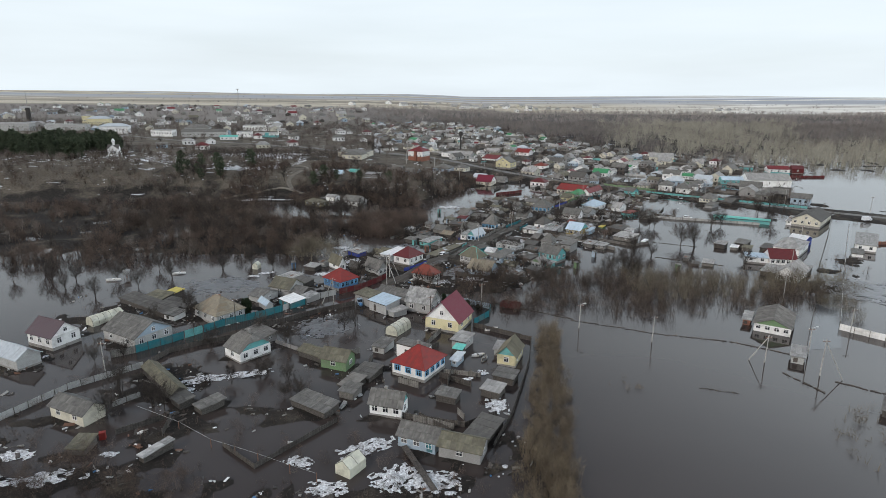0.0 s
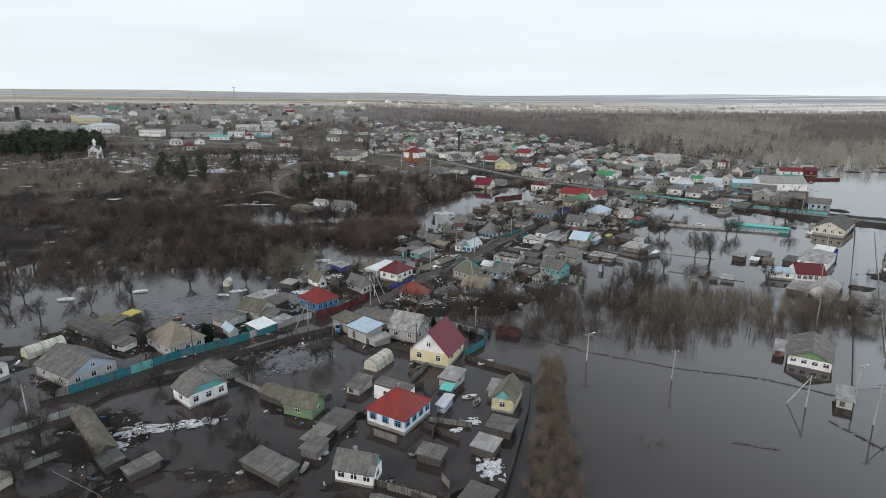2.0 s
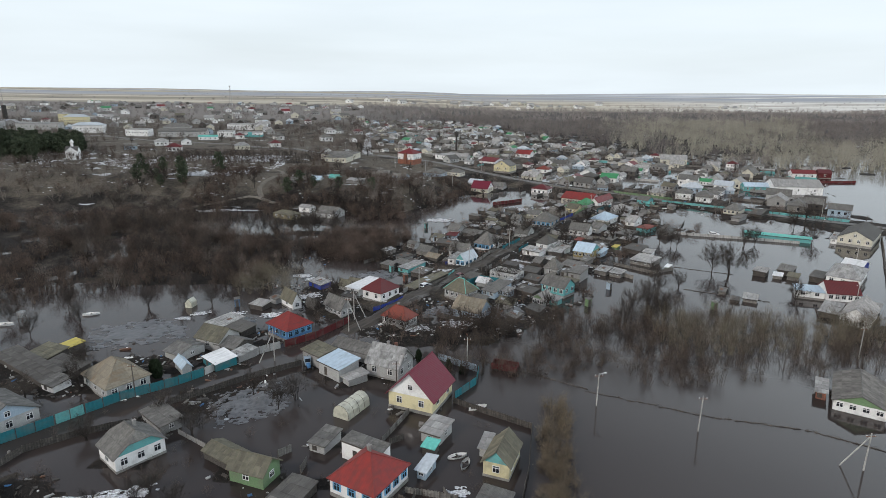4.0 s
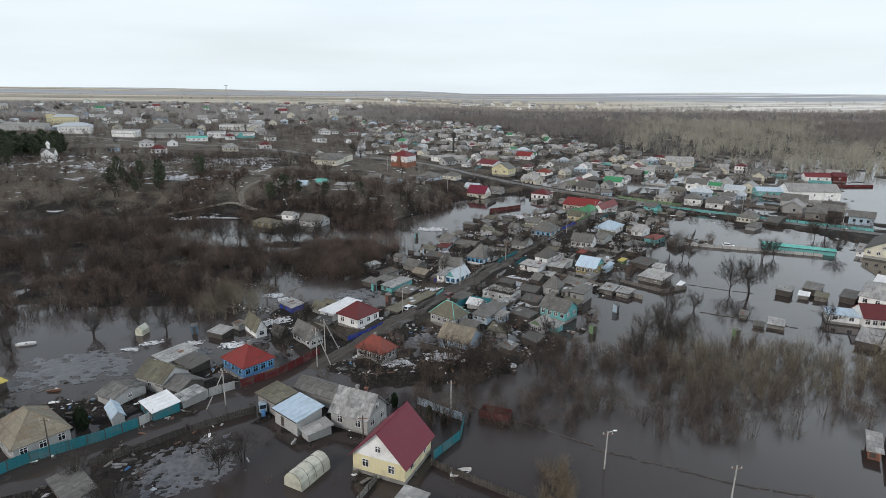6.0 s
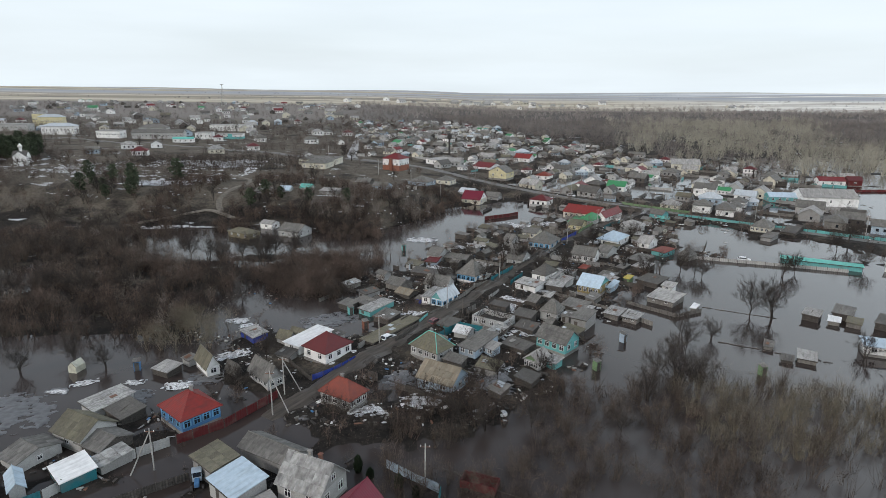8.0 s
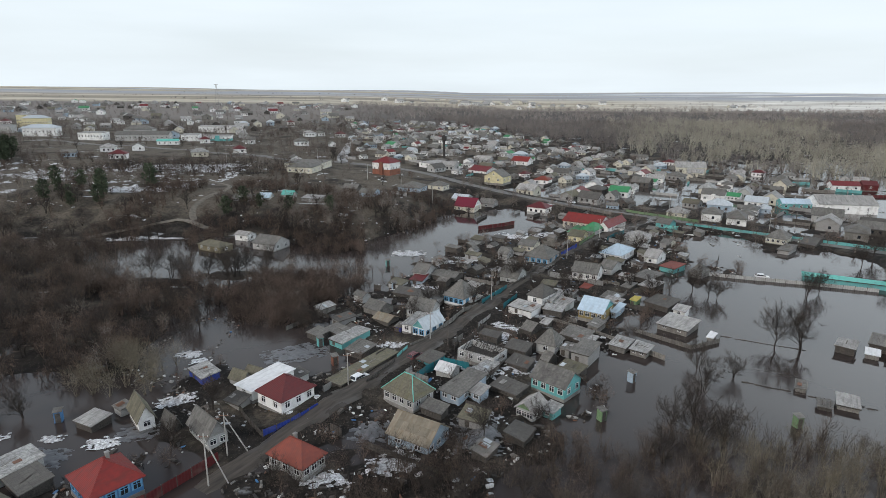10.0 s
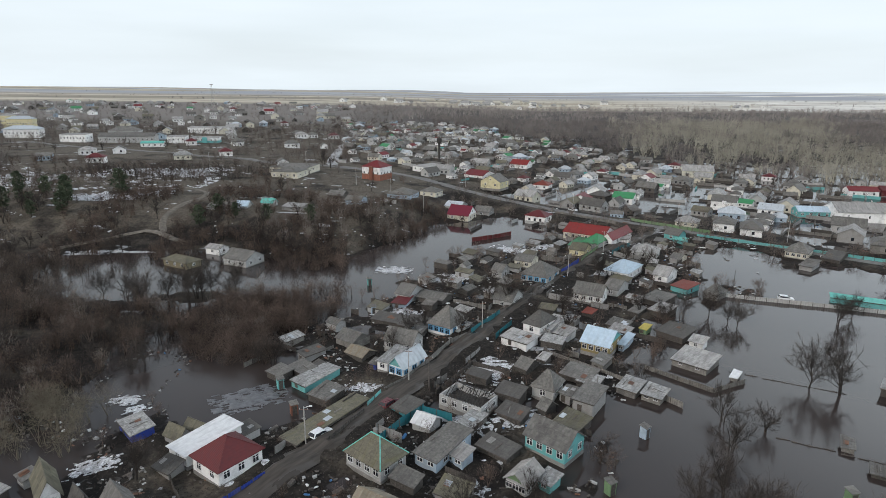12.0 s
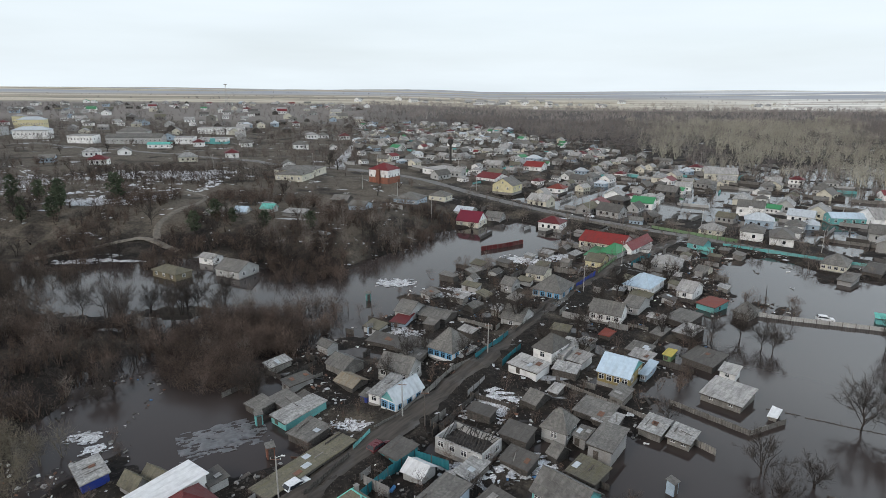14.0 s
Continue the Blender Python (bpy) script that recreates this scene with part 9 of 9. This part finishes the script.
crowns("street_trees", spots(2300, -34, 130, 164, 345, lambda x, y: clear_of(x, y, 4.0) & (waves(x, y, 15, 57) > 0.0) & (np.abs((x - 3) * 0.83 - (y - 205) * 0.56) > 6) & (np.abs((x - 3) * 0.83 - (y - 205) * 0.56) < 50) & (height_at(x, y) > -0.4), 47), 4.0, 170, 0.05, SCRUB, "leafless fruit trees and bushes in wet gardens", "trees", 48)
crowns("plateau_trees", spots(4000, -620, -40, 380, 860, lambda x, y: (waves(x, y, 44, 53) > 0.05) & (np.hypot((x + 215) / 60, (y - 520) / 42) > 1) & (np.hypot((x + 120) / 40, (y - 378) / 22) > 1) & (x > -0.75 * y - 40), 49), 6.5, 65, 0.16, TWIG, "leafless trees on the plateau", "trees", 50)
low_left = lambda x, y: (np.hypot((x + 44) / 9, (y - 73) / 6) < 1) | (np.hypot((x + 66) / 11, (y - 73) / 6) < 1) | (np.hypot((x + 56) / 6, (y - 80) / 5) < 1)
crowns("scrub", spots(330, -80, -30, 62, 88, low_left, 51), 3.2, 260, 0.022, SCRUB, "tangled leafless bushes at the flood's edge", "scrub", 52, 0.5)
patch(126, 171, 12, 10, 50, ICE, 140, "ice_sheet", "pale ice sheet beside the flooded road", 0.05, 0.1)
fence(((30, 338), (38, 343), (46, 349)), 1.6, "darkred", "dark red fence standing in flood water", 0.0)
dry = lambda x, y: (height_at(x, y) > 0.05) & clear_of(x, y, 3.5) & (np.abs((x - 3) * 0.83 - (y - 205) * 0.56) > 3.5)
thicket("dry_weeds", spots(16000, -40, 140, 165, 350, dry, 61), 4, 0.9, 0.8, 0.04, SCRUB, "dead weeds and stalks in wet gardens", "weeds", 62, 2, 0.4)
thicket("dry_weeds", spots(9000, -100, 20, 62, 165, lambda x, y: (height_at(x, y) > -0.1) & clear_of(x, y, 3.5), 63), 4, 1.0, 0.8, 0.03, SCRUB, "dead weeds and stalks in flooded yards", "weeds", 64, 3, 0.4)
clutter("bank_debris", spots(420, -47, -33, 202, 238, lambda x, y: (np.abs(np.hypot((x + 40) / 8, (y - 222) / 20) - 0.9) < 0.16), 71), 72, "boards, ice lumps and rubbish along a flooded channel", 0.15, 0.7)
